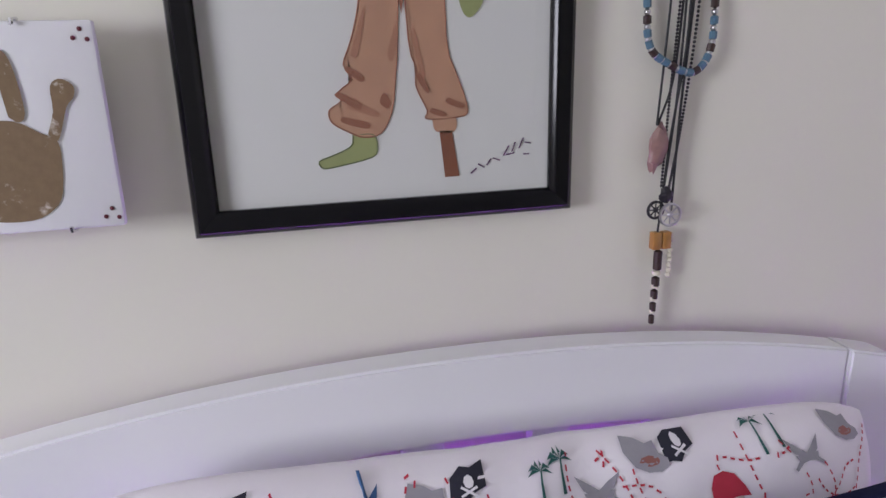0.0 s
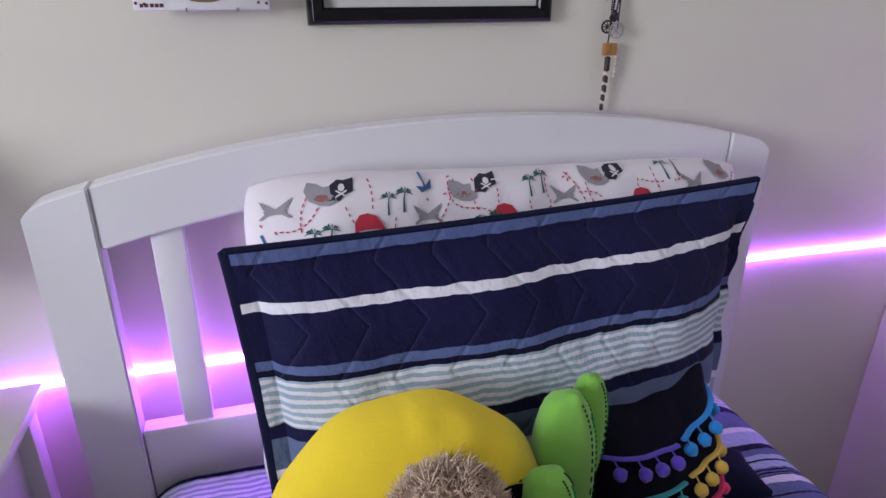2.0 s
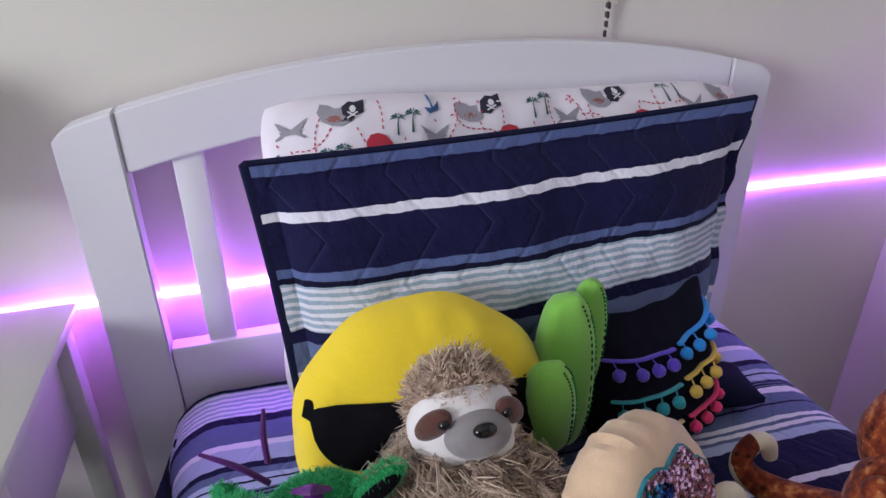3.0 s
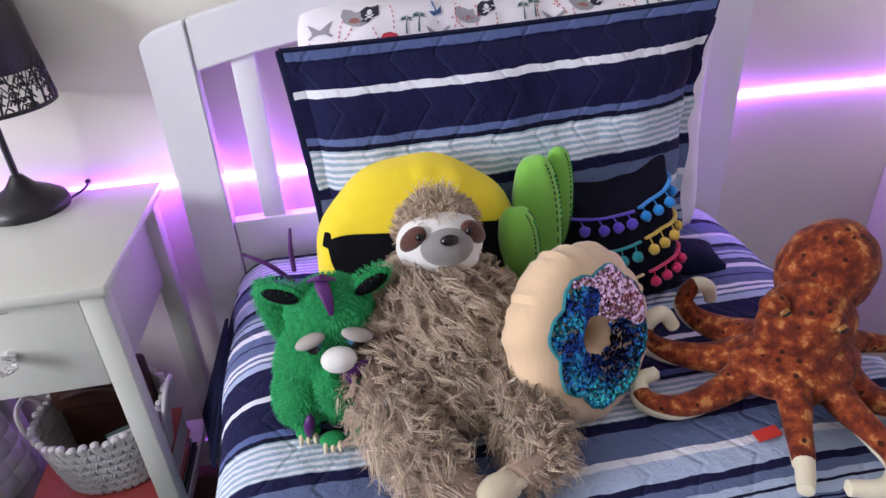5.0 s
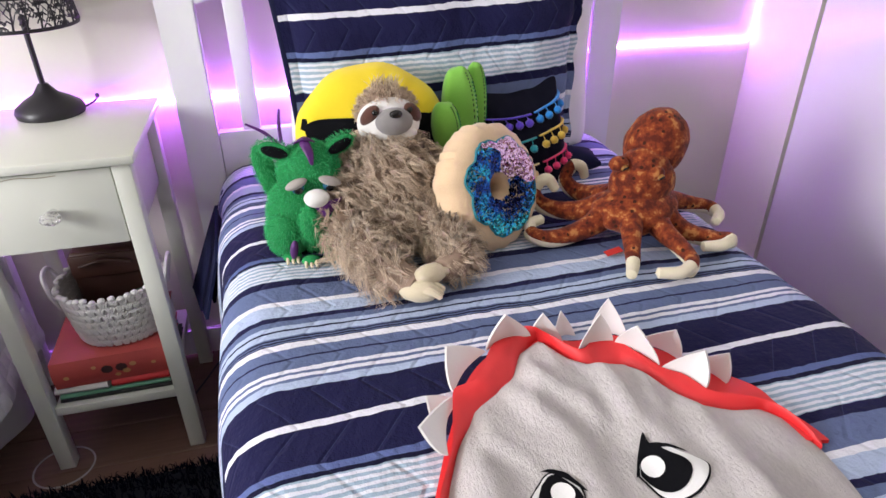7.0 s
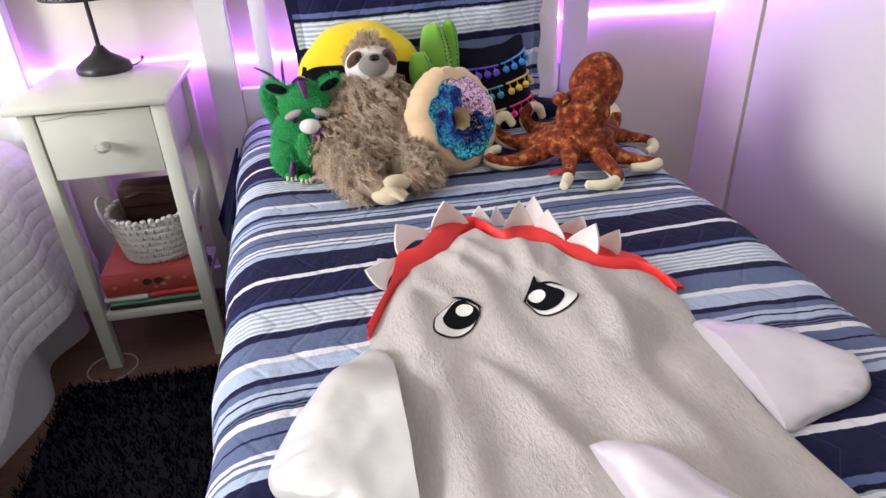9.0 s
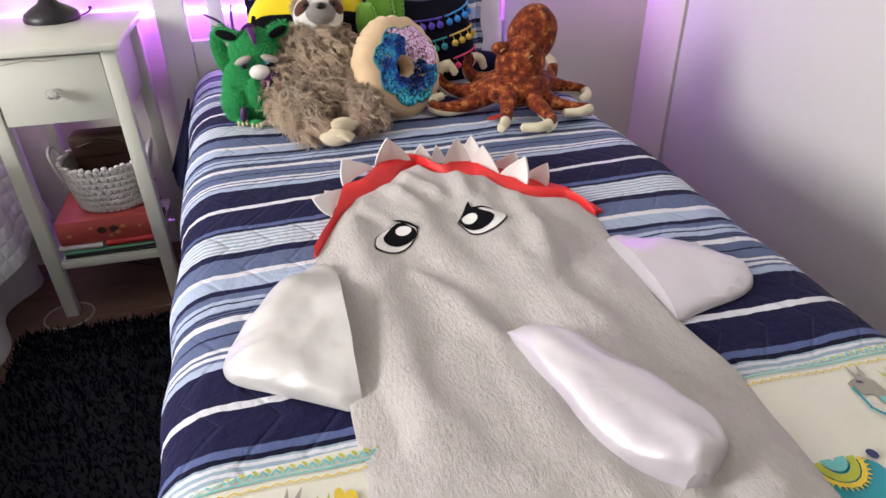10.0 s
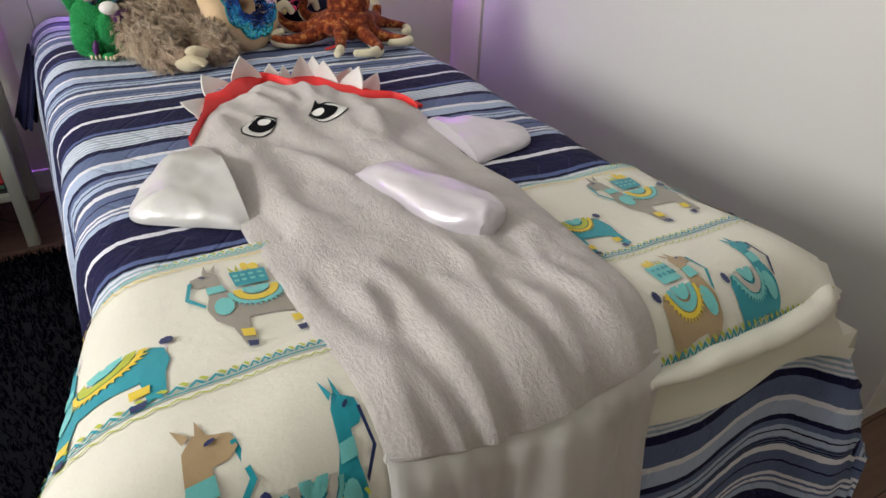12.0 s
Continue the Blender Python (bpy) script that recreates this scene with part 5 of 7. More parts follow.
def sharkxy(u, v):
    gx = GX[0] + (GX[-1] - GX[0]) * u
    yh = float(np.interp(gx, GX, GY))
    y = yh + (TAIL - 0.012 * math.sin(math.pi * u) - yh) * v
    le, ri = float(np.interp(y, LY, LX)), float(np.interp(y, LY, RX))
    k = min(1.0, v / 0.12)
    return gx * (1 - k) + (le + (ri - le) * u) * k, y


CREASES = [((0.030, -0.940, 0.035, -1.01, 0.042, -1.065), 0.010, 0.016), ((-0.040, -0.95, -0.015, -1.014, 0.008, -1.075), 0.010, 0.018), ((-0.124, -0.985, -0.120, -1.04, -0.100, -1.085), 0.008, 0.014), ((-0.085, -0.965, -0.070, -1.01, -0.045, -1.06), 0.008, 0.016),
           ((0.100, -0.965, 0.085, -1.01, 0.075, -1.05), 0.006, 0.016), ((0.149, -1.059, 0.142, -1.15, 0.130, -1.25), -0.010, 0.022), ((-0.178, -1.20, -0.160, -1.34, -0.150, -1.55), 0.014, 0.026), ((-0.060, -1.23, -0.025, -1.316, 0.004, -1.400), -0.012, 0.022),
           ((0.137, -1.164, 0.129, -1.36, 0.146, -1.585), -0.016, 0.026), ((-0.160, -1.64, -0.142, -1.76, -0.115, -1.90), -0.014, 0.020), ((-0.052, -1.66, -0.062, -1.78, -0.030, -1.90), -0.015, 0.020), ((-0.105, -1.70, -0.100, -1.82, -0.080, -1.92), -0.012, 0.016),
           ((0.040, -1.68, 0.030, -1.78, 0.060, -1.90), -0.012, 0.020), ((0.120, -1.66, 0.110, -1.77, 0.125, -1.90), 0.010, 0.018)]


def crease(x, y):
    """Soft steps in the fleece beside each fold line."""
    f = 0.0
    for (xa, ya, xb, yb, xc, yc), am, sg in CREASES:
        if y > ya + 0.03 or y < yc - 0.03:
            continue
        t = (y - ya) / (yc - ya)
        lx = xa + (xb - xa) * t * 2 if t < 0.5 else xb + (xc - xb) * (t * 2 - 1)
        lx += 0.006 * math.sin(y * 26 + xa * 50)
        d = (x - lx) / sg
        end = max(0.0, min(1.0, (ya + 0.03 - y) / 0.05)) * max(0.0, min(1.0, (y - yc + 0.03) / 0.05))
        f += 1.1 * am * d * math.exp(-d * d * 0.7) * end
    return f


def lie(y):
    """How high the fleece lies: it slopes up to the throw's edge."""
    k = max(0.0, min(1.0, (-y - HEAD - 1.30) / 0.15))
    return max(throw_top(y), 0.0122 * k * k * (3 - 2 * k))


def shark_h(x, y, u):
    base = 0.0105 + lie(y) + 0.004 * math.exp(-((y + 1.0) / 0.12) ** 2)
    w = max(0.0, math.cos(math.pi * (u - 0.5))) ** 0.55 if 0 < u < 1 else 0.0
    w *= max(0.0, min(1.0, (float(np.interp(x, GX, GY)) - y) / 0.07)) ** 0.5
    lo = max(0.0, min(1.0, (-1.42 - y) / 0.3))
    hi = max(0.0, min(1.0, (y + 1.12) / 0.12))
    f = 0.0
    for k, (a, b0, am, sg) in enumerate(((0.10, 0.35, 0.005, 0.055), (0.32, 0.42, 0.008, 0.05), (0.50, 0.48, 0.013, 0.045), (0.66, 0.45, 0.013, 0.045), (0.82, 0.32, 0.010, 0.05))):
        c = a + b0 * (-1.55 - y) * 0.9 + 0.02 * math.sin(y * 14 + k)
        f += 0.45 * am * lo * math.exp(-((u - c) / sg) ** 2)
    for k, (c, am) in enumerate(((0.18, 0.006), (0.34, 0.008), (0.46, 0.009), (0.62, 0.007), (0.78, 0.006))):
        f += 0.3 * am * hi * math.exp(-((u - c - 0.05 * math.sin(y * 20 + k)) / 0.035) ** 2)
    for c, am, sg in ((0.14, 0.010, 0.07), (0.40, 0.006, 0.06), (0.62, 0.010, 0.06), (0.80, 0.008, 0.06)):
        f += am * (1 - lo) * math.exp(-((u - c - 0.16 * (-1.2 - y)) / sg) ** 2)
    f += crease(x, y)
    f += 0.011 * noise.noise(Vector((x * 11 + y * 4, y * 6, 4.0))) + 0.002 * noise.noise(Vector((x * 40, y * 30, 1.0)))
    return base + max(0.012 * w, 0.018 * w + f * min(1.0, w * 1.6))


def shark_at(u, v, h):
    x, y = sharkxy(u, v)
    return drape(x, -y - HEAD, shark_h(x, y, u) if h else 0.0098 + throw_top(y))


fleece = part("fleece", shell(shark_at, 110, 170, 0.02), "sharkfleece", sk)
stick_shark = stick(fleece)


def on_shark(x, y, lift):
    le, ri = float(np.interp(y, LY, LX)), float(np.interp(y, LY, RX))
    return stick_shark(drape(x, -y - HEAD, shark_h(x, y, (x - le) / (ri - le)) + 0.004), lift, Vector((0, 0, 1)))


# satin hem, gathered, hanging over the foot
def hem(u, v, h):
    le, ri = float(np.interp(TAIL, LY, LX)), float(np.interp(TAIL, LY, RX))
    y = TAIL + 0.004 - 0.42 * v - 0.012 * math.sin(math.pi * u)
    x = le + (ri - le) * u + 0.05 * v * (u - 0.35)
    w = max(0.0, math.cos(math.pi * (u - 0.5))) ** 0.4 if 0 < u < 1 else 0.0
    g = 0.0075 * math.sin(u * 24 + 3 * math.sin(u * 5) + 1.5 * v) * min(1, v * 3) + 0.002 * math.sin(u * 61 + 2 * math.sin(u * 7))
    return drape(x, -y - HEAD, 0.0100 + throw_top(max(y, -1.84)) + (0.006 if h else 0.003) + (h / 0.01) * (0.012 * w + g * w) * min(1.0, v / 0.05))


M["hemsatin"] = satin("grey_hem_satin", (0.74, 0.73, 0.73), 0.34, 0.15)
part("satin_hem", shell(hem, 90, 34, 0.01), "hemsatin", sk, "gathered grey satin hem")
part("hem_seam", tube([shark_at(i / 40, 1.0, 0.02).lerp(shark_at(i / 40, 1.0, 0.0), 0.45) for i in range(41)], 0.0052, 8), "sharkfleece", sk)


def eye_side(cx, cy, outline, pupil, glint, lash):
    """An embroidered eye: outline, white, pupil, glint and lash."""
    fx = lambda a, b, lift: on_shark(cx + a, cy + b, lift)
    rnd = lambda pts, n=4: [(v.x, v.y) for v in bezier([(*p, 0) for p in pts + pts[:1]], n * len(pts))[:-1]]
    ring = rnd(outline)
    o = part("eye", decal([(a * 1.05, b * 1.05) for a, b in ring], lambda a, b: fx(a, b, 0.0012), fine=0.012), "blackfelt", sk, "embroidered black and white eye")
    lay(o, "eye_white", [[(a * 0.985, b * 0.985) for a, b in ring]], "toothfelt", fx, lift=0.0020, fine=0.012)
    lay(o, "pupil", [rnd(pupil)], "blackfelt", fx, lift=0.0028, fine=0.012)
    lay(o, "glint", [oval(*glint, 16)], "toothfelt", fx, lift=0.0038)
    lay(o, "lash", [rnd(lash, 3)], "blackfelt", fx, lift=0.0034, fine=0.012)


eye_side(-0.085, -1.141, [(-0.034, -0.018), (-0.028, 0.006), (-0.010, 0.028), (0.006, 0.039), (0.020, 0.038), (0.029, 0.023), (0.031, 0.002), (0.022, -0.017), (0.010, -0.029), (-0.007, -0.037), (-0.021, -0.037), (-0.032, -0.029)],
         [(-0.020, 0.003), (-0.005, 0.028), (0.013, 0.037), (0.027, 0.016), (0.029, -0.005), (0.019, -0.019), (0.000, -0.025), (-0.014, -0.021), (-0.020, -0.010)], (0.012, 0.011, 0.0125, 0.0150),
         [(-0.002, 0.043), (0.014, 0.043), (0.028, 0.028), (0.036, 0.003), (0.031, 0.010), (0.024, 0.025), (0.012, 0.037)])
eye_side(0.052, -1.133, [(-0.036, 0.004), (-0.026, 0.024), (-0.014, 0.036), (0.002, 0.032), (0.017, 0.016), (0.033, 0.004), (0.038, -0.007), (0.027, -0.023), (0.007, -0.033), (-0.013, -0.034), (-0.026, -0.025), (-0.032, -0.008)],
         [(-0.035, 0.004), (-0.022, 0.030), (-0.006, 0.034), (0.005, 0.019), (0.017, 0.004), (0.016, -0.010), (0.005, -0.022), (-0.010, -0.026), (-0.022, -0.021), (-0.031, -0.009)], (-0.018, 0.010, 0.0125, 0.0140),
         [(-0.042, 0.001), (-0.026, 0.030), (-0.010, 0.051), (-0.008, 0.037), (0.008, 0.028), (0.024, 0.012), (0.006, 0.024), (-0.014, 0.030), (-0.028, 0.022), (-0.036, 0.006)])

# mouth lining and teeth round the hood's edge: an upper and a lower lip
OX = [-0.207, -0.192, -0.164, -0.150, -0.141, -0.120, -0.102, -0.070, -0.036, -0.004, 0.018, 0.040, 0.070, 0.098, 0.118, 0.132, 0.150, 0.166, 0.205, 0.232, 0.244]
OY = [-1.138, -1.095, -1.040, -0.990, -0.957, -0.951, -0.945, -0.890, -0.866, -0.864, -0.898, -0.928, -0.908, -0.920, -0.962, -0.985, -1.003, -1.034, -1.055, -1.080, -1.132]
BX = [-0.206, -0.165, -0.120, -0.060, 0.000, 0.050, 0.100, 0.150, 0.190, 0.222, 0.238, 0.247, 0.256]
BY = [-1.110, -1.020, -0.935, -0.875, -0.862, -0.880, -0.878, -0.912, -0.962, -1.000, -1.035, -1.070, -1.130]
inner = bezier([(x, y, 0) for x, y in zip(GX, GY)], 104)
outer = bezier([(x, y, 0) for x, y in zip(OX, OY)], 104)
below = bezier([(x, y, 0) for x, y in zip(BX, BY)], 104)


def lip(u, v, h):
    p = inner[round(u * 104)].lerp(outer[round(u * 104)], v * 1.2 - 0.2)
    wr = 0.0012 * noise.noise(Vector((p.x * 90, p.y * 60, 2.0)))
    ends = max(0.0, math.sin(math.pi * u)) ** 0.4
    return drape(p.x, -p.y - HEAD, 0.0105 + (0.004 + (0.019 * v ** 0.7 + 0.003 * math.sin(math.pi * v) + wr) * ends + 0.003 if h else 0.0))


def low_lip(u, v, h):
    p = Vector((0.025, -1.06, 0)).lerp(below[round(u * 104)], 0.72 + 0.28 * v)
    return drape(p.x, -p.y - HEAD, 0.0100 + (0.004 + 0.002 * math.sin(u * 40) * v if h else 0.0))


part("mouth_lining", shell(lip, 104, 8, 0.01), "redsatin", sk, "bright red satin mouth lining")
part("mouth_lining", shell(low_lip, 104, 6, 0.01), "redsatin", sk, "bright red satin mouth lining")


def tooth(a, b, tip, za, zt, lean):
    """A felt tooth from its two root corners to its tip, curved a little."""
    a, b, tip = Vector((*a, za)), Vector((*b, za)), Vector((*tip, zt))

    def fn(u, v, h):
        w = 1 - v ** 1.5
        root = a.lerp(b, 0.5 + (u - 0.5) * w)
        mid = a.lerp(b, 0.5)
        p = root + (tip - mid) * v + lean * 0.007 * math.sin(math.pi * u) * (1 - v) + Vector((0, 0, -0.006 * (1 - v)))
        return p + lean * (0.0 if h else 0.0032)
    part("tooth", shell(fn, 10, 10, 0.01), "toothfelt", sk, "white felt tooth")


for a, b, tip, zt in (((-0.172, -1.050), (-0.138, -0.960), (-0.196, -1.020), 0.597), ((-0.140, -0.955), (-0.078, -0.890), (-0.135, -0.902), 0.606), ((-0.076, -0.888), (-0.008, -0.874), (-0.052, -0.890), 0.632),
                      ((0.038, -0.926), (0.094, -0.918), (0.068, -0.918), 0.630), ((0.094, -0.920), (0.130, -0.975), (0.108, -0.945), 0.622), ((0.128, -0.980), (0.162, -1.028), (0.163, -1.010), 0.622)):
    d = (Vector((*tip, 0)) - Vector((0.02, -1.06, 0))).normalized()
    tooth(a, b, tip, 0.583, zt, d)
for a, b, tip, zt in (((-0.010, -0.868), (0.038, -0.885), (0.014, -0.862), 0.602), ((0.030, -0.872), (0.062, -0.870), (0.046, -0.850), 0.592), ((0.085, -0.868), (0.130, -0.895), (0.112, -0.860), 0.608), ((0.136, -0.905), (0.175, -0.955), (0.172, -0.938), 0.598),
                      ((0.178, -0.965), (0.206, -1.012), (0.208, -1.000), 0.600), ((-0.170, -1.025), (-0.135, -0.955), (-0.172, -0.948), 0.572)):
    d = (Vector((*tip, 0)) - Vector((0.02, -1.06, 0))).normalized()
    tooth(a, b, tip, 0.566, zt, d)


# fins
def fin(root, rim, up, nu=44, nv=26, base=0.012):
    """A stuffed fin between a root line and a rounded rim, puckered along its seam."""
    r0, r1 = (Vector((*q, 0)) for q in root)
    edge = bezier([(*q, 0) for q in rim], nu)

    def fn(u, v, h):
        e = edge[round(u * nu)]
        s = r0.lerp(r1, u)
        p = s.lerp(e, v)
        k = max(0.0, math.sin(math.pi * u)) ** 0.45 * max(0.0, 1 - v ** 3.5) ** 0.5 if 0 < u < 1 else 0.0
        wr = 0.008 * noise.noise(Vector((p.x * 17, p.y * 15, 3.0))) + 0.0016 * noise.noise(Vector((p.x * 44, p.y * 38, 5.0)))
        wr += 0.0035 * math.sin(u * 62 + 3 * math.sin(u * 9)) * max(0.0, v - 0.62) * 2.6
        return drape(p.x, -p.y - HEAD, base + (max(0.002, up * k + wr * min(1.0, k * 1.5)) if h else 0.0))
    return shell(fn, nu, nv, 0.02)


part("side_fin", fin(((-0.180, -1.195), (-0.180, -1.452)), [(-0.184, -1.190), (-0.208, -1.170), (-0.250, -1.205), (-0.295, -1.262), (-0.326, -1.325), (-0.322, -1.372), (-0.268, -1.410), (-0.196, -1.455)], 0.036), "satin", sk, "silvery satin side fin")
part("side_fin", fin(((0.222, -1.215), (0.222, -1.410)), [(0.224, -1.212), (0.252, -1.222), (0.310, -1.255), (0.372, -1.316), (0.368, -1.358), (0.335, -1.384), (0.270, -1.400), (0.230, -1.412)], 0.026), "lilacsatin", sk, "silvery satin side fin")
D0, D1 = [Vector((0.000, -1.400)), Vector((0.012, -1.50)), Vector((0.036, -1.605)), Vector((0.078, -1.652))], [Vector((0.020, -1.396)), Vector((0.085, -1.470)), Vector((0.132, -1.560)), Vector((0.142, -1.620)), Vector((0.098, -1.656))]


def dorsal(u, v, h):
    q0 = bezier([(*q, 0) for q in D0], 20)[round(v * 20)]
    q1 = bezier([(*q, 0) for q in D1], 20)[round(v * 20)]
    p = q0.lerp(q1, u)
    k = max(0.0, math.sin(math.pi * u)) ** 0.5 if 0 < u < 1 else 0.0
    k *= min(1.0, v * 6) ** 0.5 * max(0.0, min(1.0, (1.02 - v) * 9)) ** 0.5
    wr = 0.010 * noise.noise(Vector(((p.x * 0.9 + p.y * 0.42) * 42, (p.y * 0.9 - p.x * 0.42) * 9, 9.0))) + 0.0022 * math.sin(v * 30 + 4 * u + 2 * math.sin(u * 5)) * (0.35 + abs(2 * u - 1))
    g = 0.0300 + lie(p.y)
    return drape(p.x, -p.y - HEAD, g + ((0.006 + 0.026 * k + wr * k) if h else -0.006))


part("dorsal_fin", shell(dorsal, 20, 20, 0.02), "lilacsatin", sk, "silvery lilac satin back fin")

# ---- nightstand things ----
m_g, nt, b = nodes_of("cut_glass")
b.inputs["Base Color"].default_value, b.inputs["Roughness"].default_value = (0.95, 0.93, 0.92, 1), 0.05
b.inputs["Transmission Weight"].default_value, b.inputs["IOR"].default_value = 0.85, 1.5
M["glass"] = m_g
M["chrome"] = plain("chrome", (0.75, 0.75, 0.76), 0.2, 0.05, 10, 60, 0, 0, metal=1.0)
kb = part("knob", ball((-0.722, -0.381, 0.612), (0.0185, 0.013, 0.0185), (90, 0, 0), 10, 6), "glass", dr, "faceted clear glass knob", flat=True)
part("knob_stem", tube([(-0.722, -0.358, 0.612), (-0.722, -0.372, 0.612)], [0.009, 0.006], 12), "chrome", kb)
M["crack"] = plain("old_varnish_line", (0.30, 0.24, 0.15), 0.6)
part("paint_crack", tube([(-0.838, -0.3585, 0.676), (-0.80, -0.3588, 0.679), (-0.765, -0.3588, 0.684), (-0.73, -0.3587, 0.681), (-0.70, -0.3585, 0.682)], 0.0007, 5, 14), "crack", dr, "brown crack in the paint")

# pierced shade: branches between its rims
rng = random.Random(11)


def cone(a, z):
    r = 0.099 - 0.017 * (z - 0.178) / 0.162
    return Vector((r * math.cos(a), r * math.sin(a), z))


bms = []
for i in range(26):
    a = 2 * math.pi * i / 26
    bms.append(tube([cone(a, 0.180), cone(a + 0.03, 0.205), cone(a + 0.05 * math.sin(i), 0.238)], [0.0022, 0.0018, 0.0014], 5, 6))
    for k in range(5):
        z0, sg = 0.19 + 0.009 * k, (-1) ** k
        bms.append(tube([cone(a + 0.02, z0), cone(a + sg * 0.07, z0 + 0.012), cone(a + sg * (0.11 + 0.05 * rng.random()), z0 + 0.024)], [0.0012, 0.0011, 0.0008], 4, 4))
part("shade_lattice", merge(*bms), "metal_black", lamp, "cut-out branch pattern of the shade")
bms = [tube([cone(a, 0.181 + 0.010 * k), cone(a + 0.06, 0.189 + 0.010 * k), cone(a + 0.13, 0.183 + 0.010 * k)], 0.0015, 4, 4) for k in range(5) for a in [rng.uniform(0, 6.28) for _ in range(44)]]
part("shade_lattice", merge(*bms), "metal_black", lamp, "cut-out branch pattern of the shade")
M["cable"] = plain("black_cable", (0.01, 0.01, 0.01), 0.5)
cb = thing("lamp_cable", (0, 0, 0), "thin black lamp cable behind the table lamp", "cable")
part("cable", tube([(-0.705, -0.060, 0.716), (-0.695, -0.03, 0.716), (-0.690, -0.016, 0.718), (-0.688, -0.010, 0.722)], 0.0022, 6, 12), "cable", cb)
part("cable_clip", ball((-0.688, -0.007, 0.724), (0.005, 0.006, 0.005), (0, 0, 0), 10, 6), "cable", cb)


def book(name, x0, x1, y0, y1, z0, z1, cover, label, turn=0.0):
    """A closed book lying flat: cover boards, rounded spine to the front, paper block."""
    cx, cy = (x0 + x1) / 2, (y0 + y1) / 2
    ob = thing(name, (cx, cy, z0), label, "book", "books on the nightstand shelf", turn=turn)
    w, d, h = (x1 - x0) / 2, (y1 - y0) / 2, z1 - z0
    t = min(0.003, h * 0.18)
    part("cover", rbox(-w, w, -d, d, 0, t, 0.0008), cover, ob)
    part("cover", rbox(-w, w, -d, d, h - t, h, 0.0008), cover, ob)
    part("pages", rbox(-w + 0.003, w - 0.003, -d + 0.004, d - 0.002, t + 0.0002, h - t - 0.0002, 0), "paper", ob, flat=True)
    part("spine", shell(lambda u, v, k: Vector((-w + 2 * w * u, -d - 0.006 * math.sin(math.pi * v) + 0.001 - k, h * v)), 4, 8, 0.002), cover, ob)
    return ob


for nm, c in (("coral", (0.48, 0.075, 0.065)), ("redbook", (0.50, 0.012, 0.015)), ("greenbook", (0.10, 0.30, 0.18)), ("blackbook", (0.012, 0.012, 0.014)), ("whitebook", (0.62, 0.60, 0.58)), ("darkgreen", (0.010, 0.05, 0.035)), ("leather", (0.050, 0.017, 0.010)), ("printgold", (0.55, 0.30, 0.12)), ("printdark", (0.05, 0.02, 0.02))):
    M[nm] = plain(nm + "_cover", c, 0.5, 0.2, 14, 160, 0.2, 0.001)
book("book", -0.838, -0.612, -0.335, -0.12, 0.164, 0.177, "blackbook", "thin black book at the bottom of the stack")
book("book", -0.836, -0.618, -0.338, -0.12, 0.1775, 0.189, "greenbook", "thin green picture book in the stack", 1.0)
bk = book("book", -0.840, -0.735, -0.340, -0.15, 0.1895, 0.205, "whitebook", "small white book with a red corner in the stack", -1.5)
bk = book("book", -0.732, -0.616, -0.338, -0.14, 0.1895, 0.207, "redbook", "bright red book in the stack", 1.0)
bk = book("book", -0.838, -0.614, -0.340, -0.12, 0.2075, 0.272, "coral", "thick coral storybook with a flowered spine", 2.0)
fx = lambda a, b: Vector((a, -0.110 - 0.0095 + 0.0055 * abs((b - 0.033) / 0.033) ** 2, b))
for x, z, r in ((-0.085, 0.03, 0.006), (-0.03, 0.045, 0.005), (0.03, 0.025, 0.008), (0.045, 0.040, 0.007), (0.085, 0.035, 0.005), (0.012, 0.018, 0.006)):
    part("spine_flower", decal(oval(x, z, r, r * 0.8, 8), fx), "printgold", bk, "gold flower on the spine")
for x, z in ((-0.006, 0.036), (0.022, 0.036)):
    part("spine_leaf", decal(oval(x, z, 0.012, 0.010, 8), fx), "printdark", bk)

# crocheted basket
M["crochet"] = plain("white_crochet_yarn", (0.70, 0.68, 0.66), 0.9, 0.08, 30, 300, 0.3, 0.001)
M["crochetdark"] = plain("basket_lining", (0.50, 0.48, 0.46), 0.95)
bk2 = thing("crochet_basket", (-0.702, -0.235, 0.2735), "white crocheted basket with loop handles on the books", "basket")


def basket(a, z):
    k = 0.80 + 0.20 * (z / 0.125) ** 0.7
    ca, sa = math.cos(a), math.sin(a)
    return Vector((0.103 * k * math.copysign(abs(ca) ** 0.88, ca), 0.098 * k * math.copysign(abs(sa) ** 0.88, sa), z))


part("wall", surf(lambda u, v: basket(2 * math.pi * u, 0.120 * v) * 0.985 + Vector((0, 0, 0.002)), 48, 8, wrap=True), "crochetdark", bk2)
part("base", rbox(-0.058, 0.058, -0.055, 0.055, 0.0, 0.006, 0.002), "crochet", bk2)
bms = []
for row in range(7):
    for i in range(40):
        a = 2 * math.pi * (i + 0.5 * (row % 2)) / 40
        z = 0.003 + row * 0.0175
        for k in (-1.5, -0.5, 0.5, 1.5):
            bms.append(tube([basket(a + k * 0.022, z) * 1.0, basket(a + k * 0.030, z + 0.009) * 1.016, basket(a + k * 0.046, z + 0.0180 - 0.002 * abs(k))], [0.0022, 0.0030, 0.0026], 5, 3))
for i in range(44):
    a = 2 * math.pi * i / 44
    bms.append(ball(basket(a, 0.127 + 0.003 * math.sin(i * 2.1)), (0.0075, 0.0075, 0.0055), (0, 0, 0), 8, 6))
part("crochet_stitches", merge(*bms), "crochet", bk2)
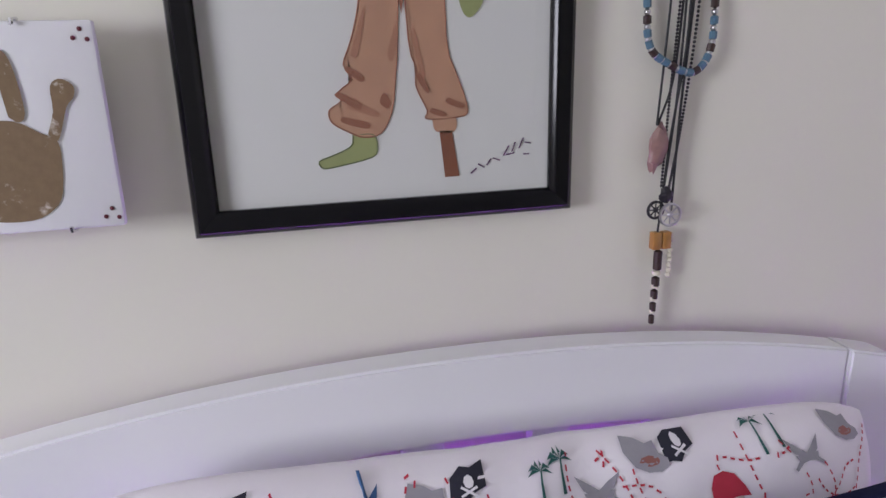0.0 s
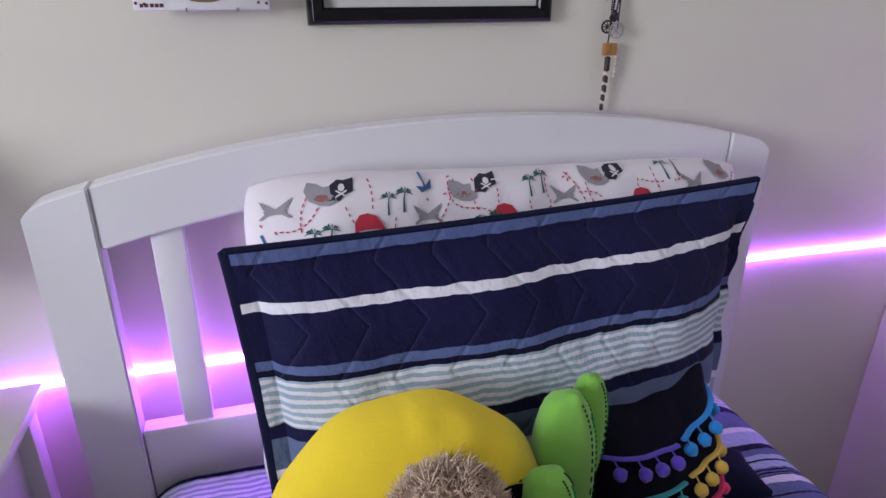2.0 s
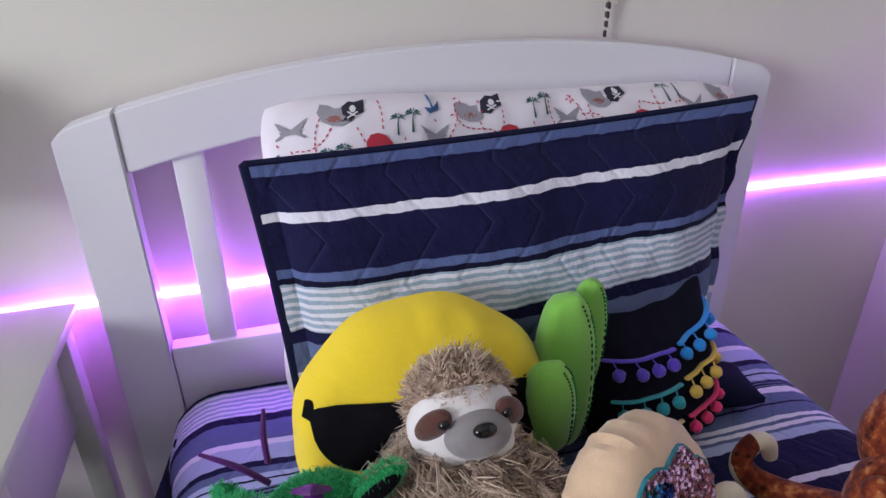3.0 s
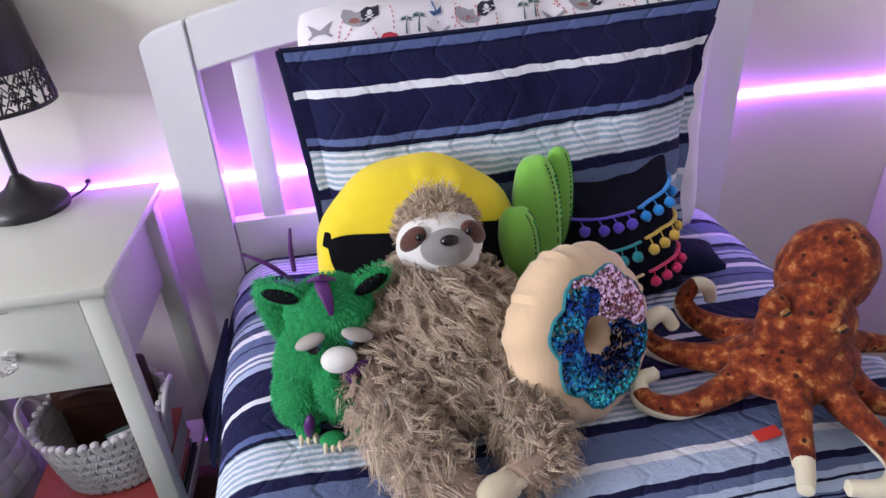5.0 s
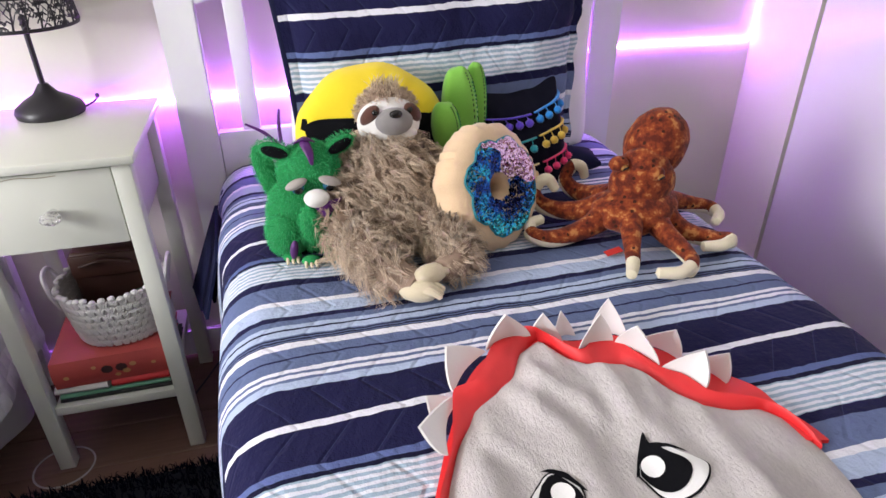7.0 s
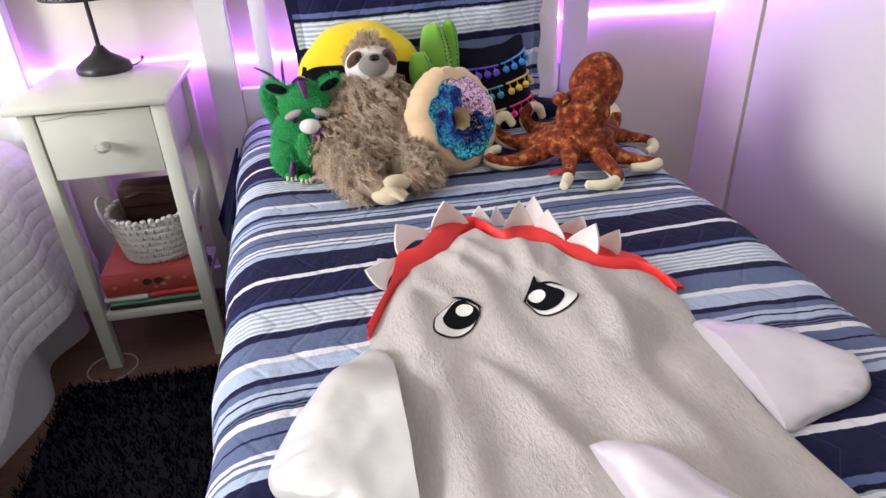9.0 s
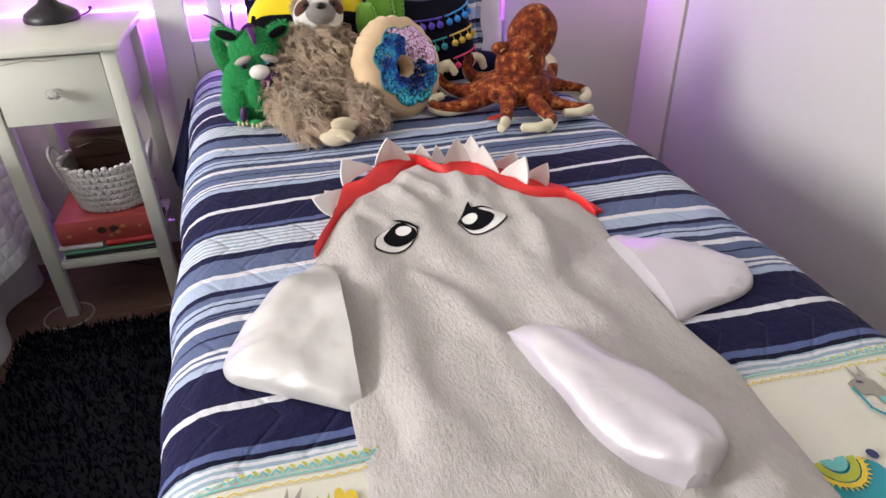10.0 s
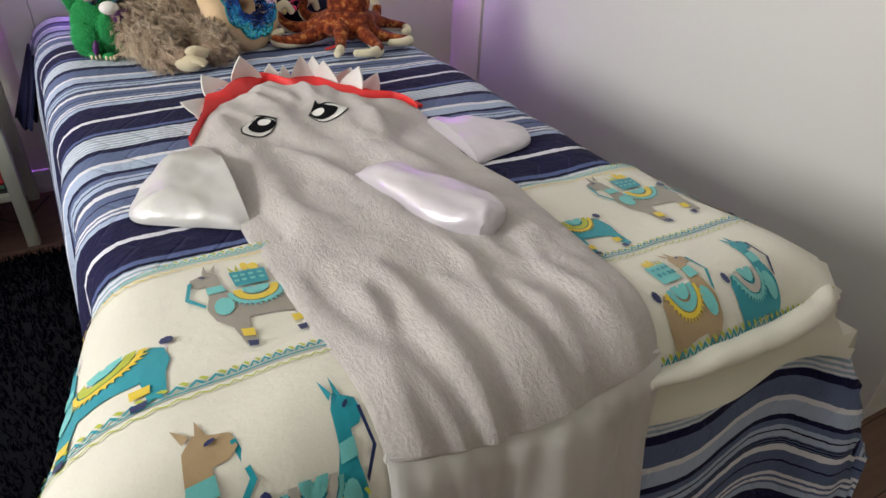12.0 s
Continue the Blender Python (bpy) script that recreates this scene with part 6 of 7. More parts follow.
for sgn in (-1, 1):
    pts = [basket(0 if sgn > 0 else math.pi, 0.08) + Vector((sgn * 0.004, dy, 0)) + Vector((sgn * 0.018 * lift, 0, 0.075 * lift)) for dy, lift in ((-0.030, 0), (-0.034, 0.6), (-0.018, 1.0), (0.018, 1.0), (0.034, 0.6), (0.030, 0))]
    part("handle", tube(pts, 0.0045, 8, 24), "crochet", bk2)
bag = thing("leather_purse", (-0.705, -0.200, 0.330), "dark brown leather purse standing in the basket", "bag")
part("body", rbox(-0.072, 0.075, -0.022, 0.035, -0.045, 0.125, 0.010, 3), "leather", bag)
part("flap", rbox(-0.070, 0.073, -0.032, -0.0225, 0.070, 0.123, 0.004), "leather", bag)
part("strap", tube([(-0.05, -0.034, 0.10), (0.0, -0.038, 0.112), (0.05, -0.034, 0.10)], 0.005, 8, 12), "leather", bag)
bk3 = book("notebook", -0.690, -0.610, -0.290, -0.255, 0.335, 0.347, "darkgreen", "dark green notebook leaning in the basket")
bk3.matrix_basis = pose(-0.655, -0.262, 0.352, 52, -16, 6)
bk3 = book("notebook", -0.690, -0.610, -0.290, -0.255, 0.335, 0.345, "whitebook", "pale notebook leaning in the basket")
bk3.matrix_basis = pose(-0.640, -0.288, 0.366, 56, -12, 6)

# hoop of clear tubing on the floor
M["clear"] = plain("clear_tubing", (0.42, 0.40, 0.38), 0.25)
hp = [(-0.875 + 0.062 * math.cos(2 * math.pi * i / 40), -0.355 + 0.058 * math.sin(2 * math.pi * i / 40), 0.000) for i in range(41)]
top("cable_hoop", tube(hp, 0.0022, 6), "clear", "thin pale cable coiled round the nightstand's leg", "cable")
top("floor_cable", tube([(-0.80, -0.08, -0.003), (-0.70, -0.14, -0.003), (-0.63, -0.20, -0.003), (-0.60, -0.16, -0.003), (-0.55, -0.05, -0.003)], 0.004, 6, 24), "cable", "black power cable on the floor under the nightstand", "cable")

# ---- second bed beside the nightstand ----
m_w, nt, b = nodes_of("white_waffle_quilt")
tc = add(nt, "ShaderNodeTexCoord")
sep = nt.nodes.new("ShaderNodeSeparateXYZ")
nt.links.new(tc.outputs["UV"], sep.inputs[0])
hx = math_node(nt, "ABSOLUTE", math_node(nt, "SINE", math_node(nt, "MULTIPLY", sep.outputs[0], math.pi / 0.032)))
hy = math_node(nt, "ABSOLUTE", math_node(nt, "SINE", math_node(nt, "MULTIPLY", sep.outputs[1], math.pi / 0.032)))
hh = math_node(nt, "POWER", math_node(nt, "MULTIPLY", hx, hy), 0.5)
n2 = noise_out(nt, tc.outputs["UV"], 300, 3)
nt.links.new(mix_col(nt, n2, (0.66, 0.65, 0.68), (0.76, 0.75, 0.77)), b.inputs["Base Color"])
b.inputs["Roughness"].default_value = 0.9
nn = bump(nt, None, n2, 0.2, 0.001)
bump(nt, b, hh, 0.45, 0.008, nn)
M["waffle"] = m_w


def drape2(s, d, h):
    p = drape(s, d, 0.0, 0.0, 1.0, 0.515)
    f = 0.02 * math.sin(d * 9 + 0.6) * max(0.0, (0.55 - p.z) / 0.5)
    return p + Vector((-1.515 + (0.08 * max(0, 0.5 - p.z) + f) * (1 if s > 0 else -1), 0.0, 0.010 + h))


top("white_quilt", shell(drape2, 70, 80, 0.010, lambda u, v: (u, v), -0.80, 0.86, 0.02, 2.2), "waffle", "white waffle-quilted bedspread hanging over the second bed", "quilt")
m2 = top("mattress", rbox(-1.49 - 0.452, -1.49 + 0.452, -1.945, -0.068, 0.361, 0.535, 0.03, 3), "ticking", "white mattress of the second bed under its quilt", "mattress")
M["sheet"] = plain("white_cotton_sheet", (0.66, 0.65, 0.66), 0.9, 0.05, 8, 250, 0.3, 0.001)
top("bed_valance", shell(lambda u, v, h: Vector((-1.49 + 0.472 + 0.028 * math.sin(u * 34 + math.sin(u * 11)) * (1 - v) + h, -0.10 - 1.86 * u, 0.000 + 0.36 * v)), 90, 6, 0.003), "sheet", "gathered white bed valance hanging to the floor", "valance")

# ---- rug ----
rg = thing("rug", (0, 0, 0), "dark navy shaggy rug on the floor beside the bed", "rug")
part("backing", rbox(-0.965, -0.30, -2.75, -0.430, -0.008, 0.004, 0.003), "rugbase", rg)
def rug_pick(r):
    return Vector((r.uniform(-0.972, -0.33), -0.425 - 2.2 * r.random() ** 1.35, 0.002)), Vector((0, 0, 1))
fur("pile_layer", rug_pick, 15000, 0.026, 0.0021, "rug", rg, 21, 0.35, 0.9, "dense dark navy pile", gravity=(0, -0.2, -0.2))

# ---- framed picture ----
pf = thing("framed_picture", (0, 0, 0), "black framed drawing of a costumed figure under glass", "picture")
X0, X1, Z0, Z1 = -0.1755, 0.1525, 1.1595, 1.590
for nm, pts in (("frame_bar", ((X0, Z0), (X1, Z0), (X1 - 0.021, Z0 + 0.021), (X0 + 0.021, Z0 + 0.021))), ("frame_bar", ((X0, Z1), (X1, Z1), (X1 - 0.021, Z1 - 0.021), (X0 + 0.021, Z1 - 0.021))),
                ("frame_bar", ((X0, Z0), (X0, Z1), (X0 + 0.021, Z1 - 0.021), (X0 + 0.021, Z0 + 0.021))), ("frame_bar", ((X1, Z0), (X1, Z1), (X1 - 0.021, Z1 - 0.021), (X1 - 0.021, Z0 + 0.021)))):
    (ax, az), (bx, bz), (cx, cz), (dx, dz) = pts
    prof = [(0.0, -0.0005), (0.02, 0.010), (0.12, 0.016), (0.3, 0.0185), (0.5, 0.0165), (0.7, 0.0155), (0.85, 0.013), (1.0, 0.009), (1.0, -0.0005)]
    bm = bmesh.new()
    rows = []
    for k, y in prof:
        rows.append((bm.verts.new((ax + (dx - ax) * k, -y, az + (dz - az) * k)), bm.verts.new((bx + (cx - bx) * k, -y, bz + (cz - bz) * k))))
    for p, q in zip(rows, rows[1:]):
        bm.faces.new((p[0], p[1], q[1], q[0]))
    bmesh.ops.recalc_face_normals(bm, faces=bm.faces[:])
    part(nm, bm, "black", pf)
part("paper", rbox(X0 + 0.019, X1 - 0.019, -0.0045, -0.001, Z0 + 0.019, Z1 - 0.019, 0), "paper", pf, flat=True)
m_p, nt, b = nodes_of("picture_glass")
tr, gl, fr, mx = (nt.nodes.new(k) for k in ("ShaderNodeBsdfTransparent", "ShaderNodeBsdfGlossy", "ShaderNodeFresnel", "ShaderNodeMixShader"))
gl.inputs["Roughness"].default_value = 0.02
for a, c in ((fr.outputs[0], mx.inputs[0]), (tr.outputs[0], mx.inputs[1]), (gl.outputs[0], mx.inputs[2])):
    nt.links.new(a, c)
nt.links.new(mx.outputs[0], nt.nodes["Material Output"].inputs["Surface"])
M["pane"] = m_p
pane = part("glass_pane", rbox(X0 + 0.0195, X1 - 0.0195, -0.0085, -0.0075, Z0 + 0.0195, Z1 - 0.0195, 0), "pane", pf, flat=True)
pane.visible_shadow = False


def ink(name, c, vary=0.25):
    M[name] = plain(name, c, 0.85, vary, 45, 200, 0.05, 0.0003)


ink("ink_tan", (0.60, 0.34, 0.215)), ink("ink_dark", (0.36, 0.145, 0.085)), ink("ink_moss", (0.16, 0.20, 0.08)), ink("ink_green", (0.38, 0.42, 0.17)), ink("ink_peg", (0.27, 0.09, 0.045)), ink("ink_plum", (0.10, 0.02, 0.12)), ink("ink_shade", (0.48, 0.235, 0.145))


def ink_shape(name, pts, mat, y=-0.0052, parent=pf):
    bm = bmesh.new()
    f = bm.faces.new([bm.verts.new((x, y, z)) for x, z in pts])
    bmesh.ops.triangulate(bm, faces=[f])
    bmesh.ops.recalc_face_normals(bm, faces=bm.faces[:])
    part(name, bm, mat, parent, flat=True)


def round_shape(pts, n=4):
    q = bezier([(*p, 0) for p in pts + pts[:1]], n * len(pts))
    return [(v.x, v.y) for v in q[:-1]]


LEGS = ([(-0.022, 1.42), (-0.030, 1.345), (-0.039, 1.311), (-0.046, 1.293), (-0.040, 1.281), (-0.051, 1.272), (-0.050, 1.264), (-0.060, 1.257), (-0.058, 1.247), (-0.045, 1.239), (-0.033, 1.234), (-0.018, 1.237), (-0.008, 1.255), (-0.004, 1.282), (-0.001, 1.312), (0.003, 1.42)],
        [(0.004, 1.42), (0.008, 1.312), (0.014, 1.289), (0.013, 1.274), (0.022, 1.254), (0.020, 1.248), (0.028, 1.246), (0.046, 1.247), (0.057, 1.250), (0.055, 1.264), (0.047, 1.286), (0.040, 1.312), (0.035, 1.42)])
for pts in LEGS:
    ink_shape("drawn_leg", round_shape(pts, 3), "ink_tan", -0.0050)
    line = round_shape(pts, 3)
    part("drawn_outline", tube([(x, -0.0050, z) for x, z in line], 0.0006, 4), "ink_dark", pf)
ink_shape("drawn_cuff", round_shape([(0.026, 1.246), (0.029, 1.236), (0.045, 1.235), (0.046, 1.247)]), "ink_tan", -0.0052)
foot = [(-0.042, 1.236), (-0.044, 1.227), (-0.060, 1.220), (-0.071, 1.216), (-0.068, 1.210), (-0.056, 1.211), (-0.027, 1.217), (-0.022, 1.225), (-0.025, 1.236)]
ink_shape("drawn_foot", round_shape(foot, 3), "ink_green", -0.0048)
part("drawn_outline", tube([(x, -0.0048, z) for x, z in round_shape(foot, 3)], 0.0006, 4), "ink_moss", pf)
ink_shape("drawn_peg", [(0.032, 1.236), (0.043, 1.236), (0.049, 1.196), (0.036, 1.196)], "ink_peg")
ink_shape("drawn_cuff_glove", round_shape([(0.050, 1.345), (0.055, 1.331), (0.062, 1.328), (0.071, 1.338), (0.072, 1.350)]), "ink_green")
for pts in ([(-0.043, 1.292), (-0.030, 1.283), (-0.033, 1.279), (-0.044, 1.288)], [(-0.052, 1.272), (-0.034, 1.262), (-0.036, 1.257), (-0.054, 1.268)], [(-0.050, 1.252), (-0.028, 1.246), (-0.030, 1.241), (-0.050, 1.247)], [(-0.012, 1.256), (-0.018, 1.262), (-0.014, 1.270), (-0.009, 1.262)],
            [(0.016, 1.286), (0.024, 1.272), (0.022, 1.268), (0.014, 1.280)], [(0.040, 1.264), (0.054, 1.258), (0.052, 1.254), (0.038, 1.260)], [(0.026, 1.256), (0.038, 1.251), (0.036, 1.248), (0.024, 1.252)], [(0.003, 1.331), (0.001, 1.350), (0.006, 1.350)]):
    ink_shape("drawn_fold", round_shape(pts, 3), "ink_dark", -0.0056)
for pts in ([(-0.040, 1.300), (-0.030, 1.330), (-0.026, 1.335), (-0.034, 1.300)], [(-0.010, 1.30), (-0.002, 1.325), (0.000, 1.32), (-0.006, 1.295)], [(0.010, 1.315), (0.018, 1.28), (0.021, 1.285), (0.013, 1.32)], [(-0.045, 1.258), (-0.02, 1.25), (-0.022, 1.256), (-0.043, 1.264)]):
    ink_shape("drawn_shade", round_shape(pts, 3), "ink_shade", -0.0054)
# the signature: illegible strokes
for x, z, w, a in ((0.062, 1.200, 0.007, 40), (0.069, 1.204, 0.007, -30), (0.076, 1.207, 0.007, 55), (0.083, 1.209, 0.007, -20), (0.092, 1.216, 0.010, 60), (0.099, 1.219, 0.009, 70), (0.106, 1.222, 0.010, 65), (0.112, 1.222, 0.006, -10), (0.096, 1.213, 0.008, 10), (0.111, 1.212, 0.006, 0)):
    c, s = math.cos(radians(a)), math.sin(radians(a))
    ink_shape("signature_stroke", [(x - w * c / 2 + s * 0.0006, z - w * s / 2 - c * 0.0006), (x + w * c / 2 + s * 0.0006, z + w * s / 2 - c * 0.0006), (x + w * c / 2 - s * 0.0006, z + w * s / 2 + c * 0.0006), (x - w * c / 2 - s * 0.0006, z - w * s / 2 + c * 0.0006)], "ink_plum", -0.0053)

# ---- painted canvas with a print of paint ----
cv = thing("painted_tile", (0, 0, 0), "white square board with a brown paint print, held by clips", "wall art")
M["board"] = plain("white_board", (0.76, 0.76, 0.77), 0.7, 0.03, 10, 200, 0.1, 0.0005)
m_pb, nt, b = nodes_of("brown_poster_paint")
co = add(nt, "ShaderNodeTexCoord").outputs["Object"]
thin = nt.nodes.new("ShaderNodeMapRange")
thin.inputs["From Min"].default_value, thin.inputs["From Max"].default_value = 0.60, 0.72
nt.links.new(noise_out(nt, co, 75, 5, 0.65), thin.inputs["Value"])
nt.links.new(mix_col(nt, thin.outputs[0], mix_col(nt, noise_out(nt, co, 160, 3), (0.15, 0.095, 0.045), (0.23, 0.155, 0.08)), (0.62, 0.56, 0.48)), b.inputs["Base Color"])
b.inputs["Roughness"].default_value = 0.7
M["paintbrown"] = m_pb
M["inkred"] = plain("dark_red_ink", (0.12, 0.02, 0.03), 0.8)
part("board", rbox(-0.369, -0.2205, -0.030, -0.0215, 1.180, 1.328, 0.002), "board", cv)
ink_shape("paint_palm", round_shape([(-0.317, 1.258), (-0.304, 1.261), (-0.282, 1.261), (-0.266, 1.252), (-0.257, 1.247), (-0.255, 1.236), (-0.259, 1.208), (-0.267, 1.196), (-0.282, 1.189), (-0.307, 1.190), (-0.319, 1.199), (-0.327, 1.210), (-0.333, 1.219), (-0.324, 1.226), (-0.318, 1.236)], 3), "paintbrown", -0.0308, cv)
for k, pts in enumerate(([(-0.328, 1.217), (-0.345, 1.226), (-0.356, 1.235), (-0.357, 1.241), (-0.347, 1.248), (-0.338, 1.244), (-0.338, 1.236), (-0.330, 1.226), (-0.321, 1.226)], [(-0.320, 1.252), (-0.328, 1.268), (-0.333, 1.282), (-0.339, 1.290), (-0.335, 1.297), (-0.328, 1.297), (-0.325, 1.287), (-0.319, 1.274), (-0.310, 1.258)],
                         [(-0.309, 1.261), (-0.311, 1.284), (-0.316, 1.300), (-0.317, 1.311), (-0.308, 1.314), (-0.300, 1.294), (-0.293, 1.267), (-0.297, 1.260)], [(-0.284, 1.264), (-0.286, 1.287), (-0.290, 1.303), (-0.286, 1.309), (-0.278, 1.307), (-0.274, 1.289), (-0.273, 1.266), (-0.278, 1.260)],
                         [(-0.261, 1.251), (-0.255, 1.267), (-0.254, 1.284), (-0.247, 1.289), (-0.239, 1.284), (-0.240, 1.276), (-0.246, 1.269), (-0.255, 1.246)])):
    ink_shape("paint_finger", round_shape(pts, 3), "paintbrown", -0.0310 - 0.0001 * k, cv)
dots = [(x + dx, z + dz) for x, z in ((-0.229, 1.318), (-0.228, 1.190), (-0.361, 1.190)) for dx, dz in ((0, 0.004), (0.004, -0.003), (-0.005, -0.002))]
for x, z in dots:
    part("ink_dot", ball((x, -0.0303, z), (0.0017, 0.0008, 0.0017), (0, 0, 0), 8, 5), "inkred", cv)
for i, x in enumerate((-0.362, -0.357, -0.351, -0.346, -0.341)):
    ink_shape("name_bar", [(x, 1.1835), (x + 0.0036, 1.1835), (x + 0.0036, 1.1875), (x, 1.1875)], "inkred", -0.0306, cv)
for x, z in ((-0.313, 1.1785), (-0.257, 1.1785), (-0.270, 1.3295), (-0.330, 1.3295)):
    part("clip", tube([(x, -0.022, z), (x, -0.0325, z + (0.001 if z < 1.2 else -0.001)), (x, -0.033, z + (0.004 if z < 1.2 else -0.004))], 0.0016, 6), "chrome", cv, "small wire clip")
part("spacer", rbox(-0.33, -0.26, -0.0215, -0.0, 1.22, 1.29, 0.001), "board", cv)

# ---- necklaces on the wall ----
M["cord"] = plain("black_cord", (0.008, 0.008, 0.010), 0.6)
M["turq"] = plain("turquoise_bead", (0.085, 0.17, 0.24), 0.4, 0.5, 90, 120, 0.2, 0.001)
M["silver"] = plain("silver_bead", (0.55, 0.54, 0.55), 0.3, 0.1, 20, 80, 0, 0, metal=1.0)
M["stone"] = plain("pink_brown_stone", (0.30, 0.17, 0.15), 0.4, 0.5, 60, 150, 0.3, 0.001)
M["amber"] = plain("amber_bead", (0.42, 0.20, 0.05), 0.35, 0.5, 90, 200, 0.2, 0.001)
M["bone"] = plain("bone_bead", (0.66, 0.62, 0.48), 0.5)
M["darkwood"] = plain("dark_wooden_bead", (0.035, 0.018, 0.014), 0.5)
nk = thing("bead_necklace", (0, 0, 0), "turquoise and silver bead necklace hanging on the wall", "necklace", "necklaces")
loop = bezier([(0.216, -0.010, 1.40), (0.219, -0.010, 1.34), (0.224, -0.010, 1.302), (0.242, -0.012, 1.286), (0.268, -0.013, 1.278), (0.284, -0.012, 1.298), (0.286, -0.010, 1.34), (0.283, -0.010, 1.40)], 46)
part("cord", tube(loop, 0.0010, 6), "cord", nk)
for i in range(1, 46, 2):
    d = (loop[i + 1] - loop[i - 1]).normalized() * 0.0030
    part("tube_bead", tube([loop[i] - d, loop[i] + d], 0.0036, 8), "turq" if i % 3 else "darkwood", nk)
    part("silver_bead", ball(loop[i + 1], 0.0030, (0, 0, 0), 10, 6), "silver", nk)
cords = [[(0.243, -0.010, 1.40), (0.242, -0.010, 1.34), (0.239, -0.011, 1.29), (0.235, -0.012, 1.232)], [(0.256, -0.010, 1.40), (0.254, -0.010, 1.33), (0.248, -0.012, 1.27), (0.236, -0.012, 1.232)],
         [(0.258, -0.010, 1.40), (0.257, -0.010, 1.32), (0.254, -0.011, 1.25), (0.247, -0.012, 1.175)], [(0.268, -0.010, 1.40), (0.263, -0.010, 1.31), (0.258, -0.012, 1.24), (0.256, -0.012, 1.150)], [(0.262, -0.010, 1.40), (0.260, -0.011, 1.30), (0.250, -0.012, 1.22), (0.243, -0.012, 1.125)]]
pend = thing("cord_pendant", (0, 0, 0), "black cords with a brown stone pendant on the wall", "necklace", "necklaces")
for c in cords[:2]:
    part("cord", tube(c, 0.0012, 6, 20), "cord", pend)
part("stone", ball((0.237, -0.012, 1.210), (0.0085, 0.005, 0.021), (0, 8, 0), 12, 10, 0.5, 9), "stone", pend, "chipped pink brown stone")
pend = thing("wheel_pendant", (0, 0, 0), "black cords and chains with small metal wheel charms", "necklace", "necklaces")
for c in cords[2:]:
    part("cord", tube(c, 0.0012, 6, 20), "cord", pend)
for pts in ([(0.253, -0.011, 1.40), (0.250, -0.011, 1.32), (0.246, -0.012, 1.25), (0.244, -0.012, 1.175)], [(0.272, -0.011, 1.40), (0.268, -0.011, 1.31), (0.260, -0.012, 1.23), (0.252, -0.012, 1.172)]):
    part("ball_chain", merge(*[ball(p, 0.0016, (0, 0, 0), 6, 4) for p in bezier(pts, 70)]), "metal_black", pend, "black ball chain")
part("charm", ball((0.249, -0.013, 1.166), (0.007, 0.004, 0.008), (0, 0, 0), 10, 8, 0.5, 20), "metal_black", pend)
for c, r in (((0.253, -0.016, 1.147), 0.0105), ((0.239, -0.013, 1.152), 0.0080)):
    ring = [(c[0] + r * math.cos(2 * math.pi * k / 24), c[1], c[2] + r * math.sin(2 * math.pi * k / 24)) for k in range(25)]
    wh = part("wheel", merge(tube(ring, 0.0014, 6), ball(c, (0.0028, 0.002, 0.0028), (0, 0, 0), 8, 6)), "silver" if r > 0.009 else "metal_black", pend, "spoked wheel charm")
    for k in range(4):
        t = math.pi * k / 4
        part("spoke", tube([(c[0] + r * math.cos(t), c[1], c[2] + r * math.sin(t)), (c[0] - r * math.cos(t), c[1], c[2] - r * math.sin(t))], 0.0007, 5), "silver" if r > 0.009 else "metal_black", wh)
pend = thing("tooth_necklace", (0, 0, 0), "long pendant of amber cubes and striped wooden beads", "necklace", "necklaces")
for x in (0.2415, 0.2515):
    part("amber_cube", rbox(x - 0.0046, x + 0.0046, -0.017, -0.008, 1.113, 1.130, 0.0012), "amber", pend)
part("long_bead", tube([(0.2455, -0.012, 1.110), (0.2455, -0.012, 1.092)], 0.0042, 10), "darkwood", pend)
for k in range(8):
    z = 1.0895 - 0.0066 * k
    part("bead", tube([(0.2450 - 0.0003 * k, -0.012, z), (0.2450 - 0.0003 * k, -0.012, z - (0.0028 if k % 2 == 0 else 0.0080))], 0.0042 - 0.0002 * k, 10), "bone" if k % 2 == 0 else "darkwood", pend)
for k in range(9):
    part("pearl", ball((0.2585 + 0.0004 * (k % 2), -0.011, 1.126 - 0.0052 * k), 0.0027, (0, 0, 0), 8, 6), "bone", pend)

# ---- prints on the pillow behind ----
for nm, c in (("i_black", (0.02, 0.02, 0.035)), ("i_grey", (0.32, 0.31, 0.34)), ("i_red", (0.50, 0.03, 0.06)), ("i_green", (0.02, 0.10, 0.09)), ("i_blue", (0.05, 0.13, 0.30)), ("i_white", (0.75, 0.72, 0.75)), ("i_skin", (0.62, 0.50, 0.46)), ("i_brown", (0.30, 0.12, 0.10))):
    ink(nm, c, 0.2)


def on_pillow(x, z):
    return PF(min(0.995, max(0.005, x / 0.712)), min(0.998, max(0.3, 1 - z / 0.445)), -1) + Vector((0, -0.0016, 0))


def motif(name, shapes, mat, x, z, sc=1.0, rot=0.0, parent=pp):
    c, s = math.cos(radians(rot)), math.sin(radians(rot))
    return part(name, merge(*[decal([(x + (a * c - b * s) * sc, z - (a * s + b * c) * sc) for a, b in sh], on_pillow) for sh in shapes]), mat, parent)


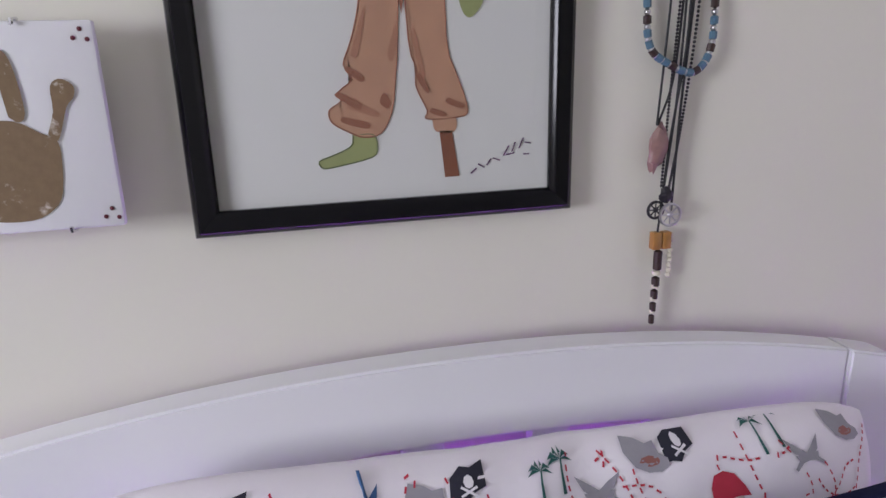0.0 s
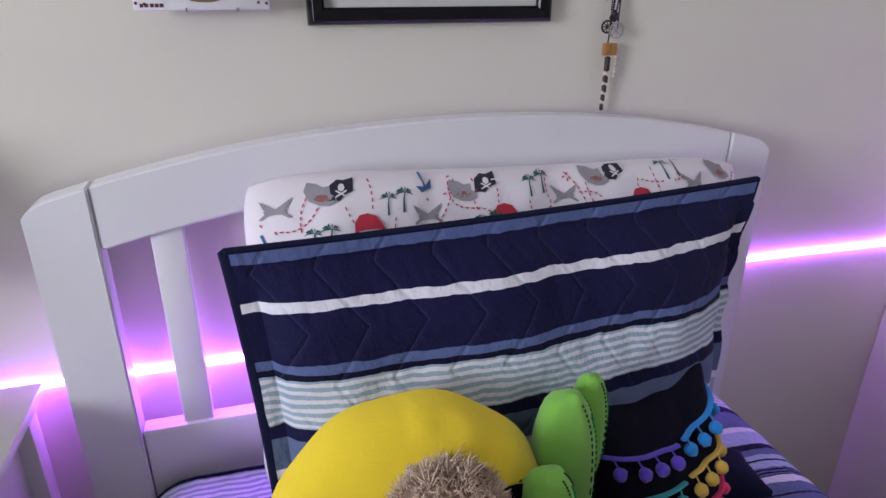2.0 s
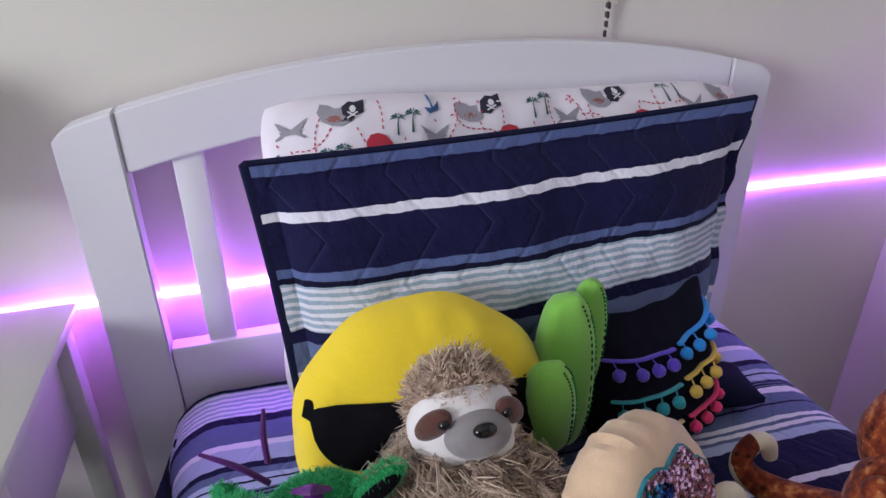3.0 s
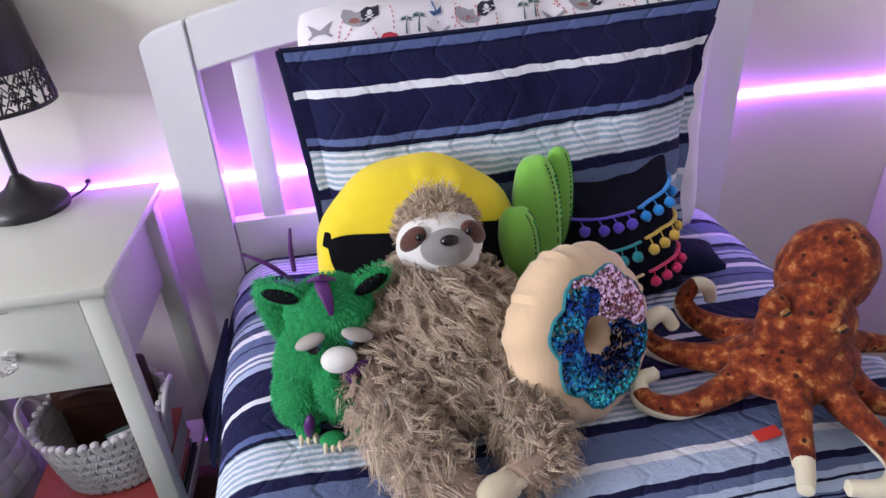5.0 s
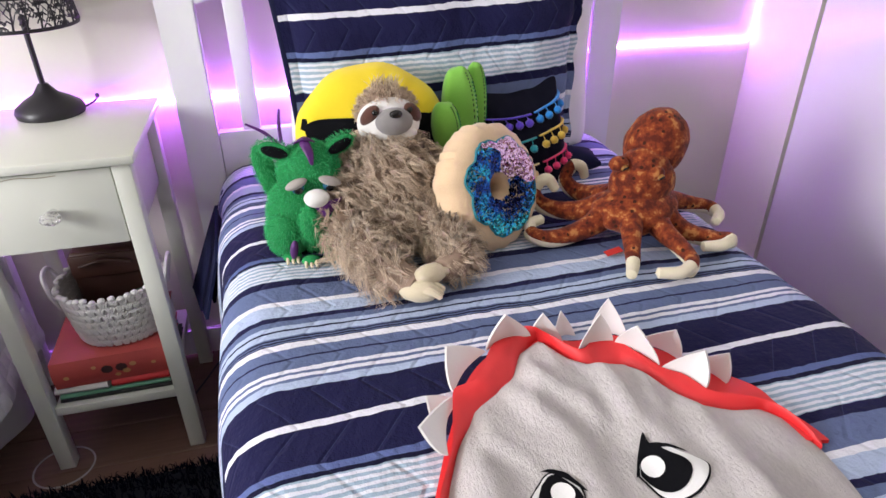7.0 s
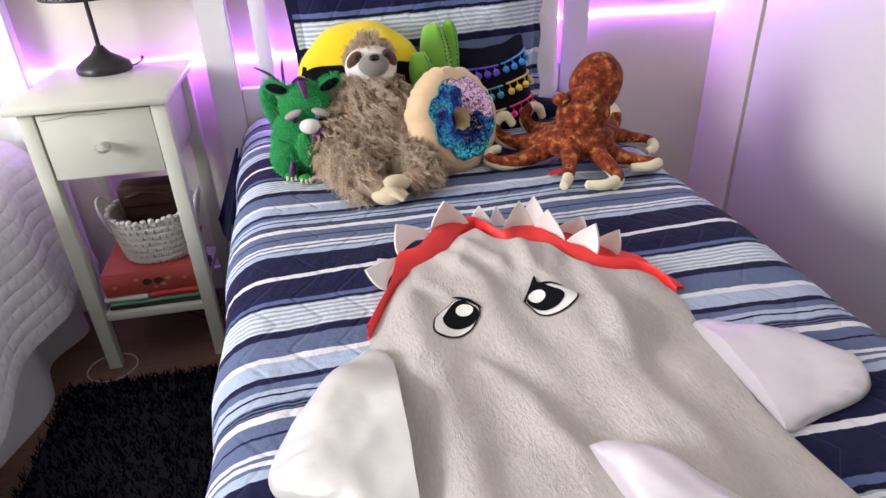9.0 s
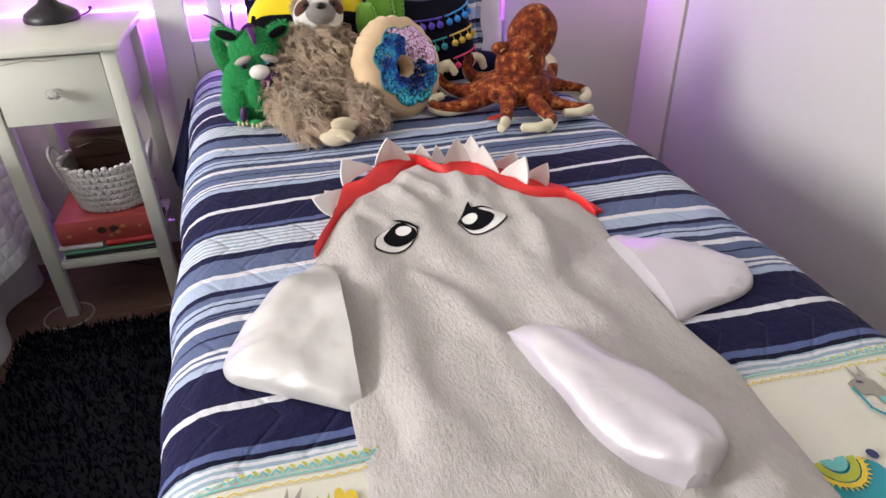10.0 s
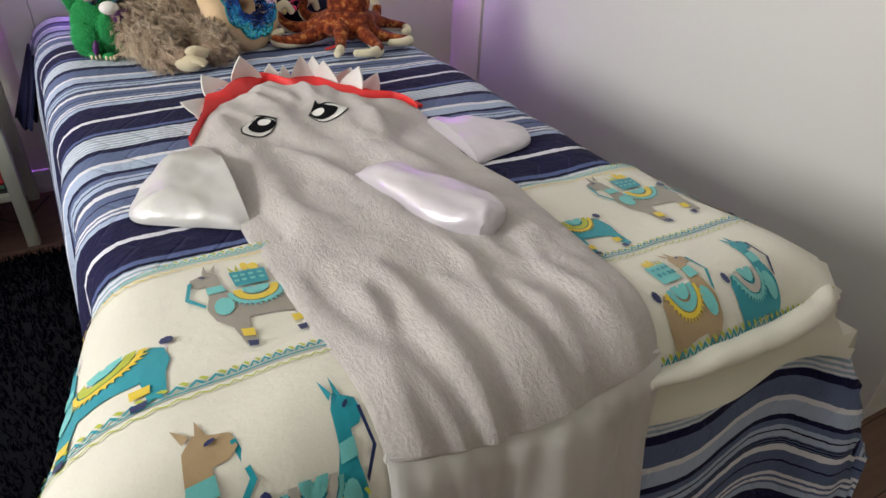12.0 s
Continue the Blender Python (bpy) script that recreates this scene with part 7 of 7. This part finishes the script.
FLAG = [[(-0.017, -0.010), (-0.014, 0.006), (-0.004, 0.011), (0.004, 0.009), (0.016, 0.010), (0.014, -0.004), (0.004, -0.006), (-0.004, -0.012), (-0.011, -0.010)]]
SHIP = [[(-0.018, 0.012), (-0.020, 0.002), (-0.012, -0.008), (0.000, -0.012), (0.012, -0.011), (0.020, -0.006), (0.019, -0.001), (0.012, 0.002), (0.010, 0.010), (0.002, 0.008), (-0.006, 0.011)]]
PALM = [[(-0.0022, -0.014), (0.0008, -0.014), (0.0008, 0.000), (0.0022, 0.007), (0.0008, 0.007), (-0.0010, 0.000)]] + [[(0.001, 0.007), (0.006 * math.cos(a), 0.0085 + 0.005 * math.sin(a)), (0.0115 * math.cos(a), 0.0045 + 0.006 * math.sin(a)), (0.006 * math.cos(a), 0.0062 + 0.004 * math.sin(a))] for a in (-0.1, 0.6, 1.3, 1.9, 2.6, 3.2)]
BLADE = [(-0.020, 0.012), (-0.014, 0.001), (-0.004, -0.006), (0.008, -0.007), (0.017, -0.012), (0.019, -0.010), (0.012, -0.005), (0.014, -0.001), (0.011, -0.002), (0.004, -0.002), (-0.006, 0.002), (-0.013, 0.007)]
SWORD = [BLADE, [(-a, b) for a, b in BLADE]]
ANCHOR = [[(-0.0015, -0.010), (0.0015, -0.010), (0.0015, 0.012), (-0.0015, 0.012)], [(-0.011, -0.002), (-0.007, -0.012), (0.007, -0.012), (0.011, -0.002), (0.006, -0.008), (-0.006, -0.008)]]
BAND = [[(-0.018, -0.008), (-0.017, 0.004), (-0.011, 0.012), (-0.001, 0.014), (0.009, 0.011), (0.016, 0.002), (0.020, -0.006), (0.008, -0.0045), (-0.006, -0.005)]]
FACE = [[(-0.013, -0.006), (0.012, -0.005), (0.010, -0.016), (-0.010, -0.017)]]
PLACES = [("sword", 0.036, 0.034), ("ship", 0.088, 0.022), ("flag", 0.113, 0.017), ("anchor", 0.022, 0.074), ("palm", 0.078, 0.072), ("band", 0.144, 0.058), ("palm", 0.170, 0.034), ("anchor", 0.216, 0.010), ("ship", 0.268, 0.024), ("flag", 0.300, 0.014),
          ("sword", 0.220, 0.049), ("palm", 0.290, 0.066), ("band", 0.324, 0.055), ("palm", 0.362, 0.020), ("ship", 0.460, 0.014), ("flag", 0.492, 0.008), ("sword", 0.412, 0.034), ("band", 0.526, 0.046), ("palm", 0.572, 0.010), ("sword", 0.612, 0.028), ("ship", 0.668, 0.014)]
for k, x, z in PLACES:
    if k == "flag":
        f = motif("printed_flag", FLAG, "i_black", x, z, 1.0, 8)
        part("flag_emblem", merge(*[decal([(x + a, z - b) for a, b in s], lambda p, q: on_pillow(p, q) + Vector((0, -0.0008, 0))) for s in (oval(0, 0.002, 0.0042, 0.0042, 8), [(-0.007, -0.007), (-0.006, -0.0085), (0.007, -0.002), (0.006, -0.0005)], [(0.007, -0.007), (0.006, -0.0085), (-0.007, -0.002), (-0.006, -0.0005)])]), "i_white", f)
    elif k == "ship":
        motif("printed_ship", SHIP, "i_grey", x, z, 1.0, -6)
        motif("printed_hull", [oval(0.002, -0.004, 0.010, 0.004, 8)], "i_brown", x, z - 0.0, 1.0)
    elif k == "palm":
        motif("printed_palm", PALM, "i_green", x, z)
        motif("printed_palm", PALM, "i_green", x + 0.020, z - 0.004, 1.1)
    elif k == "sword":
        for blade in SWORD:
            motif("printed_sword", [blade], "i_grey", x, z)
    elif k == "anchor":
        motif("printed_anchor", ANCHOR, "i_blue", x, z, 1.0, 20)
    else:
        motif("printed_bandana", BAND, "i_red", x, z, 1.0)
        motif("printed_face", FACE, "i_skin", x, z, 1.0)
dash = []
for t in range(14):
    x0, s, gone = 0.015 + 0.047 * t, 0.0, 0.0
    last = None
    while s < 1.0:
        x = x0 + 0.085 * s + 0.014 * math.sin(s * 11 + t * 2.3)
        z = 0.046 + (0.034 * math.sin(s * 5.5 + t * 1.9) + 0.014 * math.sin(s * 13 + t))
        here = Vector((x, z))
        if last is not None and (here - last).length > 0.0068:
            d = (here - last).normalized()
            last = here
            if z > 0.006 and 0.01 < x < 0.70 and not any(math.hypot(x - px, z - pz) < 0.0165 for _, px, pz in PLACES):
                dash.append([(x + dx * d.x - dz * d.y, z + dx * d.y + dz * d.x) for dx, dz in ((-0.0021, -0.0008), (0.0021, -0.0008), (0.0021, 0.0008), (-0.0021, 0.0008))])
        elif last is None:
            last = here
        s += 0.004
trail = part("printed_trail", merge(*[decal(d, on_pillow, False) for d in dash]), "i_red", pp, "dashed red trails")
tagged(trail, "dashed red trails", "", "", "stuff")

# ---- floor planks, last ----
def planks(name):
    m, nt, b = nodes_of(name)
    info = nt.nodes.new("ShaderNodeObjectInfo")
    co = add(nt, "ShaderNodeTexCoord").outputs["Object"]
    mp = nt.nodes.new("ShaderNodeMapping")
    mp.inputs["Scale"].default_value = (1.0, 14.0, 4.0)
    nt.links.new(co, mp.inputs[0])
    off = nt.nodes.new("ShaderNodeVectorMath")
    off.operation = "ADD"
    nt.links.new(mp.outputs[0], off.inputs[0])
    cmb = nt.nodes.new("ShaderNodeCombineXYZ")
    nt.links.new(math_node(nt, "MULTIPLY", info.outputs["Random"], 37.0), cmb.inputs[1])
    nt.links.new(cmb.outputs[0], off.inputs[1])
    g1, g2 = noise_out(nt, off.outputs[0], 5.0, 6, 0.6), noise_out(nt, off.outputs[0], 40.0, 3)
    c = mix_col(nt, g1, (0.068, 0.036, 0.025), (0.22, 0.125, 0.088))
    c = mix_col(nt, math_node(nt, "MULTIPLY", g2, 0.35), c, (0.05, 0.02, 0.012))
    c = mix_col(nt, math_node(nt, "MULTIPLY", info.outputs["Random"], 0.35), c, (0.14, 0.062, 0.040))
    nt.links.new(c, b.inputs["Base Color"])
    b.inputs["Roughness"].default_value = 0.45
    bump(nt, b, g2, 0.15, 0.0006)
    return m


M["plank"] = planks("laminate_plank")
floor_ob = bpy.data.objects["floor"]
full = part("plank", rbox(-0.593, 0.593, -0.0615, 0.0615, -0.0078, -0.0008, 0.0012, 1), "plank", floor_ob, flat=True)
half = part("plank", rbox(-0.296, 0.296, -0.0615, 0.0615, -0.0078, -0.0008, 0.0012, 1), "plank", floor_ob, flat=True)
full.location, half.location = (WEST + 0.594, -0.062, 0), (WEST + 0.297, -0.062 - 0.1245, 0)
for r in range(36):
    y = -0.062 - 0.1245 * r
    if r % 2 == 0:
        row = [(full, 0.594 + 1.1875 * c) for c in range(4)]
    else:
        row = [(half, 0.297)] + [(full, 1.188 + 1.1875 * c) for c in range(3)] + [(half, 4.453)]
    for k, (src, x) in enumerate(row):
        if r < 2 and k == 0:
            continue
        o = new("plank", src.data)
        o.parent, o.location = floor_ob, (WEST + x, y, 0)
